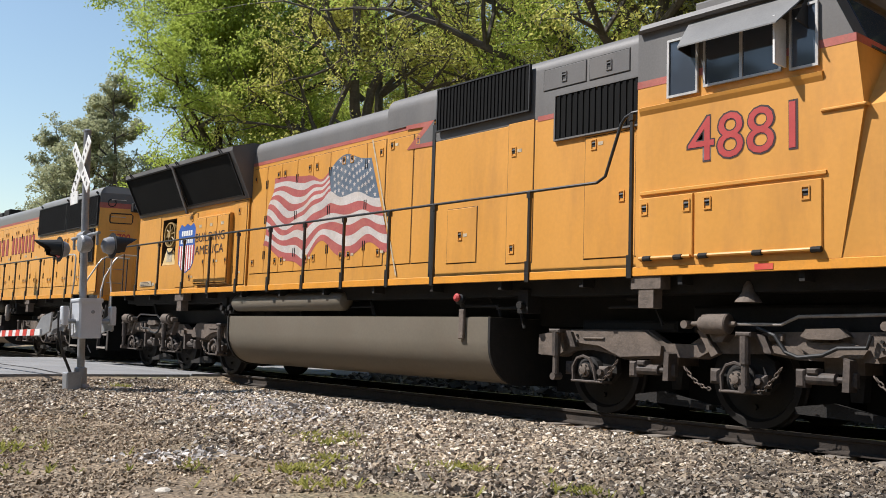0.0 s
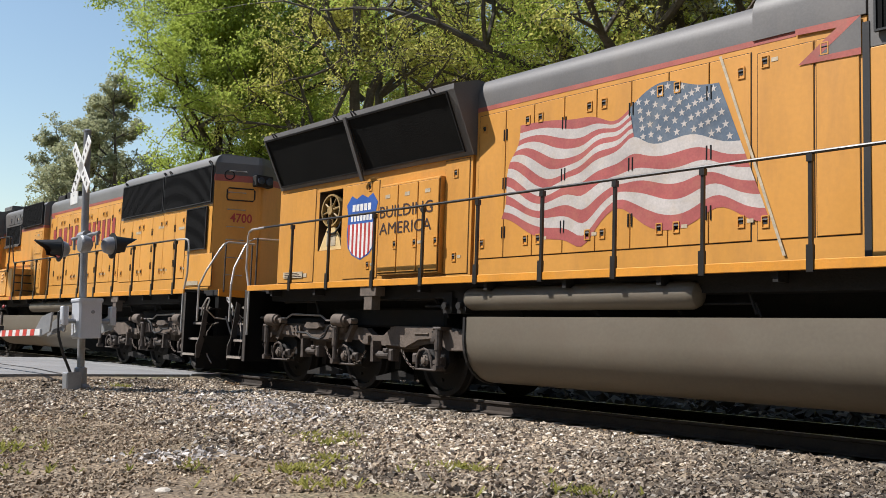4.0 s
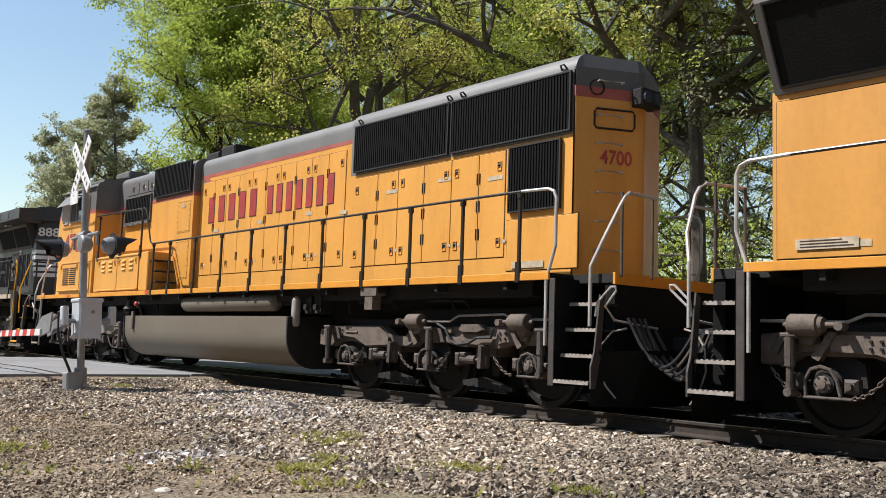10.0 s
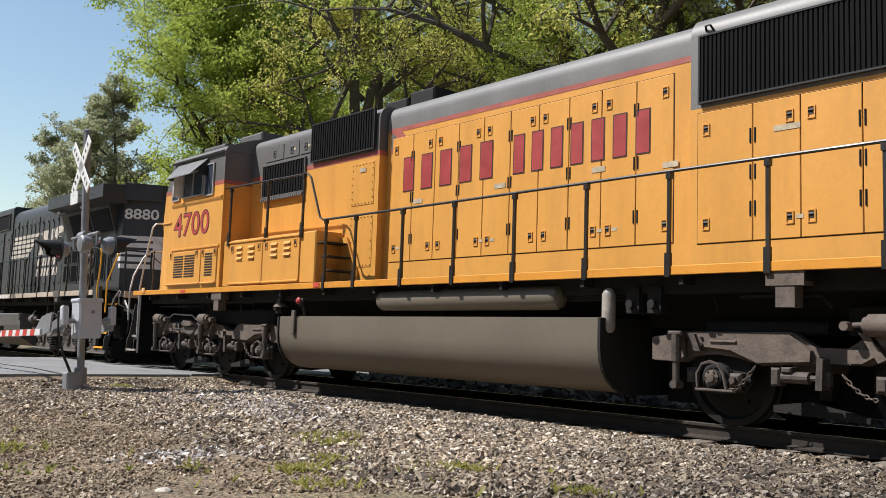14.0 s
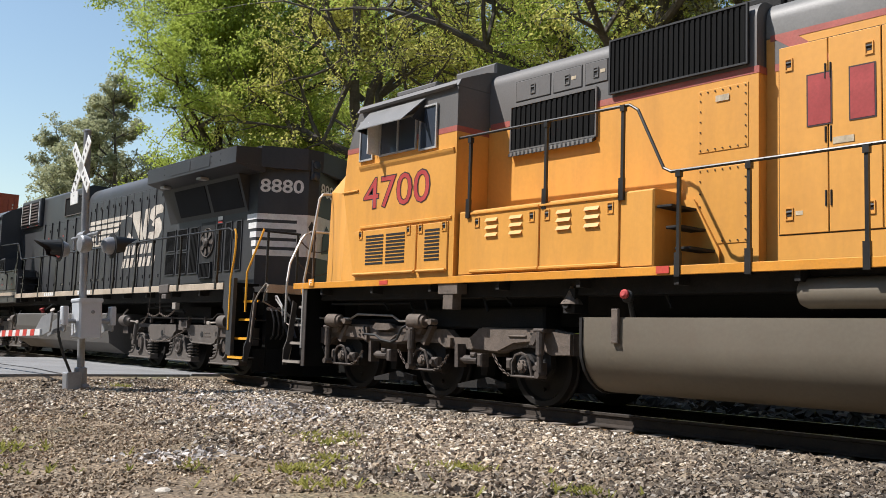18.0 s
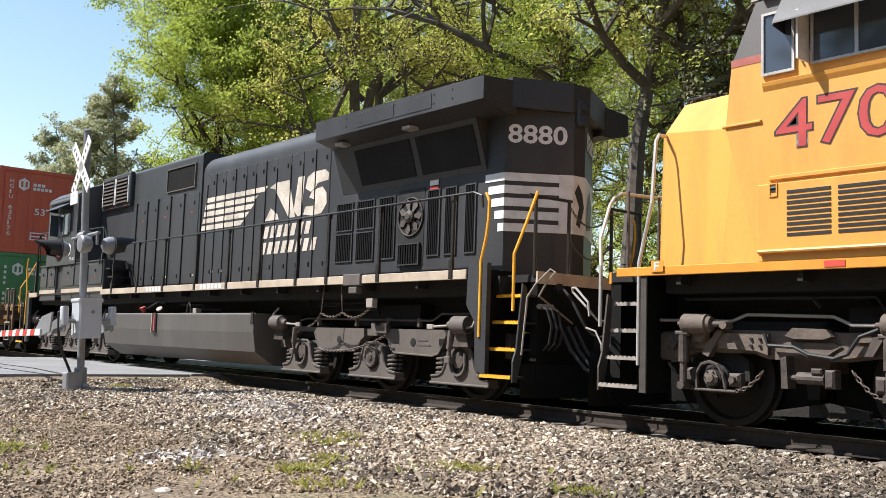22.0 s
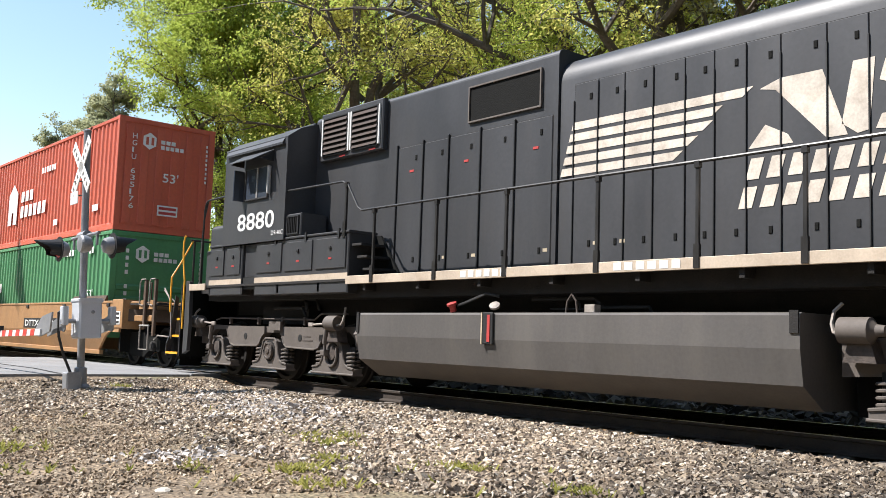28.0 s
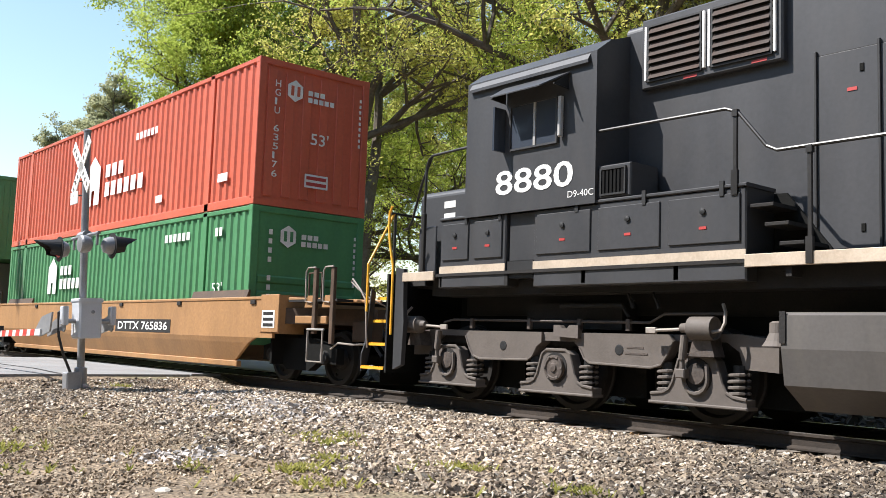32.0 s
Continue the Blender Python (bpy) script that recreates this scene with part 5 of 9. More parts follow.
def emd_cab(parent, X, number, digits_x, digits_w, lower, lead=0.0):
    out = 1 if X(0) > X(1) else -1
    P = lambda pts: [(X(d), z) for d, z in pts]
    body = Shape().prism_y(P([(2.82, 1.7), (5.16, 1.7), (5.16, 3.76), (2.52 + lead, 3.76), (2.45 + lead, 3.1)]), -1.55, 1.55)
    cab = part("cab", body, YELLOW, parent, "yellow wide-nose crew cab")
    up = Shape().prism_y(P([(2.525 + lead, 3.765), (5.16, 3.765), (5.16, 4.36), (2.8 + lead, 4.36)]), -1.55, 1.55)
    part("cab_upper", up, GREY, cab, "grey upper cab wall")
    a, b = sorted((X(2.74 + lead), X(5.16)))
    part("cab_roof", Shape().prism_x([(-1.56, 4.365), (1.56, 4.365), (1.5, 4.47), (1.0, 4.66), (0.6, 4.74), (-0.6, 4.74), (-1.0, 4.66), (-1.5, 4.47)], a, b), GREY, cab, "grey rounded cab roof")
    part("roof_hatch", Shape().cbox(X(2.95), X(3.95), -0.95, -0.1, 4.7, 4.79, 0.02), GREY, cab)
    part("air_conditioner", Shape().cbox(X(4.1), X(5.0), -0.7, 0.6, 4.74, 4.92, 0.03), GREY, cab, "grey roof air conditioner")
    a2, b2 = sorted((X(2.515 + lead), X(5.162)))
    part("red_band", Shape().box(a2, b2, -1.554, 1.554, 3.72, 3.8), RED_BAND, cab, "faded red dividing stripe")
    nose = Shape()
    base = [(1.02, 0.7), (1.3, 1.05), (2.36, 1.475), (2.85, 1.546)]
    shoulder = [(1.06, 0.7, 3.34), (1.34, 1.04, 3.3), (2.38, 1.465, 3.12), (2.52 + lead, 1.51, 3.1)]
    crown = [(1.3, 0.5, 3.67), (1.42, 0.78, 3.67), (2.1, 0.95, 3.64), (2.75, 1.0, 3.62)]
    loops = []
    for ring in ([(d, y, 1.7) for d, y in base], shoulder, crown):
        loops += [(X(d), -y, z) for d, y, z in ring] + [(X(d), y, z) for d, y, z in reversed(ring)]
    faces = [tuple(range(8)), tuple(range(16, 24))]
    for r in (0, 8):
        faces += [(r + i, r + (i + 1) % 8, r + 8 + (i + 1) % 8, r + 8 + i) for i in range(8)]
    nose.add(loops, faces)
    part("nose", nose, YELLOW, cab, "yellow tapered nose")
    pane = P([(2.52 + lead, 3.72), (2.765 + lead, 4.28), (2.745 + lead, 4.28), (2.5 + lead, 3.72)])
    ws = Shape().prism_y(pane, -1.25, -0.12).prism_y(pane, 0.12, 1.25)
    for sgn in (-1, 1):
        a, b = sorted((X(2.42 + lead), X(2.86 + lead)))
        part("nose_ledge", Shape().cbox(a, b, sgn * 1.475, sgn * 1.575, 3.095, 3.125, 0.008), YELLOW, cab)
        part("nose_handle", Shape().tube([(X(1.42), sgn * 0.7, 3.64), (X(1.42), sgn * 0.7, 3.75), (X(1.8), sgn * 0.72, 3.75), (X(1.8), sgn * 0.72, 3.63)], 0.016, 6), BLACK, cab)
    part("windscreen", ws, GLASS, cab, "dark tinted windscreen")
    lo, hi = lambda p, q: sorted((X(p), X(q))), None
    x0, x1 = lo(2.9 + lead, 3.2 + lead * 0.6)
    window_unit(cab, x0, x1, 3.58, 4.17, -1.555)
    x0, x1 = lo(3.42, 4.26)
    window_unit(cab, x0, x1, 3.6, 4.08, -1.555, [(x0 + x1) / 2])
    x0, x1 = lo(4.38, 4.72)
    window_unit(cab, x0, x1, 3.56, 4.16, -1.555)
    x0, x1 = lo(3.09, 4.48)
    visor(cab, x0, x1, -1.56, 4.32)
    # wind deflector, seen as a bright edge
    part("wind_deflector", Shape().box(X(3.36) - 0.01, X(3.36) + 0.01, -1.78, -1.56, 3.6, 4.08), WHITE, cab, "pale wind deflector")
    x0, x1 = lo(2.88 + lead * 0.7, 5.12)
    part("drip_ledge", Shape().prism_x([(-1.55, 3.4), (-1.575, 3.45), (-1.585, 3.485), (-1.55, 3.5)], x0, x1), YELLOW, cab)
    part("drip_ledge", Shape().prism_x([(-1.55, 4.35), (-1.6, 4.34), (-1.62, 4.37), (-1.55, 4.4)], x0, x1), GREY, cab)
    x0, x1 = lo(2.95, 5.1)
    part("trim_strip", Shape().prism_x([(-1.55, 2.49), (-1.572, 2.5), (-1.572, 2.53), (-1.55, 2.54)], x0, x1), YELLOW, cab)
    letters("road_number", number, digits_x, 2.79, digits_w, 0.47, -1.557, DECAL_RED, cab, "red outlined road number", bold=0.0)
    letters("number_outline", number, digits_x - 0.025, 2.77, digits_w + 0.05, 0.51, -1.554, OUTLINE, cab, bold=0.022)
    for d0, d1, louvres in lower:
        x0, x1 = lo(d0, d1)
        dd = part("battery_box_door", Shape().cbox(x0 + 0.012, x1 - 0.012, -1.572, -1.53, 1.78, 2.46, 0.008), YELLOW, cab)
        for k in range(2):
            hx = x0 + (x1 - x0) * (0.12 + 0.76 * k)
            latch(dd, hx, 2.34 if not louvres else 2.4, -1.572, YELLOW)
        hinge = Shape().tube([(x0 + 0.03, -1.585, 1.79), (x1 - 0.03, -1.585, 1.79)], 0.02, 8)
        part("hinge", hinge, YELLOW, dd)
        for (la, lb) in louvres:
            for k in range(9):
                z = 1.93 + k * 0.052
                q = Shape().prism_x([(-1.573, z), (-1.578, z), (-1.578, z + 0.03), (-1.573, z + 0.03)], *lo(la, lb))
                part("louvre", q, BLACK, dd)
    part("frame_plate", Shape().box(*lo(3.5, 3.7), -1.556, -1.55, 1.62, 1.68), RED, parent)


def engine_doors(parent, xs, z0, z1, y, latch_up=True):
    for k, (a, b) in enumerate(zip(xs, xs[1:])):
        hx = b - 0.12 if k % 2 else a + 0.12
        door(parent, a, b, z0, z1, y, YELLOW, [(hx, z0 + 0.22), (hx, z1 - 0.2)])
        # hinges as dark upright marks beside every second joint
        if k % 2 == 0:
            for z in (z0 + 0.35, (z0 + z1) / 2, z1 - 0.35):
                for o in (-0.028, 0.028):
                    part("hinge", Shape().cyl((b + o, y - 0.014, z - 0.08), (b + o, y - 0.014, z + 0.08), 0.011, n=6), BLACK, parent)


def bolted_panel(parent, x0, x1, z0, z1, y):
    p = part("bolted_panel", Shape().cbox(x0, x1, y - 0.008, y + 0.01, z0, z1, 0.004), YELLOW, parent)
    edge = [(x0 + 0.03 + (x1 - x0 - 0.06) * k / 6, z) for k in range(7) for z in (z0 + 0.03, z1 - 0.03)] + [(x, z0 + (z1 - z0) * k / 6) for k in range(1, 6) for x in (x0 + 0.03, x1 - 0.03)]
    for x, z in edge:
        part("bolt", Shape().cyl((x, y - 0.006, z), (x, y - 0.018, z), 0.009, n=6), BAY_BROWN, p)


def handles_up(parent, xs, y, z):
    for x in xs:
        part("lifting_lug", Shape().tube([(x - 0.05, y, z), (x - 0.03, y - 0.06, z + 0.06), (x + 0.03, y - 0.06, z + 0.06), (x + 0.05, y, z)], 0.014, 6), BLACK, parent)


def loco_flag():
    loco = thing("diesel_locomotive", -12.2, "yellow and grey diesel locomotive with a painted waving flag", "locomotive", "coupled locomotives")
    X = lambda d: -1.25 - d
    emd_base(loco, X, (11.1, 14.85), 3.92)
    emd_cab(loco, X, "4881", -5.73, 1.22, [(2.98, 4.4, ()), (4.4, 5.12, ())], 0.14)
    for x in (-6.23, -5.83, -5.52, -4.9, -4.29):
        part("hinge_clamp", Shape().cyl((x - 0.05, -1.588, 1.785), (x + 0.05, -1.588, 1.785), 0.03, n=8), UNDER, loco, "sooty hinge clamp")
    # hoods from the rear to the cab
    for x0, x1, z0, z1 in ((-21.9, -20.55, 1.69, 3.56), (-19.82, -16.5, 1.69, 3.56), (-20.55, -19.82, 3.38, 3.56), (-20.55, -19.82, 1.69, 2.32)):
        part("hood_section", Shape().box(x0, x1, -0.9, 0.9, z0, z1), YELLOW, loco)
    fl = Shape().prism_x([(-0.93, 3.53), (0.93, 3.53), (1.36, 4.42), (1.36, 4.5), (0.9, 4.64), (-0.9, 4.64), (-1.36, 4.5), (-1.36, 4.42)], -21.85, -16.45)
    part("radiator_housing", fl, GREY, loco, "grey flared radiator housing")
    for x0, x1 in ((-21.74, -19.2), (-19.08, -16.62)):
        grille(loco, "radiator_screen", x0, x1, 3.6, 4.38, -0.975, 0, tilt=0.38)
    part("flare_strut", Shape().prism_x([(-0.96, 3.42), (-1.0, 3.42), (-1.42, 4.42), (-1.38, 4.42)], -19.18, -19.1), GREY, loco)
    handles_up(loco, (-21.4, -19.4, -18.9, -16.9), -1.37, 4.42)
    part("engine_hood", Shape().prism_x(hood_shape(0.87, 1.69, 4.18, 4.2, 0.86), -16.46, -10.75), YELLOW, loco)
    part("engine_roof", Shape().prism_x(hood_shape(0.87, 4.205, 4.4, 4.68, 0.6), -16.46, -12.0), GREY, loco, "grey hood roof", smooth=True)
    part("engine_roof", Shape().prism_x(hood_shape(0.89, 4.205, 4.5, 4.76, 0.66), -12.0, -10.75), GREY, loco, "grey hood roof", smooth=True)
    part("red_band", Shape().box(-16.45, -11.5, -0.874, 0.874, 4.15, 4.215), RED_BAND, loco, "faded red dividing stripe")
    part("zigzag_stripe", Shape().flat([(-11.5, 4.215), (-11.5, 4.15), (-11.05, 4.13), (-11.47, 3.82), (-10.8, 3.8), (-10.8, 3.87), (-11.25, 3.87), (-10.8, 4.2)], -0.892), RED_BAND, loco, "faded red lightning stripe")
    part("grey_wedge", Shape().flat([(-11.25, 3.87), (-10.8, 3.87), (-10.8, 4.2)], -0.891), GREY, loco, "grey wedge inside the lightning stripe")
    part("equipment_hood", Shape().prism_x(hood_shape(0.94, 1.69, 3.82, 3.83, 0.93), -10.7, -6.38), YELLOW, loco)
    part("equipment_roof", Shape().prism_x(hood_shape(0.94, 3.835, 4.5, 4.7, 0.7), -10.7, -6.38), GREY, loco, "grey hood roof", smooth=True)
    part("red_band", Shape().box(-8.55, -6.4, -0.944, 0.944, 3.8, 3.87), RED_BAND, loco, "faded red dividing stripe")
    part("hood_joint", Shape().box(-10.76, -10.69, -0.95, 0.95, 1.69, 4.1), BLACK, loco)
    grille(loco, "filter_screen", -10.6, -8.68, 3.98, 4.6, -0.985, 26)
    grille(loco, "blower_grille", -8.2, -6.62, 3.5, 4.08, -0.96, 16, frame_mat=GREY)
    for x0, x1, z0, z1 in ((-8.45, -7.7, 4.2, 4.48), (-7.65, -7.0, 4.2, 4.48)):
        door(loco, x0, x1, z0, z1, -0.94, GREY, [((x0 + x1) / 2, (z0 + z1) / 2)])
    # access doors
    d1 = door(loco, -21.85, -20.65, 1.78, 3.46, -0.9, YELLOW)
    door(loco, -19.72, -18.75, 1.8, 3.4, -0.9, YELLOW, [(-19.0, 2.02), (-19.0, 3.32)])
    door(loco, -17.1, -16.55, 1.8, 3.5, -0.9, YELLOW, [(-16.85, 2.05), (-16.85, 3.3)])
    # open fan bay
    part("bay_lining", Shape().box(-20.549, -19.821, -0.5, -0.48, 2.321, 3.379), BAY_BROWN, loco, "grimy back of the open equipment bay")
    for x in (-20.545, -19.825):
        part("bay_side", Shape().box(x - 0.003, x + 0.003, -0.895, -0.5, 2.325, 3.375), BAY_BROWN, loco)
    part("bay_top", Shape().box(-20.54, -19.83, -0.895, -0.5, 3.372, 3.377), BAY_BROWN, loco)
    cx, cz = -20.22, 3.03
    ring = Shape().lathe((cx, -0.78, cz), (0, -1, 0), [(0, 0.29), (0.1, 0.29), (0.1, 0.262), (0.02, 0.262), (0.0, 0.29)], 24)
    fan = part("cooling_fan", ring, BAY_BRASS, loco, "yellow cooling fan in the open bay")
    for k in range(8):
        a = k * math.tau / 8 + 0.2
        part("spoke", Shape().cyl((cx + 0.06 * math.cos(a), -0.86, cz + 0.06 * math.sin(a)), (cx + 0.255 * math.cos(a), -0.85, cz + 0.255 * math.sin(a)), 0.022, 0.014, 6), BAY_BRASS, fan)
    part("placard", Shape().box(-20.3, -20.02, -0.886, -0.881, 2.4, 2.62), NOTICE, loco, "pale placard on the motor cover")
    part("cable", Shape().tube([(-20.28, -0.89, 2.66), (-20.2, -0.9, 2.6), (-20.02, -0.9, 2.62), (-19.9, -0.89, 2.72), (-19.87, -0.88, 2.8)], 0.018, 6), RUBBER, loco)
    part("hub", Shape().cyl((cx, -0.78, cz), (cx, -0.9, cz), 0.08, n=12), BAY_BRASS, fan)
    part("motor_cover", Shape().prism_y([(-20.53, 2.33), (-19.84, 2.33), (-19.9, 2.5), (-20.08, 2.72), (-20.3, 2.72)], -0.88, -0.84), CREAM, loco)
    # three raised doors with the slogan
    part("raised_box", Shape().cbox(-18.62, -17.1, -1.0, -0.88, 1.82, 3.28, 0.01), YELLOW, loco)
    for k in range(3):
        a = -18.6 + k * 0.5
        door(loco, a, a + 0.49, 1.86, 3.24, -1.0, YELLOW, [(a + 0.45, 2.3)], 0.02)
        part("notice", Shape().box(a + 0.17, a + 0.29, -1.024, -1.02, 3.05, 3.11), NOTICE, loco)
    letters("slogan", "BUILDING", -18.56, 2.74, 1.32, 0.19, -1.026, OUTLINE, loco, "dark painted slogan")
    letters("slogan", "AMERICA", -18.56, 2.47, 1.3, 0.19, -1.026, OUTLINE, loco, "dark painted slogan")
    shield(loco, -19.22, 2.66, 0.84, 1.06, -0.915)
    # hood doors below the flag and by the cab
    engine_doors(loco, [-16.4, -15.85, -15.3, -14.75, -14.2, -13.65, -13.1, -12.55, -12.02], 2.0, 4.08, -0.87)
    door(loco, -11.95, -11.3, 2.0, 4.05, -0.87, YELLOW, [(-11.85, 3.95), (-11.85, 2.2)])
    door(loco, -11.28, -10.82, 2.0, 4.05, -0.87, YELLOW, [(-11.18, 3.95)])
    door(loco, -10.35, -9.7, 1.95, 2.75, -0.94, YELLOW, [(-10.05, 2.35)])
    door(loco, -9.1, -8.6, 1.9, 3.85, -0.94, YELLOW, [(-8.98, 3.45), (-8.98, 2.1)])
    door(loco, -7.7, -6.95, 1.9, 3.45, -0.94, YELLOW, [(-7.55, 3.35), (-7.1, 2.65)])
    door(loco, -6.9, -6.42, 1.9, 3.45, -0.94, YELLOW, [(-6.6, 2.65)])
    flag(loco, -15.5, -12.0, 2.15, 3.98, -0.885)
    posts = [-20.38, -19.24, -18.0, -16.83, -15.68, -14.5, -13.36, -12.19, -11.0, -9.95, -8.09]
    handrail(loco, [(-21.6, -1.53, 2.74), (-12, -1.53, 2.73), (-7.0, -1.53, 2.72), (-6.88, -1.53, 2.78), (-6.66, -1.53, 3.36), (-6.6, -1.53, 3.43), (-6.5, -1.53, 3.47), (-6.36, -1.53, 3.47)], posts, 1.68, 2.7, -1.53)
    handrail(loco, [(-6.5, -1.53, 3.3), (-6.5, -1.53, 3.45)], [-6.5], 1.68, 3.44, -1.53)
    for x in (-21.1, -17.5):
        part("notice", Shape().box(x - 0.25, x + 0.25, -0.918, -0.914, 1.87, 1.94), NOTICE, loco)
    long_notice = part("notice", Shape().box(-21.63, -20.97, -0.93, -0.926, 1.865, 1.975), NOTICE, loco, "long pale notice with unreadable lines")
    for k in range(3):
        part("notice_bar", Shape().box(-21.58, -21.02 - 0.06 * k, -0.933, -0.93, 1.885 + k * 0.03, 1.897 + k * 0.03), OUTLINE, long_notice)
    RIDERS.append((loco, -12.2))
    return loco


def shield(parent, cx, cz, w, h, y):
    """A shield emblem: blue upper field with white bars, red and white pales below."""
    half = [(0.0, 0.5), (0.18, 0.44), (0.34, 0.5), (0.5, 0.36), (0.44, 0.18), (0.47, -0.1), (0.42, -0.3), (0.28, -0.42), (0.0, -0.5)]
    outline = [(cx + a * w, cz + b * h) for a, b in half] + [(cx - a * w, cz + b * h) for a, b in half[::-1][1:-1]]
    part("emblem_field", Shape().flat([(cx + (x - cx) * 1.05, cz + (z - cz) * 1.04) for x, z in outline], y), SHIELD_BLUE, parent, "blue shield emblem")

    def width_at(b):
        for (a0, b0), (a1, b1) in zip(half, half[1:]):
            if b0 >= b >= b1 and b0 != b1:
                return a0 + (a1 - a0) * (b0 - b) / (b0 - b1)
        return 0.4

    def low_at(a):
        best = -0.5
        for (a0, b0), (a1, b1) in zip(half[5:], half[6:]):
            if a0 >= a >= a1:
                best = b0 + (b1 - b0) * (a0 - a) / (a0 - a1 + 1e-9)
        return best
    n = 13
    for k in range(n):
        a0, a1 = -0.45 + 0.9 * k / n, -0.45 + 0.9 * (k + 1) / n
        la, lb = (low_at(abs(a0)) if abs(a0) <= 0.47 else -0.1), (low_at(abs(a1)) if abs(a1) <= 0.47 else -0.1)
        s = Shape().flat([(cx + a0 * w, cz + la * h), (cx + a1 * w, cz + lb * h), (cx + a1 * w, cz + 0.06 * h), (cx + a0 * w, cz + 0.06 * h)], y - 0.003)
        part("emblem_pale", s, DECAL_RED if k % 2 == 0 else WHITE, parent)
    for z, wd, n in ((0.26, 0.66, 5), (0.1, 0.74, 7)):
        for k in range(n):
            a0 = -wd / 2 + wd * k / n
            part("emblem_bar", Shape().flat([(cx + (a0 + 0.01) * w, cz + z * h), (cx + (a0 + wd / n - 0.02) * w, cz + z * h), (cx + (a0 + wd / n - 0.02) * w, cz + (z + 0.11) * h), (cx + (a0 + 0.01) * w, cz + (z + 0.11) * h)], y - 0.003), WHITE, parent)


def flag(parent, x0, x1, z0, z1, y):
    """A waving striped flag: thirteen curved stripes, a blue canton with white stars, hoist towards x1."""
    def bump(u, c, w):
        return math.exp(-((u - c) / w) ** 2)

    def at(u, v):
        # u from the hoist (0) to the fly (1), v from top (0) to foot (1); a deep fold runs down past the canton
        mid = 0.43 - 0.2 * bump(u, 0.41, 0.075) + 0.09 * min(1.0, max(0.0, (u - 0.5) / 0.3))
        w = v / 0.5385 * mid if v < 0.5385 else mid + (v - 0.5385) / 0.4615 * (1 - mid)
        top = z1 - 0.16 + 0.16 * bump(u, 0.24, 0.12) - 0.19 * bump(u, 0.47, 0.09) - 0.07 * bump(u, 0.66, 0.14)
        low = z0 + 0.03 + 0.22 * bump(u, 0.15, 0.08) + 0.33 * bump(u, 0.5, 0.09) - 0.14 * bump(u, 0.64, 0.05) + 0.36 * bump(u, 1.0, 0.13)
        ripple = 0.085 * math.sin(math.pi * w) * math.sin(u * 17.0 - w * 5.5) * min(1.0, u * 1.6)
        return x1 - 0.42 - 3.14 * u + w * (0.63 - 0.98 * u) + 0.04 * u * math.sin(w * 9.0), top + (low - top) * w + ripple
    n = 50
    for k in range(13):
        s = Shape()
        for i in range(n):
            u0, u1 = i / n, (i + 1) / n
            if k < 7 and u1 <= 0.401:
                continue
            s.flat([at(u0, (k + 1) / 13), at(u1, (k + 1) / 13), at(u1, k / 13), at(u0, k / 13)][::-1], y)
        part("flag_stripe", s, FLAG_RED if k % 2 == 0 else FLAG_WHITE, parent)
    s = Shape()
    for i in range(20):
        u0, u1 = i / n, (i + 1) / n
        s.flat([at(u0, 7 / 13), at(u1, 7 / 13), at(u1, 0), at(u0, 0)][::-1], y)
    part("flag_canton", s, FLAG_BLUE, parent, "faded blue canton of the flag")
    for r in range(9):
        for c in range(6 if r % 2 == 0 else 5):
            u = 0.03 + (c + (0 if r % 2 == 0 else 0.5)) * 0.066
            cx, cz = at(u, (0.6 + r * 0.72) / 13)
            pts = []
            for k in range(10):
                a = math.pi / 2 + k * math.pi / 5
                q = 0.05 if k % 2 == 0 else 0.02
                pts.append((cx + q * math.cos(a), cz + q * math.sin(a)))
            part("flag_star", Shape().flat(pts, y - 0.003), FLAG_WHITE, parent)
    part("flag_pole", Shape().flat([(x1 - 0.42, z1 + 0.14), (x1 - 0.385, z1 + 0.14), (x1 + 0.385, z0 - 0.33), (x1 + 0.35, z0 - 0.33)], y - 0.004), NOTICE, parent, "faded grey painted flagpole")


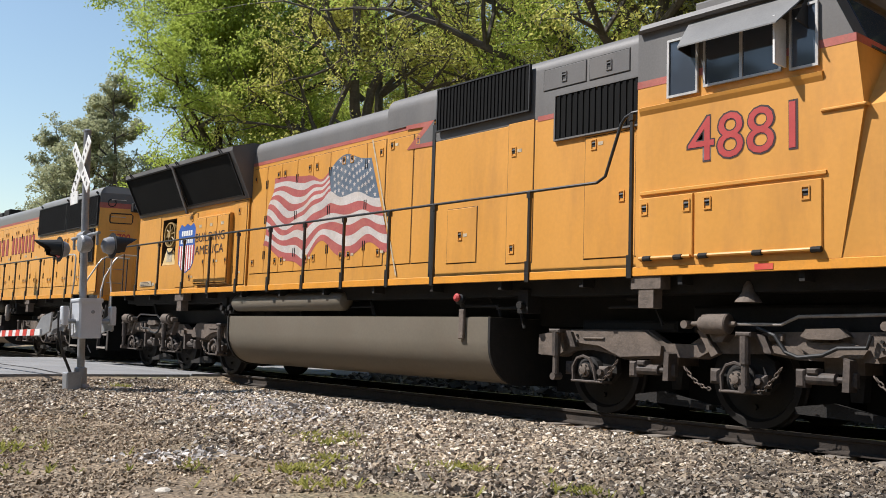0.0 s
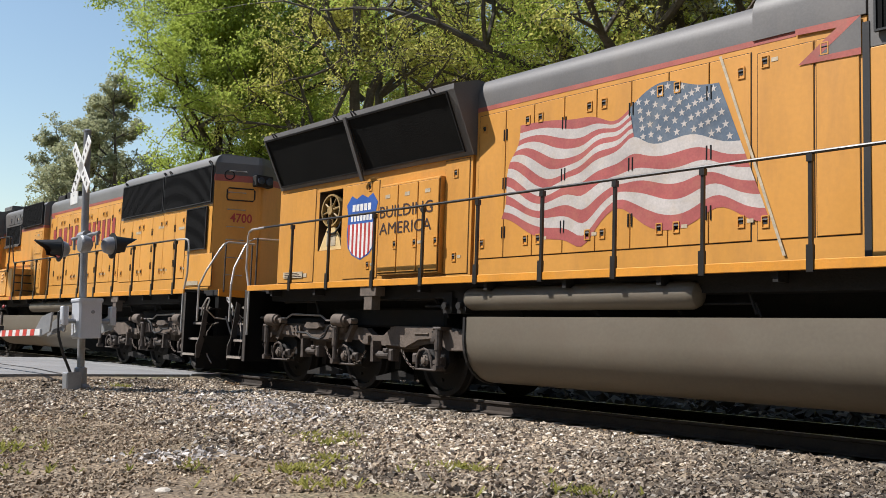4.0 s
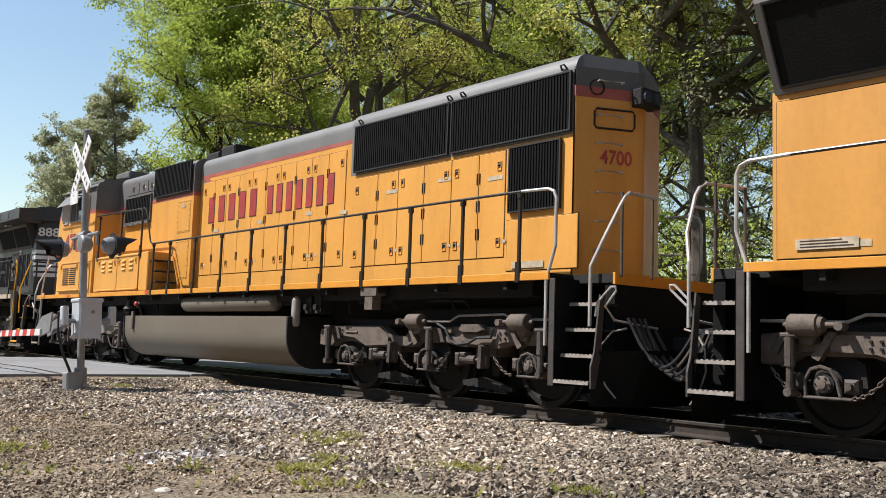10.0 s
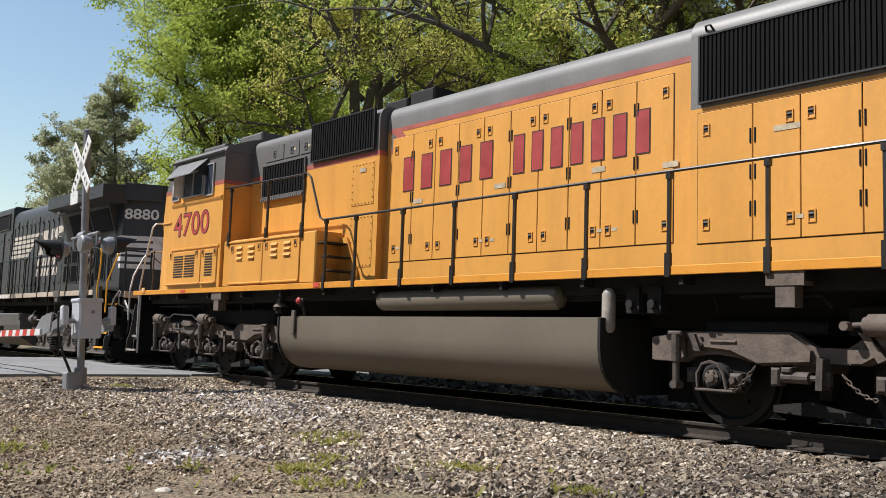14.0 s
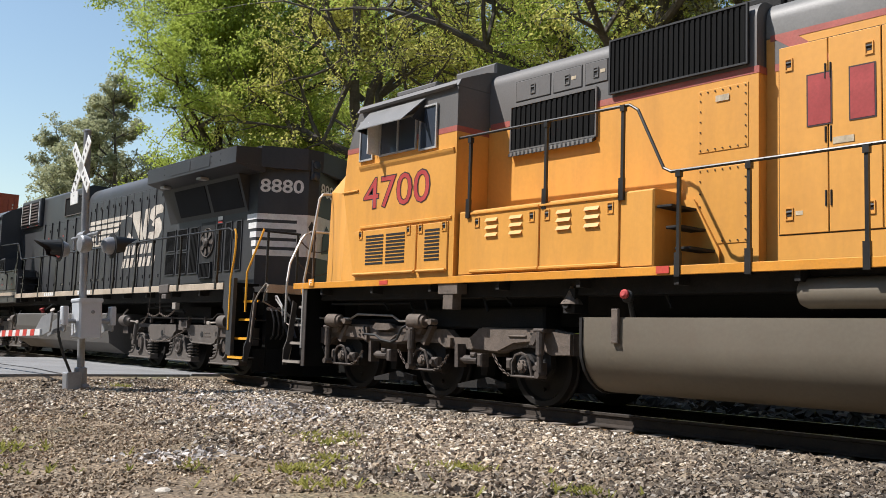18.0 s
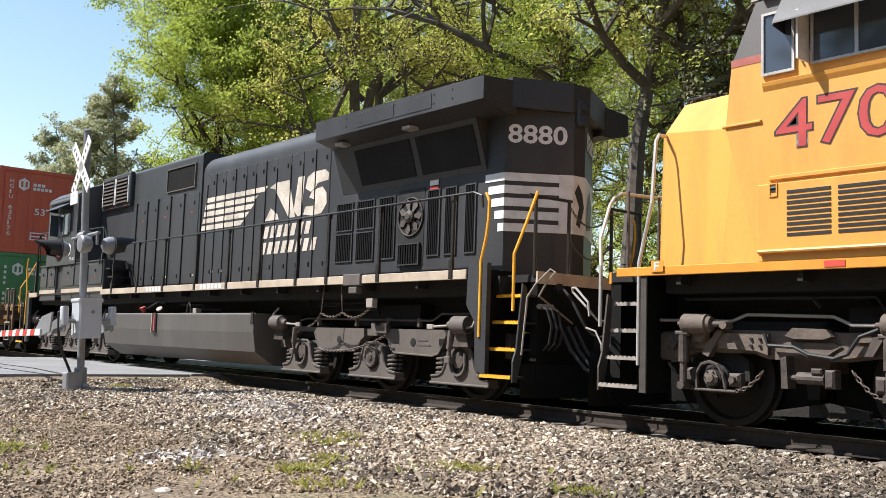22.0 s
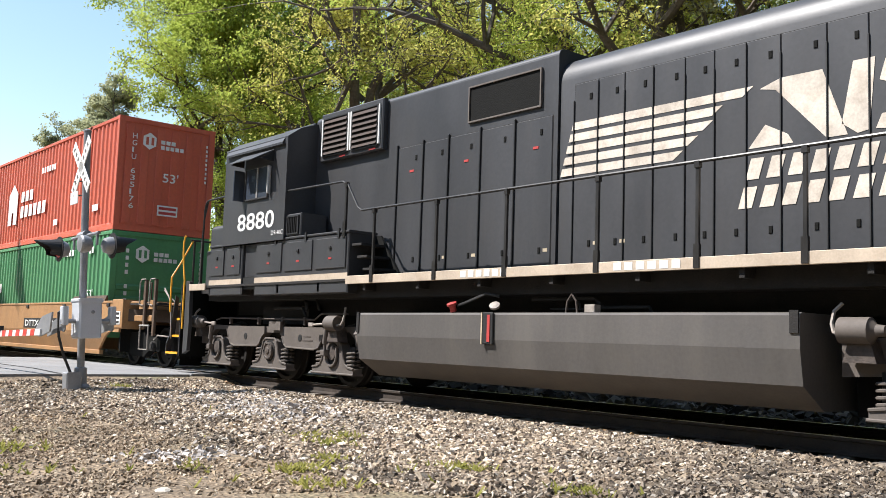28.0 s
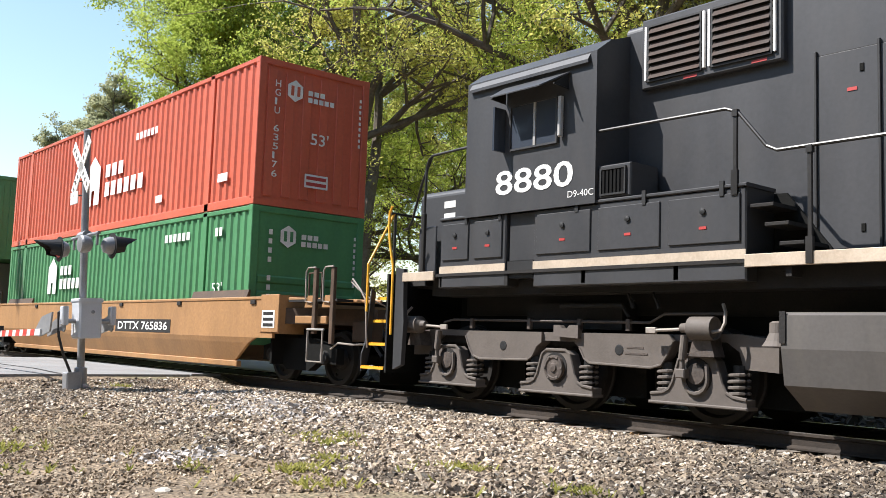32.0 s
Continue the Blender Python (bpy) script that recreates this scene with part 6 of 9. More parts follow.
def loco_plain():
    loco = thing("diesel_locomotive", -34.2, "yellow and grey diesel locomotive with red block lettering on its hood", "locomotive", "coupled locomotives")
    X = lambda d: -45.1 + d
    emd_base(loco, X, (10.03, 13.8), 7.1)
    part("end_letter_plate", Shape().box(-43.56, -43.4, -1.566, -1.56, 1.64, 1.76), SILL_YELLOW, loco)
    letters("end_letter", "F", -43.52, 1.655, 0.07, 0.09, -1.568, WHITE, loco, "white letter on the sill", bold=0.008)
    part("air_dryer", Shape().lathe((-30.5, -1.4, 0.97), (0, 0, 1), [(0, 0.04), (0.03, 0.07), (0.08, 0.08), (0.44, 0.08), (0.49, 0.06), (0.52, 0.03)], 16), PIPE, loco, "dusty grey upright air dryer", True)
    part("notice", Shape().box(-25.78, -25.18, -0.925, -0.922, 1.83, 1.92), NOTICE, loco, "long pale notice")
    part("frame_plate", Shape().box(-36.57, -36.4, -1.562, -1.556, 1.62, 1.7), RED, loco)
    emd_cab(loco, X, "4700", -42.08, 1.58, [(2.81, 4.37, ((3.14, 3.58), (3.65, 4.1))), (4.38, 5.06, ((4.56, 4.88),))])
    part("radiator_hood", Shape().prism_x(hood_shape(0.9, 1.69, 3.5, 3.56, 0.9), -29.75, -24.69), YELLOW, loco)
    part("radiator_housing", Shape().prism_x(hood_shape(0.9, 3.562, 4.42, 4.68, 0.62), -29.75, -24.692), WORN_GREY, loco, "grey radiator housing", smooth=True)
    def wedge(grow, z0, z1, top=0.0):
        g = grow
        low = [(-24.72, -0.9 - g), (-24.69 + g, -0.9 - g), (-24.31 + g, -0.066), (-24.295 + g, 0.0), (-24.31 + g, 0.066), (-24.69 + g, 0.9 + g), (-24.72, 0.9 + g)]
        n = len(low)
        k = 1 - top
        high = [(-24.69 + (x + 24.69) * k, y * k) for x, y in low]
        return Shape().add([(x, y, z0) for x, y in low] + [(x, y, z1) for x, y in high], [tuple(range(n))[::-1], tuple(range(n, 2 * n))] + [(i, (i + 1) % n, n + (i + 1) % n, n + i) for i in range(n)])
    part("hood_end", wedge(0.0, 1.69, 4.15), YELLOW, loco, "yellow wedge-shaped hood end")
    part("hood_end_top", wedge(0.0, 4.152, 4.46).add(wedge(0.0, 4.46, 4.64, 0.14).v, wedge(0.0, 4.46, 4.64, 0.14).f), GREY, loco)
    part("red_band", wedge(0.004, 4.06, 4.2), RED_BAND, loco, "faded red dividing stripe")
    hl = part("headlight", Shape().cbox(-24.34, -24.16, -0.2, 0.22, 3.98, 4.22, 0.02), UNDER, loco)
    for yy in (-0.09, 0.11):
        part("lens", Shape().lathe((-24.17, yy, 4.1), (1, 0, 0), [(0, 0.085), (0.04, 0.08), (0.05, 0.02)], 14), GLASS, hl)
    # fittings lie on the wedge's near face: u runs along it from the hood's corner
    fx = lambda u, off: -24.69 + 0.4145 * u + 0.91 * off
    fy = lambda u, off: -0.9 + 0.91 * u - 0.4145 * off
    for z in (2.05, 2.42, 2.8, 3.08, 3.45, 3.82, 4.28):
        part("ladder_rung", Shape().tube([(fx(0.3, 0), fy(0.3, 0), z), (fx(0.3, 0.07), fy(0.3, 0.07), z), (fx(0.66, 0.07), fy(0.66, 0.07), z), (fx(0.66, 0), fy(0.66, 0), z)], 0.013, 6), SILVER, loco)
    board = [(fx(u, 0.01), fy(u, 0.01), z) for u, z in ((0.3, 3.66), (0.27, 3.7), (0.27, 3.88), (0.3, 3.92), (0.82, 3.92), (0.85, 3.88), (0.85, 3.7), (0.82, 3.66), (0.3, 3.66))]
    part("number_board", Shape().tube(board, 0.014, 6), BLACK, loco, "black rim of a blanked number board")
    part("blanked_lamp", Shape().tube([(fx(0.3 + 0.1 * math.cos(k * math.tau / 16), 0.012), fy(0.3 + 0.1 * math.cos(k * math.tau / 16), 0.012), 4.2 + 0.1 * math.sin(k * math.tau / 16)) for k in range(17)], 0.012, 6), BLACK, loco)
    num = letters("end_number", "4700", 0, 3.18, 0.46, 0.2, 0, DECAL_RED, loco, "red road number", bold=0.02)
    num.matrix_basis = Matrix.Translation((fx(0.36, 0.006) + 34.2, fy(0.36, 0.006), 0)) @ Matrix.Rotation(radians(65.5), 4, "Z") @ Matrix.Translation((-34.2, 0, 0))
    for k, y in enumerate((-0.95, -0.85, -0.74, -0.64)):
        drop = 0.5 + 0.05 * k
        pts = [(-23.75 + 0.95 * q / 12, y + 0.03 * math.sin(q * 0.5), 1.16 - drop * 4 * (q / 12) * (1 - q / 12) - 0.12 * q / 12) for q in range(13)]
        part("air_hose", Shape().tube(pts, 0.02, 6), TRUCK_DARK if k % 2 else RUBBER, loco, "" if k else "air hoses hung between the locomotives")
    for x0, x1 in ((-29.6, -27.2), (-27.1, -24.76)):
        grille(loco, "radiator_screen", x0, x1, 3.62, 4.38, -0.93, 44, frame_mat=BLACK)
    grille(loco, "side_grille", -25.84, -24.92, 2.62, 3.5, -0.93, 18, frame_mat=BLACK)
    handles_up(loco, (-29.5, -27.2, -26.9, -24.9), -0.88, 4.44)
    part("engine_hood", Shape().prism_x(hood_shape(0.79, 1.69, 4.2, 4.22, 0.78), -35.7, -29.75), YELLOW, loco)
    part("engine_roof", Shape().prism_x(hood_shape(0.79, 4.225, 4.42, 4.66, 0.55), -35.7, -29.75), WORN_GREY, loco, "sun-bleached grey hood roof", smooth=True)
    part("red_band", Shape().box(-35.65, -29.8, -0.794, 0.794, 4.18, 4.25), RED_BAND, loco, "faded red dividing stripe")
    part("zigzag_stripe", Shape().flat([(-35.6, 4.2), (-35.35, 4.2), (-34.9, 3.84), (-35.6, 3.84), (-35.6, 3.92), (-35.2, 3.92)][::-1], -0.795), RED_BAND, loco, "faded red lightning stripe")
    part("grey_wedge", Shape().flat([(-35.6, 3.92), (-35.2, 3.92), (-35.6, 4.2)], -0.794), GREY, loco, "grey wedge inside the lightning stripe")
    part("equipment_hood", Shape().prism_x(hood_shape(0.95, 1.69, 3.85, 3.86, 0.94), -39.93, -35.7), YELLOW, loco)
    part("equipment_roof", Shape().prism_x(hood_shape(0.95, 3.865, 4.45, 4.66, 0.72), -39.93, -35.72), GREY, loco, "grey hood roof", smooth=True)
    part("red_band", Shape().box(-39.9, -35.69, -0.954, 0.954, 3.82, 3.9), RED_BAND, loco, "faded red dividing stripe")
    grille(loco, "filter_screen", -37.7, -35.82, 3.95, 4.6, -0.99, 26)
    grille(loco, "blower_grille", -39.45, -37.95, 3.46, 4.06, -0.97, 16, frame_mat=GREY)
    lip = part("louvre_lip", Shape().prism_x([(-0.955, 3.4), (-1.03, 3.36), (-1.03, 3.4), (-0.955, 3.46)], -39.45, -37.95), BLACK, loco, "black toothed lip under the grille")
    for k in range(20):
        part("tooth", Shape().box(-39.42 + k * 0.075, -39.38 + k * 0.075, -1.034, -1.03, 3.365, 3.42), WORN_GREY, lip)
    for x0, x1 in ((-39.4, -38.75), (-38.7, -38.2), (-38.15, -37.78)):
        door(loco, x0, x1, 4.14, 4.42, -0.95, GREY, [((x0 + x1) / 2, 4.28)])
    bolted_panel(loco, -36.45, -35.82, 3.02, 3.74, -0.95)
    bolted_panel(loco, -36.45, -35.82, 1.98, 2.84, -0.95)
    part("notice", Shape().box(-36.22, -36.05, -0.97, -0.966, 3.58, 3.65), NOTICE, loco)
    for x, z in ((-34.95, 2.95), (-33.1, 3.0), (-31.3, 3.02), (-30.2, 2.95)):
        part("notice", Shape().box(x, x + 0.22, -0.808, -0.804, z, z + 0.07), NOTICE, loco, "small pale notice")
    for x, z in ((-28.7, 3.15), (-27.4, 3.2), (-26.3, 3.1)):
        part("notice", Shape().box(x, x + 0.3, -0.918, -0.914, z, z + 0.06), NOTICE, loco, "small pale notice")
    part("exhaust_outlet", Shape().cbox(-36.35, -35.72, -0.4, 0.4, 4.6, 4.9, 0.03).cbox(-35.72, -35.08, -0.35, 0.35, 4.6, 4.98, 0.03), UNDER, loco, "sooty exhaust outlet on the roof")
    engine_doors(loco, [-35.55, -35.0, -34.45, -33.9, -33.35, -32.8, -32.25, -31.7, -31.15, -30.6, -30.05], 2.05, 4.08, -0.79)
    engine_doors(loco, [-29.65, -28.95, -28.4, -27.75, -27.1, -26.5, -25.95], 2.0, 3.5, -0.9)
    door(loco, -25.9, -24.6, 1.8, 2.5, -0.9, YELLOW)
    block_word("lettering", loco, -35.32, -33.06, 3.18, 3.71, -0.806, [5], WORD_RED, gap=0.46, slant=0.0, outline=OUTLINE)
    block_word("lettering", loco, -32.8, -30.32, 3.18, 3.71, -0.806, [7], WORD_RED, gap=0.46, slant=0.0, outline=OUTLINE)
    # walkway boxes behind the cab
    w = part("walkway_box", Shape().cbox(-39.9, -36.65, -1.5, -0.96, 1.7, 2.58, 0.02), YELLOW, loco, "yellow louvred walkway cabinet")
    for a, b in ((-39.62, -38.37), (-38.35, -37.12)):
        dd = part("cabinet_door", Shape().cbox(a, b, -1.525, -1.5, 1.76, 2.52, 0.01), YELLOW, w)
        part("door_rim", Shape().tube([(a, -1.53, 2.53), (b, -1.53, 2.53)], 0.018, 6), YELLOW, dd)
        part("hinge", Shape().tube([(a, -1.53, 1.75), (b, -1.53, 1.75)], 0.022, 6), YELLOW, dd)
        for hx in (a + 0.12, b - 0.12):
            latch(dd, hx, 2.41, -1.525, YELLOW)
        for q in (0.32, 0.68):
            for k in range(3):
                z = 2.2 + k * 0.1
                cxx = a + (b - a) * q
                part("louvre", Shape().prism_x([(-1.524, z), (-1.555, z), (-1.524, z + 0.05)], cxx - 0.11, cxx + 0.11), YELLOW, dd)
    for k in range(3):
        part("cab_step", Shape().cbox(-36.64 + k * 0.12, -36.44 + k * 0.12, -1.46, -0.98, 2.36 - k * 0.24, 2.39 - k * 0.24, 0.006), UNDER, loco)
    part("step_string", Shape().prism_y([(-36.645, 2.5), (-36.48, 2.5), (-36.15, 1.9), (-36.15, 1.72), (-36.645, 1.72)], -1.0, -0.97), YELLOW, loco)
    posts = [-35.46, -34.27, -33.12, -31.95, -30.75, -29.58, -28.41, -27.26, -26.12, -25.03]
    handrail(loco, [(-39.95, -1.5, 3.62), (-37.0, -1.5, 3.58), (-36.88, -1.5, 3.5), (-36.5, -1.53, 2.78), (-36.4, -1.53, 2.73), (-35.4, -1.53, 2.73), (-25.0, -1.53, 2.74)], posts, 1.68, 2.71, -1.53)
    handrail(loco, [(-37.09, -1.5, 3.5), (-37.09, -1.5, 3.57)], [-37.09, -38.29, -39.7], 2.58, 3.58, -1.5)
    handrail(loco, [(-36.3, -1.53, 2.6), (-36.3, -1.53, 2.72)], [-36.3], 1.68, 2.72, -1.53)
    RIDERS.append((loco, -34.2))
    return loco


loco_flag()
YELLOW = PALE_YELLOW
loco_plain()

# ---- the black locomotive ----


def ge_truck(parent, xc):
    tr = part("truck", Shape().box(xc - 2.9, xc + 2.9, -0.98, -0.86, 0.8, 0.98).box(xc - 2.9, xc + 2.9, 0.86, 0.98, 0.8, 0.98), UNDER, parent, "dusty grey cast steel truck")
    part("bolster", Shape().box(xc - 0.8, xc + 0.8, -0.9, 0.9, 1.02, 1.35), UNDER, tr)
    for d in (-1.05, 1.05):
        part("transom", Shape().box(xc + d - 0.22, xc + d + 0.22, -0.9, 0.9, 0.6, 0.96), UNDER, tr)
    for d in (-2.05, 0.0, 2.05):
        wheelset(parent, xc + d)
    for sgn in (-1, 1):
        ya, yb = min(sgn * 0.99, sgn * 1.16), max(sgn * 0.99, sgn * 1.16)
        for f in (-1, 1):
            # a deep hollow beam between the axles that steps up over each of them, and a lug past the outer axle
            beam = [(0.28, 0.97), (0.28, 0.84), (0.36, 0.79), (0.44, 0.66), (0.52, 0.61), (1.42, 0.59), (1.56, 0.63), (1.64, 0.74), (1.72, 0.9), (1.66, 0.97)]
            part("side_frame", Shape().prism_y([(xc + f * a, b) for a, b in beam], ya, yb), TRUCK_GREY, tr, "dusty grey cast side frame")
            part("frame_edge", Shape().tube([(xc + f * a, sgn * 1.16, b) for a, b in beam[2:9]], 0.016, 6), TRUCK_GREY, tr)
            slope = [(1.66, 0.97), (1.72, 0.9), (2.35, 0.9), (2.5, 0.8), (2.55, 0.62), (2.95, 0.6), (2.95, 0.93), (2.5, 0.99)]
            part("side_frame", Shape().prism_y([(xc + f * a, b) for a, b in slope], min(sgn * 0.95, sgn * 1.08), max(sgn * 0.95, sgn * 1.08)), TRUCK_GREY, tr)
            # a black disc on the face stands for the dark of a hole
            part("hole_shade_disc", Shape().lathe((xc + f * 0.97, sgn * 1.155, 0.78), (0, sgn, 0), [(0, 0.065), (0.01, 0.062), (0.012, 0.05)], 14), BLACK, tr)
        part("saddle", Shape().prism_y([(xc - 0.3, 0.86), (xc + 0.3, 0.86), (xc + 0.3, 0.97), (xc - 0.3, 0.97)], min(sgn * 0.95, sgn * 1.12), max(sgn * 0.95, sgn * 1.12)), TRUCK_GREY, tr)
        part("cast_number", Shape().box(xc + 1.08, xc + 1.32, min(sgn * 1.16, sgn * 1.165), max(sgn * 1.16, sgn * 1.165), 0.8, 0.82).box(xc + 1.05, xc + 1.38, min(sgn * 1.16, sgn * 1.165), max(sgn * 1.16, sgn * 1.165), 0.73, 0.75), TRUCK_DARK, tr)
        for d in (-2.05, 0.0, 2.05):
            x = xc + d
            # a broad foot that sweeps up into a narrow pedestal
            half = [(0.6, 0.2), (0.6, 0.31), (0.44, 0.33), (0.36, 0.37), (0.31, 0.45), (0.27, 0.58), (0.23, 0.7), (0.16, 0.75)]
            ring = [(x + a, b) for a, b in half] + [(x - a, b) for a, b in half[::-1]]
            part("journal_box", Shape().prism_y(ring, min(sgn * 1.02, sgn * 1.19), max(sgn * 1.02, sgn * 1.19)), TRUCK_GREY, tr, "dusty grey journal box")
            part("pedestal_rim", Shape().tube([(a, sgn * 1.19, b) for a, b in ring[1:-1]], 0.02, 6), TRUCK_GREY, tr)
            part("foot_plate", Shape().cbox(x - 0.62, x + 0.62, min(sgn * 1.0, sgn * 1.215), max(sgn * 1.0, sgn * 1.215), 0.2, 0.235, 0.01), TRUCK_GREY, tr)
            # long black motor block, coloured as the shade inside the truck
            part("traction_motor", Shape().prism_x([(sgn * 0.05, 0.24), (sgn * 0.6, 0.2), (sgn * 0.62, 0.85), (sgn * 0.05, 0.85)], x - 0.98, x + 0.95), SCREEN_SHADE, tr)
            # dark disc on the box paints the shade of a recess
            part("recess_shade_disc", Shape().lathe((x, sgn * 1.186, 0.53), (0, sgn, 0), [(0, 0.195), (0.012, 0.19), (0.014, 0.02)], 20), UNDER, tr)
            if d == 0.0:
                cap = part("journal_cap", Shape().lathe((x, sgn * 1.19, 0.53), (0, sgn, 0), [(0, 0.16), (0.05, 0.155), (0.055, 0.125), (0.04, 0.115), (0.045, 0.06), (0.06, 0.05), (0.065, 0.01)], 20), TRUCK_DARK, tr, "dark bearing cap")
                for k in range(6):
                    a = k * math.tau / 6
                    part("bolt", Shape().lathe((x + 0.14 * math.cos(a), sgn * 1.238, 0.53 + 0.14 * math.sin(a)), (0, sgn, 0), [(0, 0.018), (0.016, 0.014)], 6), TRUCK_GREY, cap)
            else:
                # a hook under the bearing, a damper bracket above it
                hook = [(x - 0.15 + 0.15 * (1 - math.cos(a)), sgn * 1.215, 0.5 - 0.16 * math.sin(a)) for a in (k * math.pi / 8 for k in range(9))]
                part("bearing_hook", Shape().tube([(x - 0.15, sgn * 1.215, 0.56)] + hook + [(x + 0.14, sgn * 1.215, 0.66)], 0.026, 6), TRUCK_GREY, tr)
                part("journal_cap", Shape().lathe((x, sgn * 1.19, 0.55), (0, sgn, 0), [(0, 0.12), (0.03, 0.11), (0.035, 0.02)], 16), TRUCK_DARK, tr)
            for e in (-0.45, 0.45):
                core = part("spring_core", Shape().cyl((x + e, sgn * 1.07, 0.33), (x + e, sgn * 1.07, 0.66), 0.07, n=10), BLACK, tr)
                for k in range(4):
                    z = 0.365 + k * 0.065
                    part("spring_coil", Shape().tube([(x + e + 0.105 * math.cos(a), sgn * 1.08 + 0.105 * math.sin(a), z + 0.008 * math.cos(a)) for a in (i * math.tau / 12 for i in range(13))], 0.019, 6), TRUCK_GREY, core)
        for d, f in ((-2.68, 1), (2.18, -1)):
            # brake cylinder lying along the frame: can, neck, push rod with a clevis
            x = xc + d
            can = part("brake_cylinder", Shape().lathe((x - 0.17 * f, sgn * 1.3, 1.04), (f, 0, 0), [(0.03, 0.06), (0.03, 0.1), (0.0, 0.115), (0.0, 0.125), (0.29, 0.125), (0.3, 0.1), (0.34, 0.06), (0.42, 0.05), (0.43, 0.02)], 22), TRUCK_GREY, tr, "dusty grey brake cylinder", True)
            part("push_rod", Shape().cyl((x + 0.2 * f, sgn * 1.3, 1.03), (x + 0.62 * f, sgn * 1.3, 1.01), 0.018, n=8), PIPE, can)
            part("clevis", Shape().cbox(min(x + 0.58 * f, x + 0.72 * f), max(x + 0.58 * f, x + 0.72 * f), sgn * 1.3 - 0.02, sgn * 1.3 + 0.02, 0.975, 1.045, 0.008), PIPE, can)
            part("bracket", Shape().prism_y([(x - 0.16, 0.74), (x + 0.16, 0.74), (x + 0.1, 0.95), (x - 0.1, 0.95)], min(sgn * 1.1, sgn * 1.3), max(sgn * 1.1, sgn * 1.3)), TRUCK_DARK, can)
            part("hose", Shape().tube([(x - 0.14 * f, sgn * 1.32, 1.0), (x - 0.24 * f, sgn * 1.3, 1.02), (x - 0.27 * f, sgn * 1.28, 1.1), (x - 0.26 * f, sgn * 1.25, 1.22), (x - 0.2 * f, sgn * 1.2, 1.3)], 0.02, 6), PIPE, can)
        for d in (-2.2, 1.92):
            s = Shape().cyl((xc + d, sgn * 1.27, 0.52), (xc + d, sgn * 1.27, 0.74), 0.028, n=10).cyl((xc + d, sgn * 1.27, 0.7), (xc + d + 0.03, sgn * 1.27, 0.96), 0.045, n=10).cbox(xc + d - 0.06, xc + d + 0.06, sgn * 1.27 - 0.05, sgn * 1.27 + 0.05, 0.5, 0.6, 0.01)
            part("shock_absorber", s, TRUCK_GREY, tr)
        part("brake_pipe", Shape().tube([(xc - 2.2, sgn * 1.15, 1.08), (xc - 2.0, sgn * 1.15, 1.12), (xc + 1.4, sgn * 1.15, 1.1), (xc + 1.6, sgn * 1.15, 1.2), (xc + 2.4, sgn * 1.15, 1.2)], 0.016), TRUCK_DARK, tr)
        for d in (-1.6, -0.5, 0.35, 1.1):
            part("pipe_clip", Shape().cbox(xc + d - 0.03, xc + d + 0.03, sgn * 1.15 - 0.03, sgn * 1.15 + 0.03, 1.0, 1.14, 0.006), TRUCK_DARK, tr)
        plate = [(xc - 0.02, 0.92), (xc + 0.38, 0.9), (xc + 0.38, 1.06), (xc + 0.24, 1.06), (xc + 0.2, 1.02), (xc + 0.12, 1.02), (xc + 0.08, 1.06), (xc - 0.02, 1.06)]
        part("access_plate", Shape().prism_y(plate, min(sgn * 1.14, sgn * 1.22), max(sgn * 1.14, sgn * 1.22)), TRUCK_GREY, tr)
    return tr


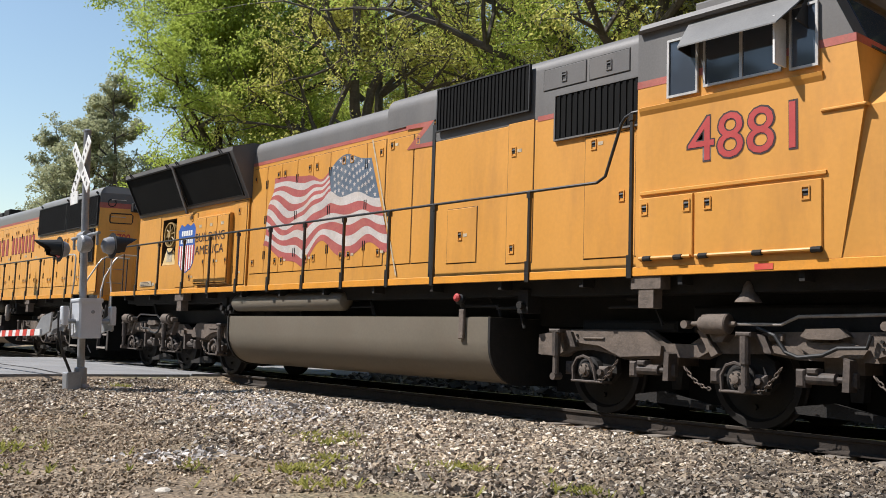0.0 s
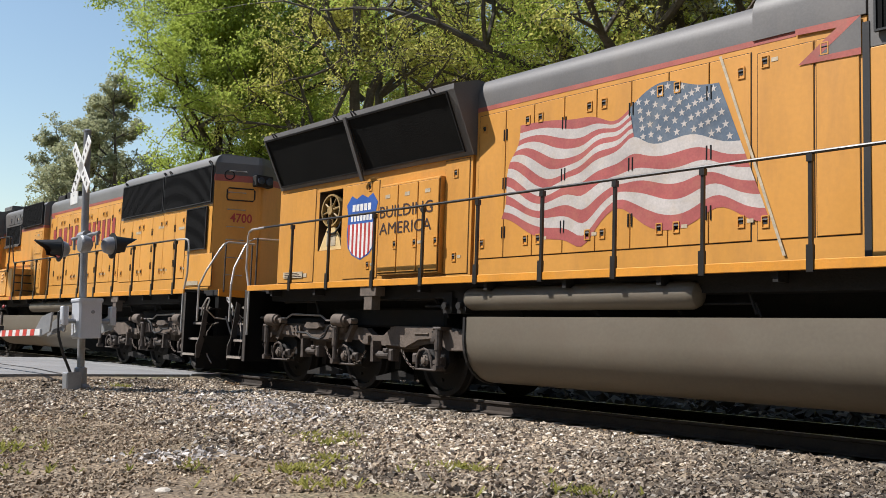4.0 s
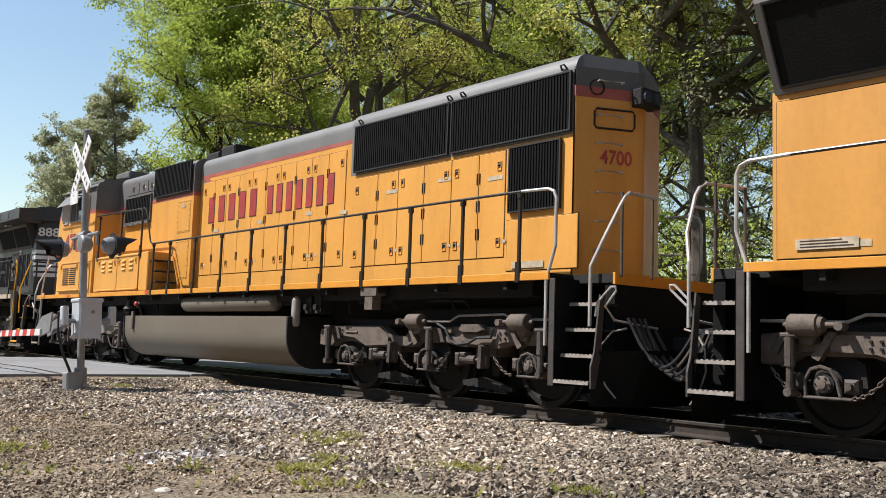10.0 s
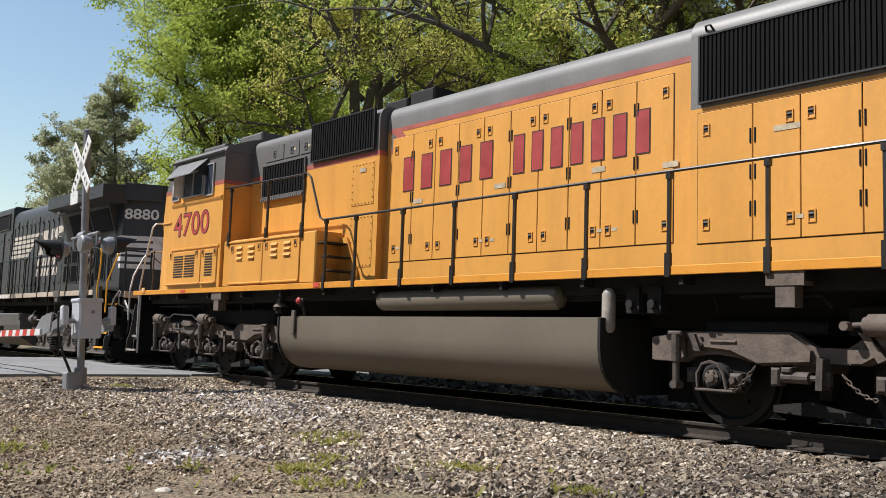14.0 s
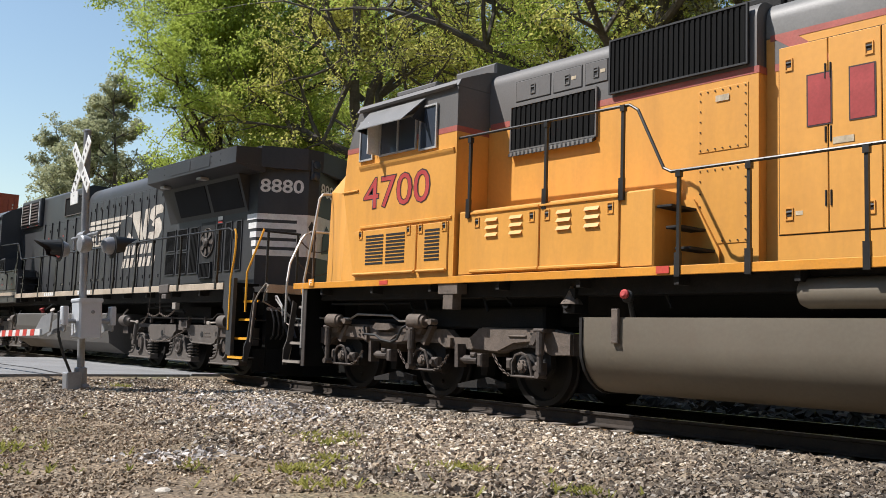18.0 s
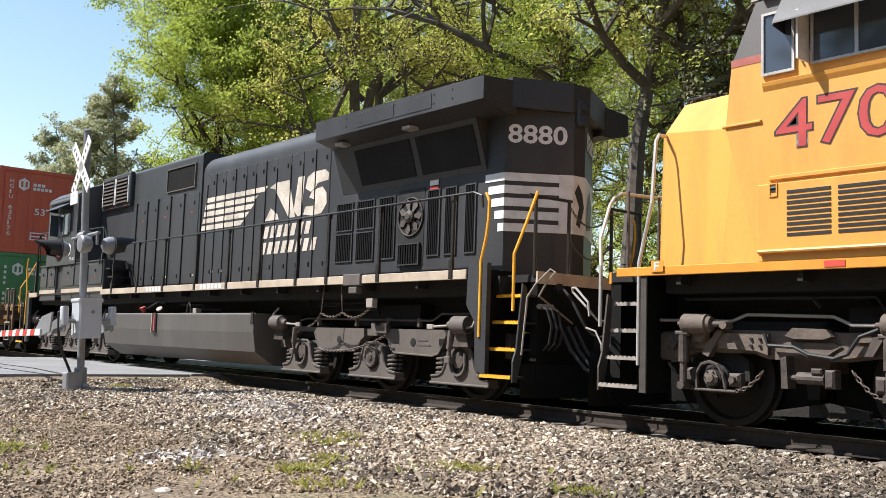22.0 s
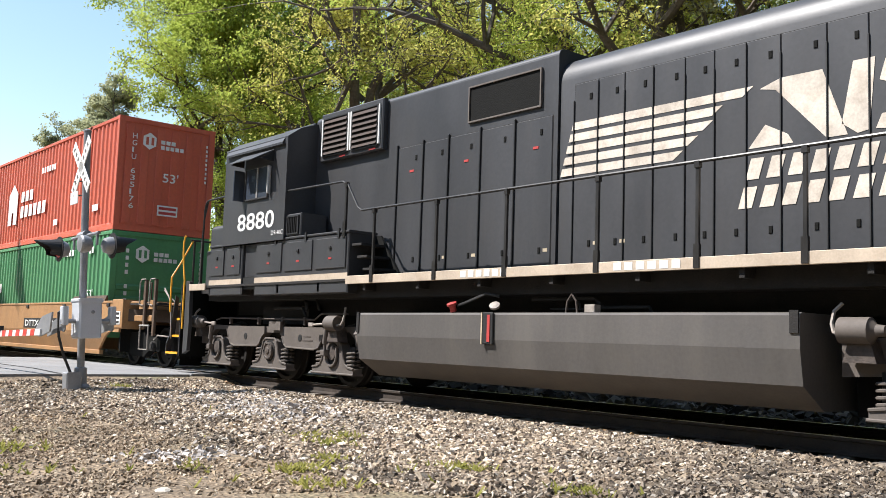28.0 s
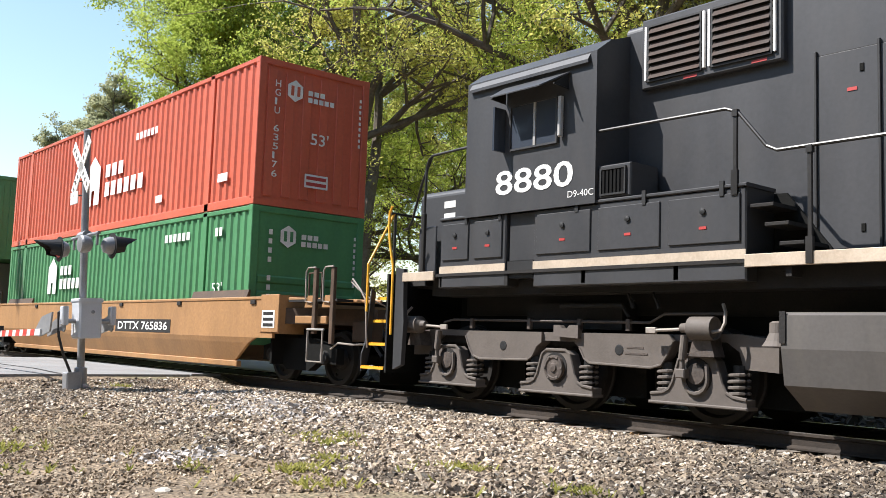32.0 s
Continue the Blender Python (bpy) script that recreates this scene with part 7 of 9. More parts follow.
def loco_black():
    loco = thing("diesel_locomotive", -56.0, "black diesel locomotive with white stripes and wide radiator wings", "locomotive", "coupled locomotives")
    R, Fr = -45.12, -66.84
    # frame, stripe, tank, trucks
    for x0, x1 in ((-59.85, -46.6), (-65.4, -64.7)):
        for sgn in (-1, 1):
            part("side_sill", Shape().cbox(x0, x1, sgn * 1.52, sgn * 1.55, 1.65, 1.78, 0.006), NS_STRIPE, loco, "weathered white sill stripe")
    part("deck", Shape().box(-65.4, -46.58, -1.52, 1.52, 1.7, 1.74), UNDER, loco)
    part("frame_beam", Shape().box(-65.0, -46.2, -0.62, 0.62, 1.2, 1.7), UNDER, loco)
    # added black box that stops daylight showing under this frame
    part("light_block", Shape().box(-65.2, -46.0, -0.55, 0.55, 1.0, 1.68), SCREEN_SHADE, loco)
    for sgn in (-1, 1):
        part("frame_beam", Shape().box(-65.0, -46.2, sgn * 0.85, sgn * 1.3, 1.45, 1.7), UNDER, loco)
    for k in range(15):
        x = -64.6 + k * 1.3
        part("frame_bracket", Shape().box(x - 0.03, x + 0.03, -1.5, 1.5, 1.55, 1.7), UNDER, loco)
    ge_truck(loco, -49.13)
    ge_truck(loco, -62.69)
    tank = part("fuel_tank", Shape().prism_x([(-1.52, 1.2), (-1.56, 1.17), (-1.56, 0.85), (-1.5, 0.5), (-1.1, 0.25), (1.1, 0.25), (1.5, 0.5), (1.56, 0.85), (1.56, 1.17), (1.52, 1.2)], -59.45, -52.25), TANK_NS, loco, "dark grey angular fuel tank")
    part("tank_strap", Shape().box(-59.46, -59.4, -1.575, -1.55, 0.9, 1.21), UNDER, tank)
    part("tank_strap", Shape().box(-52.35, -52.26, -1.575, -1.55, 1.0, 1.22), UNDER, tank)
    part("sight_gauge", Shape().cbox(-56.63, -56.42, -1.59, -1.555, 0.79, 1.2, 0.01), BLACK, tank)
    part("gauge_glass", Shape().box(-56.52, -56.47, -1.598, -1.588, 0.82, 1.17), DECAL_RED, tank, "red sight gauge")
    part("gauge_slot", Shape().box(-56.635, -56.615, -1.598, -1.588, 0.79, 1.2), NOTICE, tank)
    part("filler_cap", Shape().lathe((-57.31, -1.48, 1.22), (0, -0.4, 1), [(0, 0.045), (0.08, 0.045), (0.09, 0.07), (0.12, 0.07), (0.13, 0.03)], 14), DECAL_RED, tank, "red fuel cap")
    part("vent_cap", Shape().lathe((-56.5, -1.48, 1.28), (0.3, -0.6, 0.7), [(0, 0.07), (0.03, 0.07), (0.04, 0.03)], 14), PIPE, tank)
    part("filler_hose", Shape().tube([(-57.25, -1.45, 1.3), (-57.1, -1.45, 1.34), (-56.75, -1.4, 1.46), (-56.55, -1.35, 1.42)], 0.02, 6), RUBBER, tank)
    part("bell", Shape().lathe((-59.61, -1.33, 1.12), (0, 0, -1), [(0, 0.05), (0.02, 0.08), (0.12, 0.085), (0.2, 0.12), (0.25, 0.155), (0.26, 0.15)], 20), TRUCK_GREY, loco, "dusty bronze bell")
    rnd = random.Random(77)
    for k in range(14):
        x = rnd.uniform(-64, -47.5)
        z = rnd.uniform(1.25, 1.5)
        L = rnd.uniform(0.3, 1.5)
        part("pipe", Shape().tube([(x, -1.15, z), (x + L, -1.15, z), (x + L + 0.1, -1.15, z - rnd.uniform(0.05, 0.25))], rnd.uniform(0.012, 0.03), 6), UNDER, loco)
    for x, b in ((-50.17, -50.23), (-49.68, -49.62)):
        part("chain_hanger", Shape().tube([(x, -1.45, 1.66), (b, -1.45, 1.2)], 0.009, 5), TRUCK, loco)
    chain(loco, (-50.7, -1.4, 0.98), (-50.23, -1.45, 1.2), 0.05)
    chain(loco, (-50.23, -1.45, 1.2), (-49.62, -1.45, 1.21), 0.07)
    chain(loco, (-49.62, -1.45, 1.21), (-48.85, -1.45, 1.3), 0.12)
    chain(loco, (-50.6, -1.3, 0.62), (-48.7, -1.28, 0.86), 0.12)
    part("valve_box", Shape().cbox(-48.93, -48.76, -1.5, -1.4, 1.28, 1.42, 0.01), PIPE, loco, "small pale valve box")
    part("connection_box", Shape().cbox(-49.47, -49.0, -1.58, -1.5, 1.62, 1.8, 0.012).cbox(-49.3, -49.08, -1.58, -1.46, 1.5, 1.6, 0.01), TRUCK_GREY, loco, "dusty grey connection box on the sill")
    # long hood
    part("exhaust_stack", Shape().cbox(-52.5, -51.84, -0.35, 0.35, 4.6, 4.8, 0.03), BLACK, loco, "black exhaust stack on the hood")
    hood = part("engine_hood", Shape().prism_x(hood_shape(0.9, 1.75, 4.28, 4.64, 0.55), -55.95, -50.9), NS_BLACK, loco, smooth=True)
    part("alternator_hood", Shape().prism_x(hood_shape(0.93, 1.75, 4.66, 4.76, 0.8), -61.85, -55.97), NS_BLACK, loco)
    part("radiator_cab", Shape().prism_x(hood_shape(0.93, 1.75, 4.3, 4.5, 0.8), -50.88, -46.95), NS_BLACK, loco)
    end = Shape().prism_z([(-46.95, -0.93), (-46.54, -0.93), (-45.99, -0.12), (-45.99, 0.12), (-46.54, 0.93), (-46.95, 0.93)], 1.75, 4.4)
    part("hood_end", end, NS_BLACK, loco, "black chamfered hood end")
    for sgn in (-1, 1):
        w = Shape().prism_x([(sgn * 0.9, 4.46), (sgn * 1.55, 4.41), (sgn * 1.55, 4.09), (sgn * 1.18, 3.99), (sgn * 0.9, 3.99)], -50.5, -46.36)
        part("radiator_slope", Shape().prism_x([(sgn * 1.18, 3.985), (sgn * 0.935, 3.25), (sgn * 0.9, 3.25), (sgn * 0.9, 3.985)], -50.5, -46.9), NS_BLACK, loco)
        part("radiator_wing", w, NS_BLACK, loco, "black overhanging radiator wing")
    cap = [(-46.9, -1.0), (-46.362, -1.0), (-45.96, -0.18), (-45.96, 0.18), (-46.362, 1.0), (-46.9, 1.0)]
    part("end_cap", Shape().prism_z(cap, 4.08, 4.5), NS_BLACK, loco, "black pointed overhang of the hood end")
    for sgn in (-1, 1):
        part("end_cap", Shape().prism_z([(-46.5, sgn * 1.0), (-46.355, sgn * 1.0), (-46.355, sgn * 1.548), (-46.5, sgn * 1.548)], 4.095, 4.405), NS_BLACK, loco)
    for x in (-49.6, -49.2, -48.3, -47.4, -47.0):
        for z in (4.2, 4.33):
            part("bolt", Shape().lathe((x, -1.55, z), (0, -1, 0), [(0, 0.016), (0.008, 0.012)], 6), BLACK, loco)
    for x0, x1 in ((-49.3, -48.35), (-48.3, -47.45)):
        part("access_plate", Shape().cbox(x0, x1, -1.558, -1.548, 4.14, 4.36, 0.004), NS_BLACK, loco)
    part("radiator_top", Shape().prism_x([(-0.9, 4.4), (0.9, 4.4), (0.7, 4.56), (-0.7, 4.56)], -50.6, -46.5), NS_BLACK, loco)
    for x0, x1 in ((-49.9, -48.45), (-48.3, -47.0)):
        s = Shape().add([(x0, -0.975, 3.34), (x1, -0.975, 3.34), (x1, -1.17, 3.9), (x0, -1.17, 3.9), (x0, -0.95, 3.34), (x1, -0.95, 3.34), (x1, -1.15, 3.9), (x0, -1.15, 3.9)],
                        [(0, 1, 2, 3), (4, 7, 6, 5), (0, 4, 5, 1), (3, 2, 6, 7), (0, 3, 7, 4), (1, 5, 6, 2)])
        part("radiator_screen", s, NS_SCREEN, loco, "dark grey radiator screen")
    for x in (-50.0, -48.2):
        part("soffit_lamp", Shape().box(x - 0.1, x + 0.1, -1.42, -1.24, 3.97, 4.02), SILVER, loco)
    # white bands round the hood end
    for k in range(5):
        z = 2.36 + k * 0.178
        tip = -0.14 + 0.068 * k
        s = Shape().prism_z([(-46.8 - tip, -0.93), (-46.77 - tip, -0.937), (-46.537, -0.937), (-46.06, -0.234), (-46.066, -0.23), (-46.545, -0.93)], z, z + 0.115)
        part("white_band", s, WHITE, loco, "white painted band")
    panel = [(-46.1, -0.29), (-46.093, -0.294), (-45.982, -0.125), (-45.982, 0.125), (-46.533, 0.937), (-46.54, 0.932), (-45.988, 0.12), (-45.988, -0.12)]
    part("emblem", Shape().prism_z(panel, 2.36, 3.19), WHITE, loco, "white plain emblem panel")
    part("emblem_shape", Shape().add([(-45.978, -0.06, 2.5), (-45.978, 0.02, 2.45), (-45.978, 0.1, 2.75), (-45.978, 0.06, 2.95), (-45.978, -0.02, 3.08), (-45.978, -0.1, 2.95), (-45.978, 0.0, 2.75)], [(0, 1, 2, 3, 4, 5, 6)]), NS_BLACK, loco, "plain black emblem shape")
    part("emblem_shape", Shape().add([(-46.081, 0.296, 2.45), (-46.291, 0.606, 2.5), (-46.351, 0.696, 2.85), (-46.191, 0.46, 3.05), (-46.091, 0.311, 2.8)], [(0, 1, 2, 3, 4)]), NS_BLACK, loco, "plain black emblem shape")
    for k, (px, py, turn) in enumerate(((-46.52, -0.905, 55.8), (-46.02, 0.18, 124.2))):
        num = letters("end_number", "8880", 0, 3.61, 0.85, 0.27, -0.008, WHITE, loco, "white road number", bold=0.02)
        num.matrix_basis = Matrix.Translation((px + 56.0, py, 0)) @ Matrix.Rotation(radians(turn), 4, "Z") @ Matrix.Translation((-56.0, 0, 0))
    hl = part("headlight", Shape().cbox(-46.0, -45.93, -0.1, 0.1, 3.9, 4.3, 0.02), NS_BLACK, loco)
    for z in (3.985, 4.2):
        part("lens", Shape().lathe((-45.935, 0.0, z), (1, 0, 0), [(0, 0.085), (0.03, 0.08), (0.04, 0.02)], 14), GLASS, hl)
    # doors along the hood
    xs = [-55.7, -55.3, -54.88, -54.45, -54.0, -53.61, -53.21, -52.8, -52.29, -51.86, -51.44, -50.97]
    for a, b in zip(xs, xs[1:]):
        door(loco, a, b, 1.85, 4.2, -0.9, NS_BLACK, [(b - 0.12, 2.1), (b - 0.12, 4.0)])
        part("door_post", Shape().cbox(a - 0.009, a + 0.009, -0.93, -0.9, 1.85, (4.0, 4.18, 3.98)[int(-a * 10) % 3], 0.004), BLACK, loco)
    xs = [-59.4, -58.75, -58.15, -57.45, -56.75, -56.05]
    for k, (a, b) in enumerate(zip(xs, xs[1:])):
        door(loco, a, b, 1.85, 3.85, -0.93, NS_BLACK, [((a + b) / 2 + 0.15, 2.05), ((a + b) / 2 + 0.15, 3.65)])
        part("door_post", Shape().cbox(a - 0.014, a + 0.014, -0.968, -0.93, 1.8, 3.9, 0.006), BLACK, loco)
        if k % 2 == 0:
            part("notice", Shape().box((a + b) / 2, (a + b) / 2 + 0.1, -0.948, -0.944, 3.43, 3.465), DECAL_RED, loco)
    grille(loco, "window_vent", -57.7, -56.28, 4.02, 4.52, -0.945, 0, frame_mat=TRUCK_GREY)
    house = part("louvre_housing", Shape().cbox(-61.55, -59.72, -1.03, -0.92, 3.88, 4.74, 0.02), NS_BLACK, loco)
    for x0, x1 in ((-61.42, -60.72), (-60.55, -59.85)):
        grille(loco, "louvre_opening", x0, x1, 3.98, 4.62, -1.04, 7, mat_slat=RUST_SLAT, vertical=False)
        for x in (x0 - 0.05, x1 + 0.05):
            part("white_edge", Shape().box(x - 0.014, x + 0.014, -1.06, -1.03, 3.98, 4.64), WHITE, house)
        part("notice", Shape().box((x0 + x1) / 2 + 0.12, (x0 + x1) / 2 + 0.3, -1.036, -1.031, 3.905, 3.935), DECAL_RED, house)
    # lower hood: panels, vents and a fan bay
    for x0, x1, z0, z1 in ((-50.64, -50.19, 2.1, 2.55), (-50.64, -50.19, 2.63, 3.08), (-50.04, -49.58, 2.1, 2.55), (-50.04, -49.58, 2.63, 3.08)):
        grille(loco, "filter_panel", x0, x1, z0, z1, -0.93, 9, frame_mat=NS_BLACK)
    for x0, x1 in ((-49.42, -49.02), (-48.18, -47.92), (-47.77, -47.54), (-47.32, -47.12)):
        grille(loco, "tall_vent", x0, x1, 2.1, 3.08, -0.93, 6, frame_mat=NS_BLACK)
    # flat black plate on the hood; the bay's shade is only colour
    part("bay_shade_plate", Shape().box(-48.93, -48.28, -0.937, -0.93, 1.95, 3.16), BLACK, loco, "black plate standing for an open shaded equipment bay")
    cx, cz = -48.6, 2.72
    fan = part("cooling_fan", Shape().lathe((cx, -0.94, cz), (0, -1, 0), [(0, 0.1), (0.05, 0.1), (0.08, 0.05)], 14), TRUCK_DARK, loco, "grey cooling fan in the open bay")
    for k in range(7):
        a = k * math.tau / 7
        blade = [(cx + 0.05 * math.cos(a), cz + 0.05 * math.sin(a)), (cx + 0.24 * math.cos(a - 0.22), cz + 0.24 * math.sin(a - 0.22)), (cx + 0.29 * math.cos(a + 0.05), cz + 0.29 * math.sin(a + 0.05)), (cx + 0.22 * math.cos(a + 0.3), cz + 0.22 * math.sin(a + 0.3))]
        # upper blades coloured lighter as if lit, the others in a shade colour
        part("blade", Shape().prism_y(blade, -0.962, -0.952), TRUCK_GREY if k in (1, 2, 3) else TRUCK_DARK, fan)
    part("fan_rim", Shape().tube([(cx + 0.3 * math.cos(k * math.tau / 24), -0.95, cz + 0.3 * math.sin(k * math.tau / 24)) for k in range(25)], 0.014, 6), TRUCK_DARK, fan)
    grille(loco, "bay_grille", -48.85, -48.36, 1.98, 2.28, -0.96, 8, frame_mat=NS_BLACK)
    part("notice", Shape().box(-48.15, -47.95, -0.95, -0.945, 3.16, 3.24), WHITE, loco)
    part("notice", Shape().box(-48.15, -47.95, -0.95, -0.945, 3.08, 3.14), RED, loco)
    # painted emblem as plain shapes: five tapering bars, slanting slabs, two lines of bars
    for k in range(5):
        z = 3.0 + k * 0.148
        a = -55.92 + k * 0.045
        b = (-54.02, -53.82, -53.62, -53.5, -53.12)[k]
        part("white_bar", Shape().flat([(a, z), (b - 0.14, z), (b, z + 0.1), (a + 0.03, z + 0.1)], -0.917), NS_WHITE, loco, "white painted bar")
    for slab in ([(-53.05, 3.64), (-52.86, 3.6), (-52.3, 3.0), (-52.08, 3.0), (-52.34, 3.72), (-52.8, 3.72)], [(-53.18, 3.0), (-52.98, 3.24), (-52.72, 3.1), (-52.66, 3.0)], [(-52.14, 3.12), (-51.98, 3.0), (-51.86, 3.02), (-51.8, 3.74), (-52.02, 3.74)],
                 [(-51.76, 3.5), (-51.7, 3.7), (-51.5, 3.78), (-51.12, 3.78), (-51.0, 3.7), (-51.02, 3.58), (-51.36, 3.56), (-51.42, 3.48), (-51.58, 3.42)], [(-51.8, 3.02), (-51.74, 3.16), (-51.44, 3.16), (-51.42, 3.26), (-51.62, 3.32), (-51.52, 3.44), (-51.2, 3.48), (-51.06, 3.36), (-51.04, 3.16), (-51.2, 3.0), (-51.5, 2.98)]):
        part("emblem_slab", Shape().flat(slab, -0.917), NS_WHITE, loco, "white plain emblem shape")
    block_word("lettering", loco, -53.26, -51.54, 2.66, 2.89, -0.914, [7], NS_WHITE, slant=0.3, gap=0.36)
    block_word("lettering", loco, -53.35, -51.32, 2.35, 2.58, -0.914, [8], NS_WHITE, slant=0.3, gap=0.36)
    # cab
    cab = part("cab", Shape().prism_x([(-1.55, 2.48), (1.55, 2.48), (1.55, 4.32), (1.3, 4.5), (0.8, 4.68), (-0.8, 4.68), (-1.3, 4.5), (-1.55, 4.32)], -64.08, -61.8), NS_BLACK, loco, "black flat-sided crew cab")
    part("cab_gutter", Shape().prism_x([(-1.55, 4.2), (-1.6, 4.18), (-1.6, 4.22), (-1.55, 4.3)], -64.0, -61.9), NS_BLACK, cab)
    part("air_conditioner", Shape().cbox(-63.4, -62.3, -0.7, 0.7, 4.68, 4.78, 0.02), NS_BLACK, cab)
    window_unit(cab, -63.2, -62.42, 3.3, 3.85, -1.555, [-62.78], NS_BLACK)
    part("wind_deflector", Shape().box(-63.36, -63.33, -1.75, -1.55, 3.28, 3.85), GLASS, cab)
    part("mirror", Shape().cbox(-62.35, -62.3, -1.63, -1.56, 3.34, 3.84, 0.01), SILVER, cab)
    visor(cab, -63.35, -62.2, -1.56, 4.14, 0.34, 0.2, NS_BLACK)
    letters("road_number", "8880", -63.48, 2.72, 1.34, 0.32, -1.556, WHITE, cab, "white road number", bold=0.012)
    letters("model_mark", "D9-40C", -62.22, 2.58, 0.4, 0.08, -1.556, WHITE, cab)
    part("nose", Shape().prism_x(hood_shape(0.95, 1.75, 2.96, 3.08, 0.75), -65.75, -64.08), NS_BLACK, loco, "black short hood")
    # front walkway rail beside the cab
    part("front_handrail", Shape().tube([(-64.08, -1.5, 3.47), (-64.84, -1.5, 3.45), (-64.93, -1.5, 3.4), (-64.98, -1.5, 3.28), (-65.0, -1.5, 2.6)], 0.02), HANDRAIL, loco, "black front handrail")
    part("front_handrail", Shape().tube([(-64.9, -1.48, 3.42), (-65.2, -1.4, 3.1), (-65.65, -1.2, 2.6), (-65.85, -1.12, 2.5), (-66.0, -1.08, 2.5)], 0.018), HANDRAIL, loco)
    part("front_stanchion", Shape().cbox(-65.02, -64.96, -1.53, -1.48, 1.76, 2.62, 0.006), HANDRAIL, loco)
    part("end_shield", Shape().cbox(-65.6, -65.2, -1.1, -1.07, 1.76, 2.5, 0.01), NS_BLACK, loco)
    for z in (2.6, 2.78):
        part("white_band", Shape().box(-65.2, -64.95, -0.957, -0.945, z, z + 0.1), WHITE, loco)
    # cabinets below the cab and walkway
    for x0, x1, z0 in ((-64.62, -63.32, 1.54), (-62.82, -59.86, 1.52)):
        b = part("walkway_box", Shape().cbox(x0, x1, -1.5, -0.95, z0, 2.48, 0.015), NS_BLACK, loco, "black walkway cabinet")
        part("white_stripe", Shape().box(x0, x1, -1.508, -1.502, 1.74, 1.84), NS_STRIPE, b, "weathered cream stripe")
        n = 2 if x1 < -63 else 3
        for k in range(n):
            a, c = x0 + (x1 - x0) * k / n + 0.06, x0 + (x1 - x0) * (k + 1) / n - 0.06
            dd = part("cabinet_door", Shape().cbox(a, c, -1.52, -1.5, 1.92, 2.42, 0.008), NS_BLACK, b)
            part("knob", Shape().lathe(((a + c) / 2, -1.52, 2.26), (0, -1, 0), [(0, 0.035), (0.02, 0.035), (0.025, 0.01)], 10), BLACK, dd)
            part("notice", Shape().box((a + c) / 2 - 0.045, (a + c) / 2 + 0.045, -1.525, -1.521, 2.07, 2.1), DECAL_RED, dd)
            part("strap", Shape().box((a + c) / 2 + 0.2, (a + c) / 2 + 0.25, -1.53, -1.5, 2.4, 2.56), BLACK, dd)
    part("walkway_box", Shape().cbox(-63.3, -62.84, -1.45, -0.95, 1.86, 2.48, 0.01), NS_BLACK, loco)
    part("step_pocket", Shape().box(-63.3, -62.84, -1.48, -1.0, 1.64, 1.86), BLACK, loco)
    part("cabinet_lid", Shape().cbox(-64.64, -59.84, -1.52, -0.95, 2.48, 2.52, 0.01), NS_BLACK, loco)
    ac = part("cooler_box", Shape().cbox(-61.8, -61.32, -1.5, -0.98, 2.53, 2.92, 0.015), NS_BLACK, loco, "black box cooler with a mesh face")
    grille(ac, "mesh_face", -61.73, -61.4, 2.58, 2.86, -1.505, 6)
    for k in range(3):
        part("cab_step", Shape().cbox(-59.84 + k * 0.16, -59.58 + k * 0.16, -1.46, -0.96, 2.26 - k * 0.2, 2.3 - k * 0.2, 0.006), UNDER, loco)
    # black back plate, its colour standing for the shade behind the treads
    part("step_string", Shape().prism_y([(-59.84, 2.46), (-59.7, 2.46), (-59.22, 1.86), (-59.22, 1.75), (-59.84, 1.75)], -1.0, -0.96), SCREEN_SHADE, loco)
    posts = [-59.16, -57.68, -56.28, -54.76, -53.4, -52.2, -50.92, -49.98, -48.59]
    handrail(loco, [(-61.8, -1.5, 3.34), (-60.1, -1.5, 3.32), (-59.95, -1.5, 3.26), (-59.62, -1.52, 2.86), (-59.5, -1.53, 2.8), (-53, -1.53, 2.8), (-46.5, -1.53, 2.82), (-46.34, -1.53, 2.76), (-46.32, -1.53, 2.6)], posts, 1.76, 2.79, -1.53)
    handrail(loco, [(-59.98, -1.5, 3.1), (-59.98, -1.5, 3.28)], [-59.98], 2.5, 3.28, -1.5)
    handrail(loco, [(-46.91, -1.53, 2.6), (-46.91, -1.53, 2.8)], [-46.91], 1.76, 2.8, -1.53)
    # ends with yellow-edged steps
    for e, o, c0 in ((R, 1, 1.08), (Fr, -1, 1.27)):
        part("end_platform", Shape().box(e - 0.62 * o, e - 1.45 * o, -1.1, 1.1, 1.62, 1.72), UNDER, loco)
        part("end_sill", Shape().cbox(e - 0.62 * o, e - 0.58 * o, -1.1, 1.1, 1.6, 1.76, 0.005), NS_STRIPE, loco)
        # pilot and plow take a shade-black colour
        part("pilot", Shape().box(e - 0.72 * o, e - 0.6 * o, -1.08, 1.08, 0.25, 1.62), SCREEN_SHADE, loco)
        part("plow", Shape().prism_z([(e - 0.66 * o, -1.3), (e - 0.4 * o, -0.2), (e - 0.4 * o, 0.2), (e - 0.66 * o, 1.3)], 0.12, 0.55), SCREEN_SHADE, loco, "black pilot plow")
        for sgn in (-1, 1):
            part("corner_panel", Shape().prism_y([(e - c0 * o, 1.86), (e - 1.45 * o, 1.84), (e - 1.47 * o, 1.3), (e - (c0 + 0.22) * o, 1.08), (e - (c0 + 0.19) * o, 0.45), (e - c0 * o, 0.38)], sgn * 1.46, sgn * 1.535), NS_BLACK, loco, "black corner panel beside the steps")
        coupler(loco, e, o)
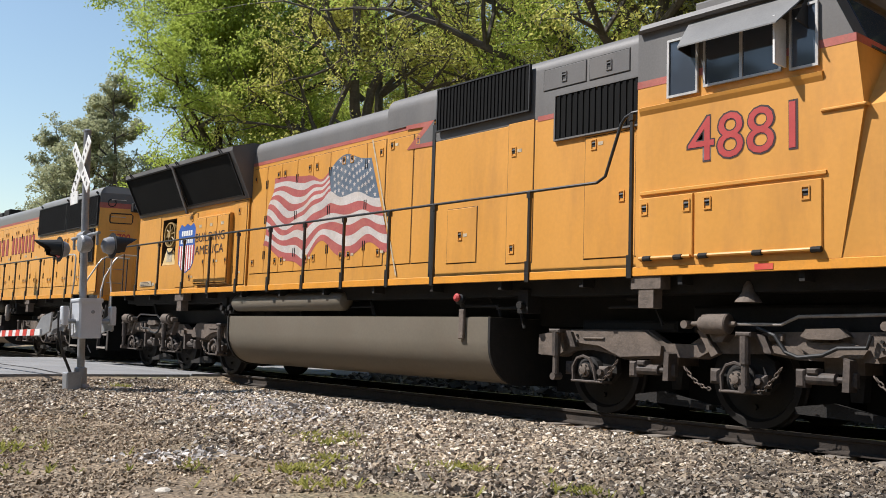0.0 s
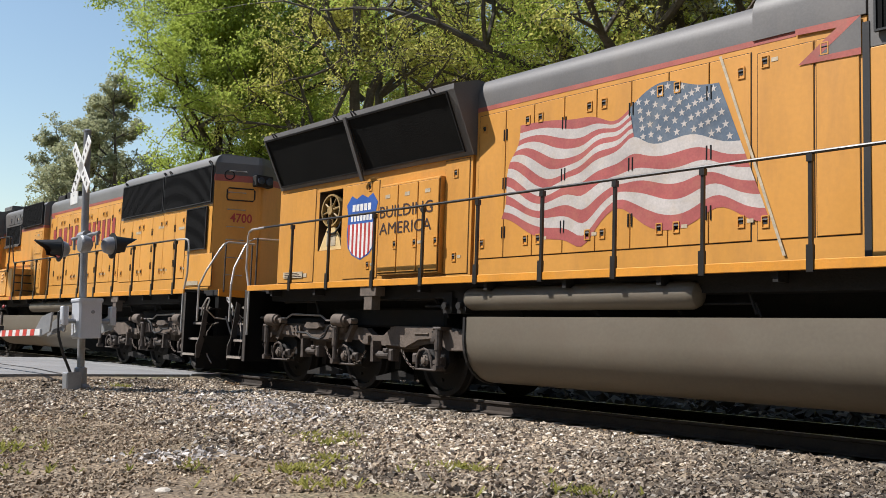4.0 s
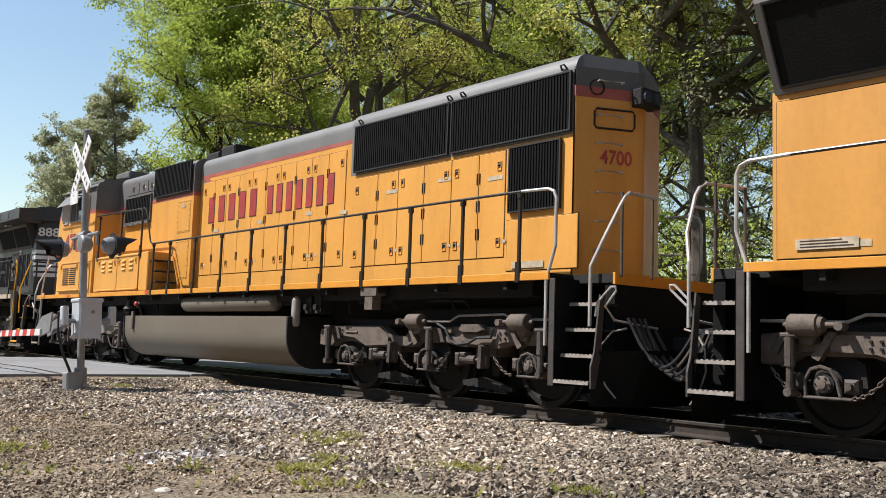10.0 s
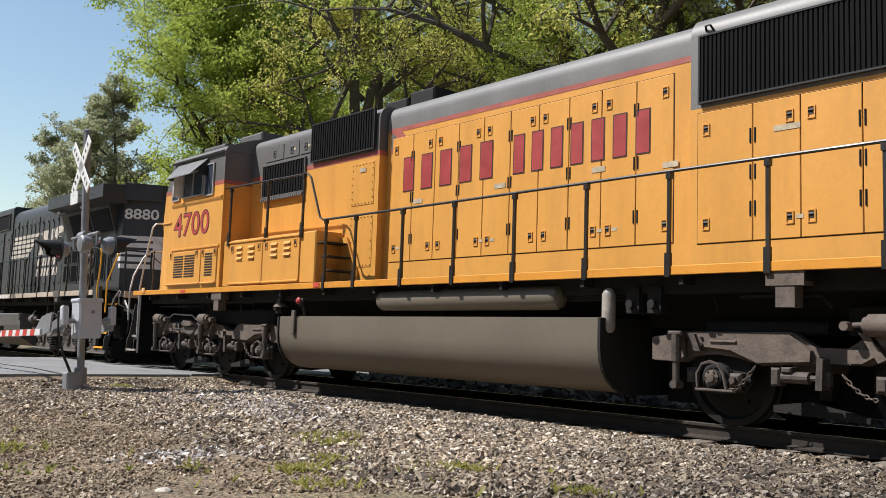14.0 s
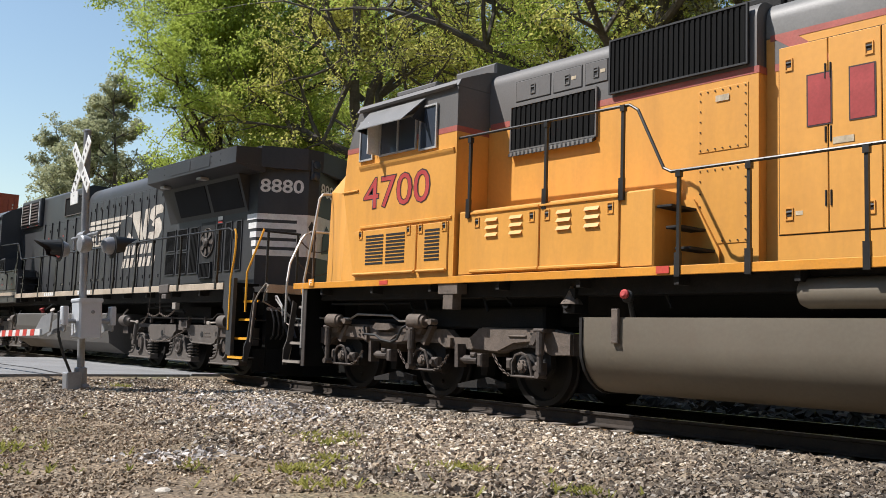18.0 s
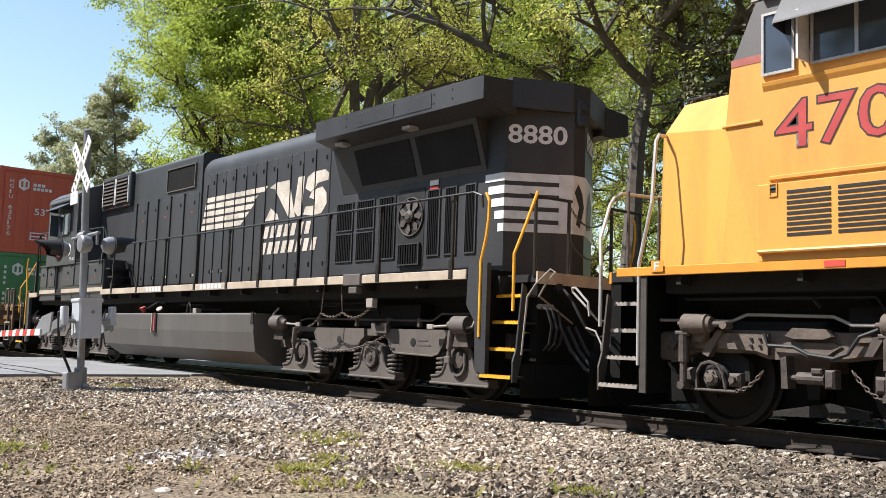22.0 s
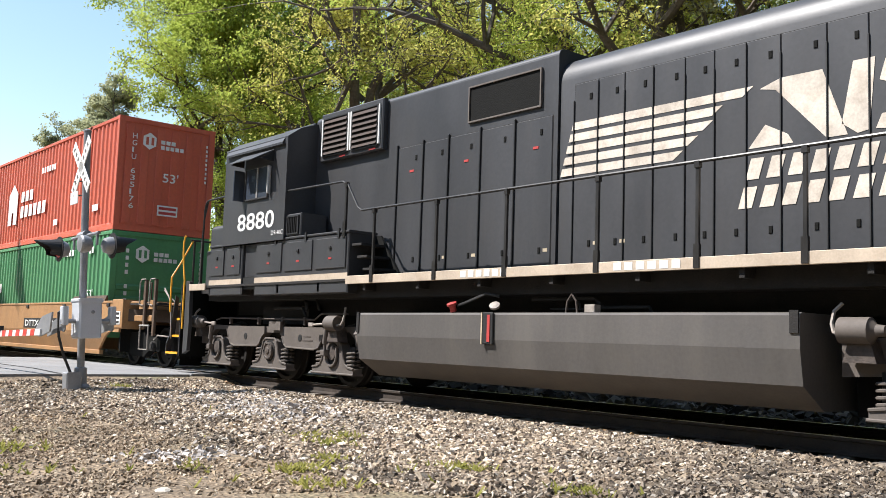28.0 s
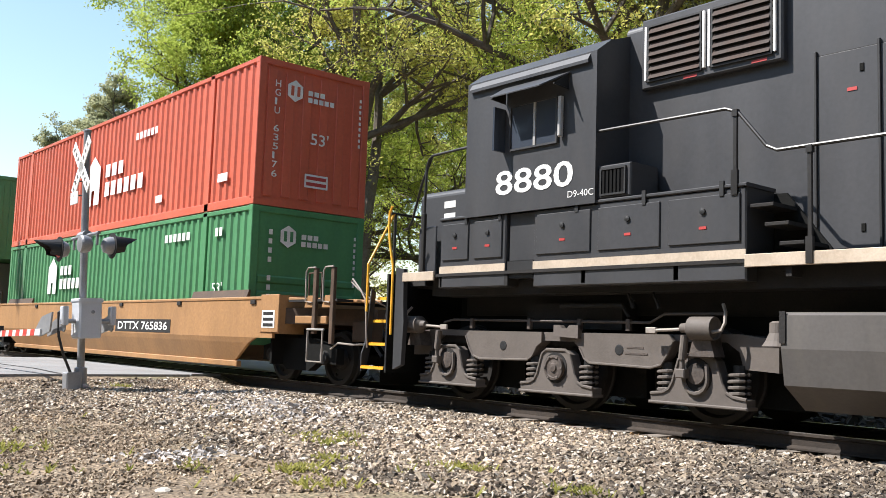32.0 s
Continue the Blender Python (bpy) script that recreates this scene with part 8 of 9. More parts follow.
        # hose cluster, jumper cable and uncoupling lever on the pilot
        for k, y in enumerate((-1.05, -0.95, -0.85, 0.85, 0.95, 1.05)):
            part("control_hose", Shape().tube([(e - 0.6 * o, y, 1.3), (e - 0.45 * o, y, 1.26), (e - 0.38 * o, y + 0.02, 1.05 - 0.04 * k), (e - 0.45 * o, y + 0.05, 0.82), (e - 0.56 * o, y + 0.06, 0.74)], 0.018, 6), RUBBER, loco)
            part("hose_fitting", Shape().cyl((e - 0.61 * o, y, 1.3), (e - 0.54 * o, y, 1.3), 0.035, n=8), PIPE, loco)
        part("jumper_cable", Shape().tube([(e - 0.58 * o, -0.7, 1.55), (e - 0.47 * o, -0.71, 1.53), (e - 0.37 * o, -0.72, 1.45), (e - 0.28 * o, -0.71, 1.32), (e - 0.2 * o, -0.69, 1.18), (e - 0.14 * o, -0.65, 1.05), (e - 0.08 * o, -0.58, 0.95), (e - 0.02 * o, -0.5, 0.92), (e + 0.04 * o, -0.35, 1.0)], 0.02, 8), UNDER, loco, "dusty jumper cable", True)
        for y in (-0.7, 0.7):
            part("receptacle", Shape().lathe((e - 0.6 * o, y, 1.55), (o, 0, 0), [(0, 0.07), (0.06, 0.07), (0.07, 0.05)], 12), UNDER, loco)
        chain(loco, (e - 0.64 * o, -0.45, 2.7), (e - 0.64 * o, 0.45, 2.7), 0.25)
        chain(loco, (e - 0.64 * o, -0.45, 2.25), (e - 0.64 * o, 0.45, 2.25), 0.25)
        for sgn in (-1, 1):
            lead = 0.11 if o > 0 else 0.0
            steps(loco, e - (1.07 + lead) * o, e - (0.47 + lead) * o, sgn, GRAB_YELLOW, 1.78, 0.38, 4, 0.02, NS_BLACK)
            y = sgn * 1.54
            xo, xi = e - 1.2 * o, e - 0.58 * o
            part("grab_rail", Shape().tube([(xo, y, 0.88), (xo, y, 1.88), (xo + 0.09 * o, y, 2.2), (xo + 0.13 * o, y, 2.45), (xo + 0.13 * o, y, 2.68), (xo + 0.07 * o, y, 2.79)], 0.02), GRAB_YELLOW, loco, "yellow grab rail")
            part("grab_rail", Shape().tube([(xi, y, 1.22), (xi, y, 1.95), (xi + (0.1 if o > 0 else 0.0), y - sgn * (0.08 if o > 0 else 0.2), 2.3), (xi + (0.2 if o > 0 else 0.08), y - sgn * (0.2 if o > 0 else 0.4), 2.76)], 0.02), GRAB_YELLOW, loco, "yellow grab rail")
            for yy in (1.1, 0.45):
                part("end_stanchion", Shape().cyl((e - 0.64 * o, sgn * yy, 1.7), (e - 0.64 * o, sgn * yy, 2.76), 0.025, n=8), HANDRAIL, loco)
            part("end_handrail", Shape().tube([(e - 0.66 * o, sgn * 1.2, 2.76), (e - 0.64 * o, sgn * 0.4, 2.76)], 0.022), HANDRAIL, loco)
            part("cut_lever", Shape().tube([(e - 0.5 * o, sgn * 1.45, 0.67), (e - 0.44 * o, sgn * 1.45, 1.2), (e - 0.42 * o, sgn * 1.45, 1.4), (e - 0.28 * o, sgn * 1.45, 1.56), (e - 0.04 * o, sgn * 1.44, 1.74), (e + 0.02 * o, sgn * 1.42, 1.7), (e - 0.14 * o, sgn * 1.4, 1.58), (e - 0.36 * o, sgn * 1.3, 1.42), (e - 0.5 * o, sgn * 0.5, 1.1)], 0.014, 6), PIPE, loco, "worn steel uncoupling lever")
    for k in range(6):
        for x in (-57.12 + k * 0.155, -54.5 + k * 0.158):
            part("chalk_bar", Shape().flat([(x, 1.675), (x + 0.11, 1.675), (x + 0.11, 1.765), (x, 1.765)], -1.553), WHITE, loco)
    part("tank_vent", Shape().cbox(-55.04, -54.88, -1.42, -1.3, 1.2, 1.3, 0.01), PIPE, loco)
    part("tank_hook", Shape().tube([(-55.34, -1.4, 1.2), (-55.32, -1.4, 1.34), (-55.25, -1.4, 1.43), (-55.18, -1.4, 1.34), (-55.16, -1.4, 1.2)], 0.014, 6), TRUCK_DARK, loco)
    RIDERS.append((loco, -56.0))


loco_black()

# ---- well cars and containers ----


def corrugated(x0, x1, z0, z1, y, depth=0.036, pitch=0.28):
    """A side wall of upright trapezoid corrugations; depth runs inwards from y."""
    s = Shape()
    n = max(2, round((x1 - x0) / pitch))
    p = (x1 - x0) / n
    inw = depth if y < 0 else -depth
    line = []
    for k in range(n):
        a = x0 + k * p
        line += [(a, y), (a + 0.34 * p, y), (a + 0.5 * p, y + inw), (a + 0.84 * p, y + inw)]
    line.append((x1, y))
    m = len(line)
    v = [(x, yy, z0) for x, yy in line] + [(x, yy, z1) for x, yy in line]
    return s.add(v, [(i, i + 1, m + i + 1, m + i) for i in range(m - 1)])


def container(x0, x1, z0, z1, mat, label, number=True, post=True, bars=False):
    c = thing("shipping_container", (x0 + x1) / 2, label, "container", "stacked containers")
    for sgn in (-1, 1):
        y = sgn * 1.3
        for x in (x0, x1):
            d = 0.16 if x == x0 else -0.16
            part("corner_post", Shape().cbox(min(x, x + d), max(x, x + d), min(y, y - sgn * 0.16), max(y, y - sgn * 0.16), z0, z1, 0.012), mat, c)
            for z in (z0, z1 - 0.12):
                part("corner_casting", Shape().cbox(min(x, x + d) - 0.004, max(x, x + d) + 0.004, min(y, y - sgn * 0.16) - 0.004, max(y, y - sgn * 0.16) + 0.004, z, z + 0.12, 0.012), mat, c)
        part("top_rail", Shape().cbox(x0 + 0.1, x1 - 0.1, min(y, y - sgn * 0.08), max(y, y - sgn * 0.08), z1 - 0.1, z1 - 0.01, 0.01), mat, c)
        part("bottom_rail", Shape().cbox(x0 + 0.1, x1 - 0.1, min(y, y - sgn * 0.08), max(y, y - sgn * 0.08), z0, z0 + 0.17, 0.01), mat, c)
        part("side_wall", corrugated(x0 + 0.15, x1 - 0.15, z0 + 0.16, z1 - 0.09, y + (-sgn) * 0.02), mat, c)
        if post:
            for x in (x1 - 1.98, x0 + 1.5):
                part("support_post", Shape().cbox(x - 0.09, x + 0.09, min(y, y - sgn * 0.06), max(y, y - sgn * 0.06), z0, z1, 0.008), mat, c)
    part("roof", Shape().box(x0 + 0.05, x1 - 0.05, -1.25, 1.25, z1 - 0.05, z1 - 0.02), mat, c)
    part("floor_pan", Shape().box(x0 + 0.05, x1 - 0.05, -1.25, 1.25, z0 + 0.02, z0 + 0.12), mat, c)
    for x, d in ((x1, -1), (x0, 1)):
        e = Shape().box(min(x, x + 0.05 * d) + 0.03 * d, max(x, x + 0.05 * d) + 0.03 * d, -1.16, 1.16, z0 + 0.1, z1 - 0.08)
        part("end_panel", e, mat, c)
        for k in range(4 if bars else 0):
            z = z0 + 0.35 + k * 0.3
            part("end_rib", Shape().prism_y([(x + 0.045 * d, z - 0.1), (x + 0.005 * d, z - 0.05), (x + 0.005 * d, z + 0.05), (x + 0.045 * d, z + 0.1)], -1.12, 1.12), mat, c)
        for k in range(0 if bars else 6):
            yy = -1.0 + k * 0.4
            part("end_rib", Shape().cbox(min(x + 0.005 * d, x + 0.04 * d), max(x + 0.005 * d, x + 0.04 * d), yy - 0.1, yy + 0.1, z0 + 0.2, z1 - 0.2, 0.01), mat, c)
        part("end_beam", Shape().cbox(min(x, x + 0.08 * d), max(x, x + 0.08 * d), -1.2, 1.2, z1 - 0.12, z1 - 0.005, 0.01), mat, c)
        part("end_beam", Shape().cbox(min(x, x + 0.08 * d), max(x, x + 0.08 * d), -1.2, 1.2, z0, z0 + 0.14, 0.01), mat, c)
    RIDERS.append((c, (x0 + x1) / 2))
    return c


def end_marks(c, xf, z0, z1, mat, serial):
    """Painted marks on the end that faces +x: a plain hexagon, bars and the length."""
    x = xf + 0.008
    s = Shape()
    hexa = [(x, -0.5 + 0.2 * math.sin(a), z1 - 0.55 + 0.22 * math.cos(a)) for a in (k * math.tau / 6 for k in range(6))]
    part("hexagon_mark", s.add(hexa, [tuple(range(6))]), WHITE, c, "white plain hexagon")
    for yy in (-0.6, -0.46):
        part("hexagon_bar", Shape().add([(x + 0.003, yy, z1 - 0.65), (x + 0.003, yy + 0.07, z1 - 0.65), (x + 0.003, yy + 0.07, z1 - 0.45), (x + 0.003, yy, z1 - 0.45)], [(0, 1, 2, 3)]), mat, c)
    for k in range(5):
        part("name_bar", Shape().add([(x, -0.2 + k * 0.13, z1 - 0.72), (x, -0.1 + k * 0.13, z1 - 0.72), (x, -0.1 + k * 0.13, z1 - 0.62), (x, -0.2 + k * 0.13, z1 - 0.62)], [(0, 1, 2, 3)]), WHITE, c)
    for k in range(3):
        part("name_bar", Shape().add([(x, -0.2 + k * 0.14, z1 - 0.58), (x, -0.09 + k * 0.14, z1 - 0.58), (x, -0.09 + k * 0.14, z1 - 0.48), (x, -0.2 + k * 0.14, z1 - 0.48)], [(0, 1, 2, 3)]), WHITE, c)
    for k, ch in enumerate(serial):
        z = z1 - 0.54 - k * 0.178
        if ch == "#":
            part("serial_bar", Shape().add([(x, -0.93, z), (x, -0.85, z), (x, -0.85, z + 0.1), (x, -0.93, z + 0.1)], [(0, 1, 2, 3)]), WHITE, c)
        elif ch != " ":
            t = letters("serial_letter", ch, 0, z, 0.05 if ch in "I1" else 0.12, 0.135, 0, WHITE, c, bold=0.006)
            t.matrix_basis = Matrix.Translation((x - OX[0], -0.95, 0)) @ Matrix.Rotation(radians(90), 4, "Z") @ Matrix.Translation((OX[0], 0, 0))
    for k in range(9):
        z = z1 - 0.42 - k * 0.12
        part("serial_bar", Shape().add([(x, 1.05, z - 0.07), (x, 1.1, z - 0.07), (x, 1.1, z), (x, 1.05, z)], [(0, 1, 2, 3)]), WHITE, c)


def side_marks(c, x, z, h, n):
    """The big trade mark on the side as a plain tower shape with blocks."""
    y = -1.307
    part("tower_mark", Shape().flat([(x, z), (x + 0.28 * h, z), (x + 0.28 * h, z + 0.3 * h), (x + 0.42 * h, z + 0.3 * h), (x + 0.42 * h, z), (x + 0.7 * h, z), (x + 0.7 * h, z + 0.75 * h), (x + 0.35 * h, z + h), (x, z + 0.75 * h)], y), WHITE, c, "white plain emblem on the side")
    block_word("name_block", c, x + 0.95 * h, x + 0.95 * h + 0.32 * h * n, z + 0.12 * h, z + 0.4 * h, y, [n], WHITE, gap=0.3)
    block_word("name_block", c, x + 0.95 * h, x + 0.95 * h + 0.32 * h * 3, z + 0.5 * h, z + 0.75 * h, y, [3], WHITE, gap=0.3)


def well_car(x0, x1, label):
    """A well between x0 and x1 with a truck and platform at each end."""
    car = thing("well_car", (x0 + x1) / 2, label, "freight car", "well cars")
    for sgn in (-1, 1):
        y = sgn * 1.47
        part("side_girder", Shape().box(x0 + 0.1, x1 - 0.1, y, y - sgn * 0.05, 0.76, 1.48), WELL, car, "ochre steel side girder")
        # the lower side panel leans inwards
        yi = y - sgn * 0.17
        low = [(x0 + 0.7, y, 0.76), (x1 - 0.7, y, 0.76), (x1 - 1.0, y - sgn * 0.03, 0.66), (x1 - 1.75, yi, 0.3), (x0 + 1.75, yi, 0.3), (x0 + 1.0, y - sgn * 0.03, 0.66)]
        m = len(low)
        part("lower_panel", Shape().add(low + [(a, b - sgn * 0.05, c) for a, b, c in low], [tuple(range(m)), tuple(range(m, 2 * m))[::-1]] + [(i, (i + 1) % m, m + (i + 1) % m, m + i) for i in range(m)]), WELL, car, "ochre lower side panel")
        for xa, xb in ((x1 - 3.4, x1 - 1.1), (x0 + 1.1, x0 + 3.4)):
            part("guide_plate", Shape().prism_x([(y, 1.5), (y - sgn * 0.05, 1.64), (y - sgn * 0.08, 1.64), (y - sgn * 0.08, 1.5)], xa, xb), LADDER, car)
        for k in range(5):
            part("stake_pocket", Shape().cbox(x1 - 0.9 - k * 3.1, x1 - 0.72 - k * 3.1, min(y, y + sgn * 0.03), max(y, y + sgn * 0.03), 1.36, 1.44, 0.01), UNDER, car)
        part("top_chord", Shape().cbox(x0 + 0.1, x1 - 0.1, min(y + sgn * 0.015, y - sgn * 0.09), max(y + sgn * 0.015, y - sgn * 0.09), 1.44, 1.5, 0.012), WELL, car)
        part("bottom_chord", Shape().cbox(x0 + 1.6, x1 - 1.6, min(y - sgn * 0.14, y - sgn * 0.24), max(y - sgn * 0.14, y - sgn * 0.24), 0.2, 0.31, 0.012), WELL, car)
    for x, d in ((x0, -1), (x1, 1)):
        part("end_bulkhead", Shape().box(min(x - 0.3 * d, x + 0.1 * d), max(x - 0.3 * d, x + 0.1 * d), -1.45, 1.45, 0.84, 1.52), WELL, car)
        # added black plate that stands for the shade below the bulkhead
        part("well_end_shade", Shape().box(min(x - 0.4 * d, x - 0.34 * d), max(x - 0.4 * d, x - 0.34 * d), -1.32, 1.32, 0.3, 0.85), SCREEN_SHADE, car)
        part("end_platform", Shape().prism_z([(x, -1.4), (x + 0.5 * d, -1.1), (x + 1.75 * d, -0.55), (x + 1.75 * d, 0.55), (x + 0.5 * d, 1.1), (x, 1.4)], 1.02, 1.3), LADDER, car, "brown end platform")
        part("grating", Shape().box(min(x + 0.2 * d, x + 1.7 * d), max(x + 0.2 * d, x + 1.7 * d), -1.35, 1.35, 1.4, 1.44), UNDER, car)
        t = Shape()
        xc = x + 0.15 * d
        for sgn in (-1, 1):
            t.prism_y([(xc - 1.2, 0.62), (xc - 1.2, 0.36), (xc - 0.6, 0.36), (xc - 0.35, 0.22), (xc + 0.35, 0.22), (xc + 0.6, 0.36), (xc + 1.2, 0.36), (xc + 1.2, 0.62), (xc + 0.4, 0.78), (xc - 0.4, 0.78)], sgn * 0.92, sgn * 1.08)
        t.box(xc - 0.22, xc + 0.22, -0.95, 0.95, 0.45, 0.95)
        # truck coloured black in place of the shade over it
        tr = part("truck", t, SCREEN_SHADE, car, "dark freight truck")
        for dd in (-0.88, 0.88):
            wheelset(car, xc + dd, 0.45)
            for sgn in (-1, 1):
                part("bearing_cap", Shape().lathe((xc + dd, sgn * 1.06, 0.47), (0, sgn, 0), [(0, 0.12), (0.08, 0.11), (0.1, 0.05)], 12), UNDER, tr)
        for sgn in (-1, 1):
            ya, yb = min(sgn * 1.32, sgn * 1.38), max(sgn * 1.32, sgn * 1.38)
            for a in (1.05, 1.58):
                xl = x + a * d
                part("ladder_post", Shape().cbox(xl - 0.05, xl + 0.05, ya, yb, 0.86 if a < 1.3 else 0.7, 1.96, 0.008), LADDER, car, "grimy brown end post")
                part("grab_iron", Shape().tube([(xl - 0.04, sgn * 1.39, 1.38), (xl - 0.24, sgn * 1.39, 1.4), (xl - 0.25, sgn * 1.39, 1.9), (xl - 0.19, sgn * 1.39, 1.97), (xl + 0.04, sgn * 1.39, 1.97)], 0.014, 6), PIPE, car)
                part("gusset", Shape().prism_y([(xl - 0.3, 1.3), (xl - 0.05, 1.3), (xl - 0.05, 1.5), (xl - 0.2, 1.5)], ya + 0.01, yb - 0.01), WELL, car)
            xs, xe = x + 0.91 * d, x + 1.36 * d
            part("stirrup_step", Shape().tube([(xs, sgn * 1.38, 0.93), (xs, sgn * 1.38, 0.4), (xe, sgn * 1.38, 0.4), (xe, sgn * 1.38, 0.93)], 0.017, 6), PIPE, car, "bare steel stirrup step")
            part("ladder_rung", Shape().tube([(xs - 0.02, sgn * 1.39, 0.93), (xe + 0.05, sgn * 1.39, 0.93)], 0.018, 6), SILVER, car)
            part("cross_beam", Shape().cbox(min(x + 0.35 * d, x + 1.33 * d), max(x + 0.35 * d, x + 1.33 * d), min(sgn * 1.24, sgn * 1.3), max(sgn * 1.24, sgn * 1.3), 1.03, 1.16, 0.01), WELL, car, "ochre cross beam")
            part("top_strap", Shape().tube([(x, sgn * 1.3, 1.46), (x + 2.3 * d, sgn * 0.9, 1.4)], 0.03, 6), WELL, car)
            part("cut_lever", Shape().tube([(x + 1.5 * d, sgn * 1.3, 0.62), (x + 1.7 * d, sgn * 1.3, 0.72), (x + 2.0 * d, sgn * 1.2, 0.7), (x + 2.3 * d, sgn * 0.6, 0.74)], 0.016, 6), PIPE, car)
            part("brake_rigging", Shape().cbox(min(x + 1.5 * d, x + 2.0 * d), max(x + 1.5 * d, x + 2.0 * d), min(sgn * 0.6, sgn * 0.9), max(sgn * 0.6, sgn * 0.9), 0.75, 1.1, 0.03), LADDER, car)
            part("handbrake_wheel" if d > 0 else "end_handle", Shape().tube([(x + 0.6 * d, sgn * 1.2, 1.45), (x + 0.6 * d, sgn * 1.2, 1.9), (x + 1.0 * d, sgn * 1.2, 1.9), (x + 1.0 * d, sgn * 1.2, 1.45)], 0.018, 6), LADDER, car)
        coupler(car, x + 2.2 * d, d)
    RIDERS.append((car, (x0 + x1) / 2))
    return car


car = well_car(-86.2, -69.05, "ochre double-stack well car with a white number panel")
part("number_panel", Shape().box(-76.35, -73.35, -1.476, -1.47, 0.79, 1.07), UNDER, car, "dark number panel")
letters("car_number", "DTTX 765836", -76.2, 0.84, 2.7, 0.18, -1.479, WHITE, car, "white car number", bold=0.015)
part("label_panel", Shape().cbox(-69.57, -68.94, -1.49, -1.45, 0.86, 1.53, 0.01), WELL, car)
s = Shape()
s.box(-69.5, -69.06, -1.496, -1.49, 0.94, 1.25)
pan = part("consolidated_stencil", s, WHITE, car, "white stencil panel with unreadable marks")
for k in range(3):
    part("stencil_bar", Shape().box(-69.45, -69.11, -1.5, -1.496, 0.965 + k * 0.1, 1.02 + k * 0.1), UNDER, pan)
low = container(-85.8, -70.4, 0.62, 3.28, CONT_GREEN, "green corrugated freight container in the well of the car", bars=True)
block_word("side_bar", low, -74.3, -73.0, 2.75, 2.92, -1.305, [6], WHITE, gap=0.3)
block_word("side_bar", low, -71.9, -71.55, 2.75, 2.92, -1.305, [2], WHITE, gap=0.3)
side_marks(low, -82.0, 1.75, 1.0, 5)
end_marks(low, -70.4, 0.62, 3.28, CONT_GREEN, "#### ######")
letters("length_mark", "53'", -71.9, 1.6, 0.42, 0.22, -1.305, WHITE, low, "white length mark")
up = container(-85.8, -70.4, 3.29, 6.18, CONT_RED, "faded red corrugated freight container stacked on a green one")
side_marks(up, -79.4, 4.0, 1.3, 6)
end_marks(up, -70.4, 3.29, 6.18, CONT_RED, "HGIU 635176")
s = Shape()
part("placard", s.add([(-70.39, -0.2, 3.75), (-70.39, 0.35, 3.75), (-70.39, 0.35, 4.02), (-70.39, -0.2, 4.02)], [(0, 1, 2, 3)]), WHITE, up, "white placard with unreadable lines")
for k in range(2):
    part("placard_bar", Shape().add([(-70.386, -0.16, 3.79 + k * 0.12), (-70.386, 0.31, 3.79 + k * 0.12), (-70.386, 0.31, 3.86 + k * 0.12), (-70.386, -0.16, 3.86 + k * 0.12)], [(0, 1, 2, 3)]), DECAL_RED, up)
t53 = letters("length_mark", "53'", 0, 4.62, 0.42, 0.24, 0, WHITE, up, "white length mark", bold=0.01)
t53.matrix_basis = Matrix.Translation((-70.388 + 78.1, -0.1, 0)) @ Matrix.Rotation(radians(90), 4, "Z") @ Matrix.Translation((-78.1, 0, 0))
for k, (a, b, z) in enumerate(((-76.3, -75.0, 5.35), (-75.0, -74.5, 3.7), (-72.0, -71.4, 3.85))):
    block_word("side_bar", up, a, b, z, z + 0.17, -1.305, [6 if k == 0 else 1], WHITE, gap=0.3)
car2 = well_car(-107.5, -90.3, "ochre well car behind the first one")
container(-107.0, -88.6, 3.1, 5.95, CONT_GREEN, "dark green corrugated freight container on the following car", post=False)
container(-106.6, -90.8, 0.62, 3.08, GREY, "grey freight container in the following well car", post=False)

# ---- the crossing signal ----


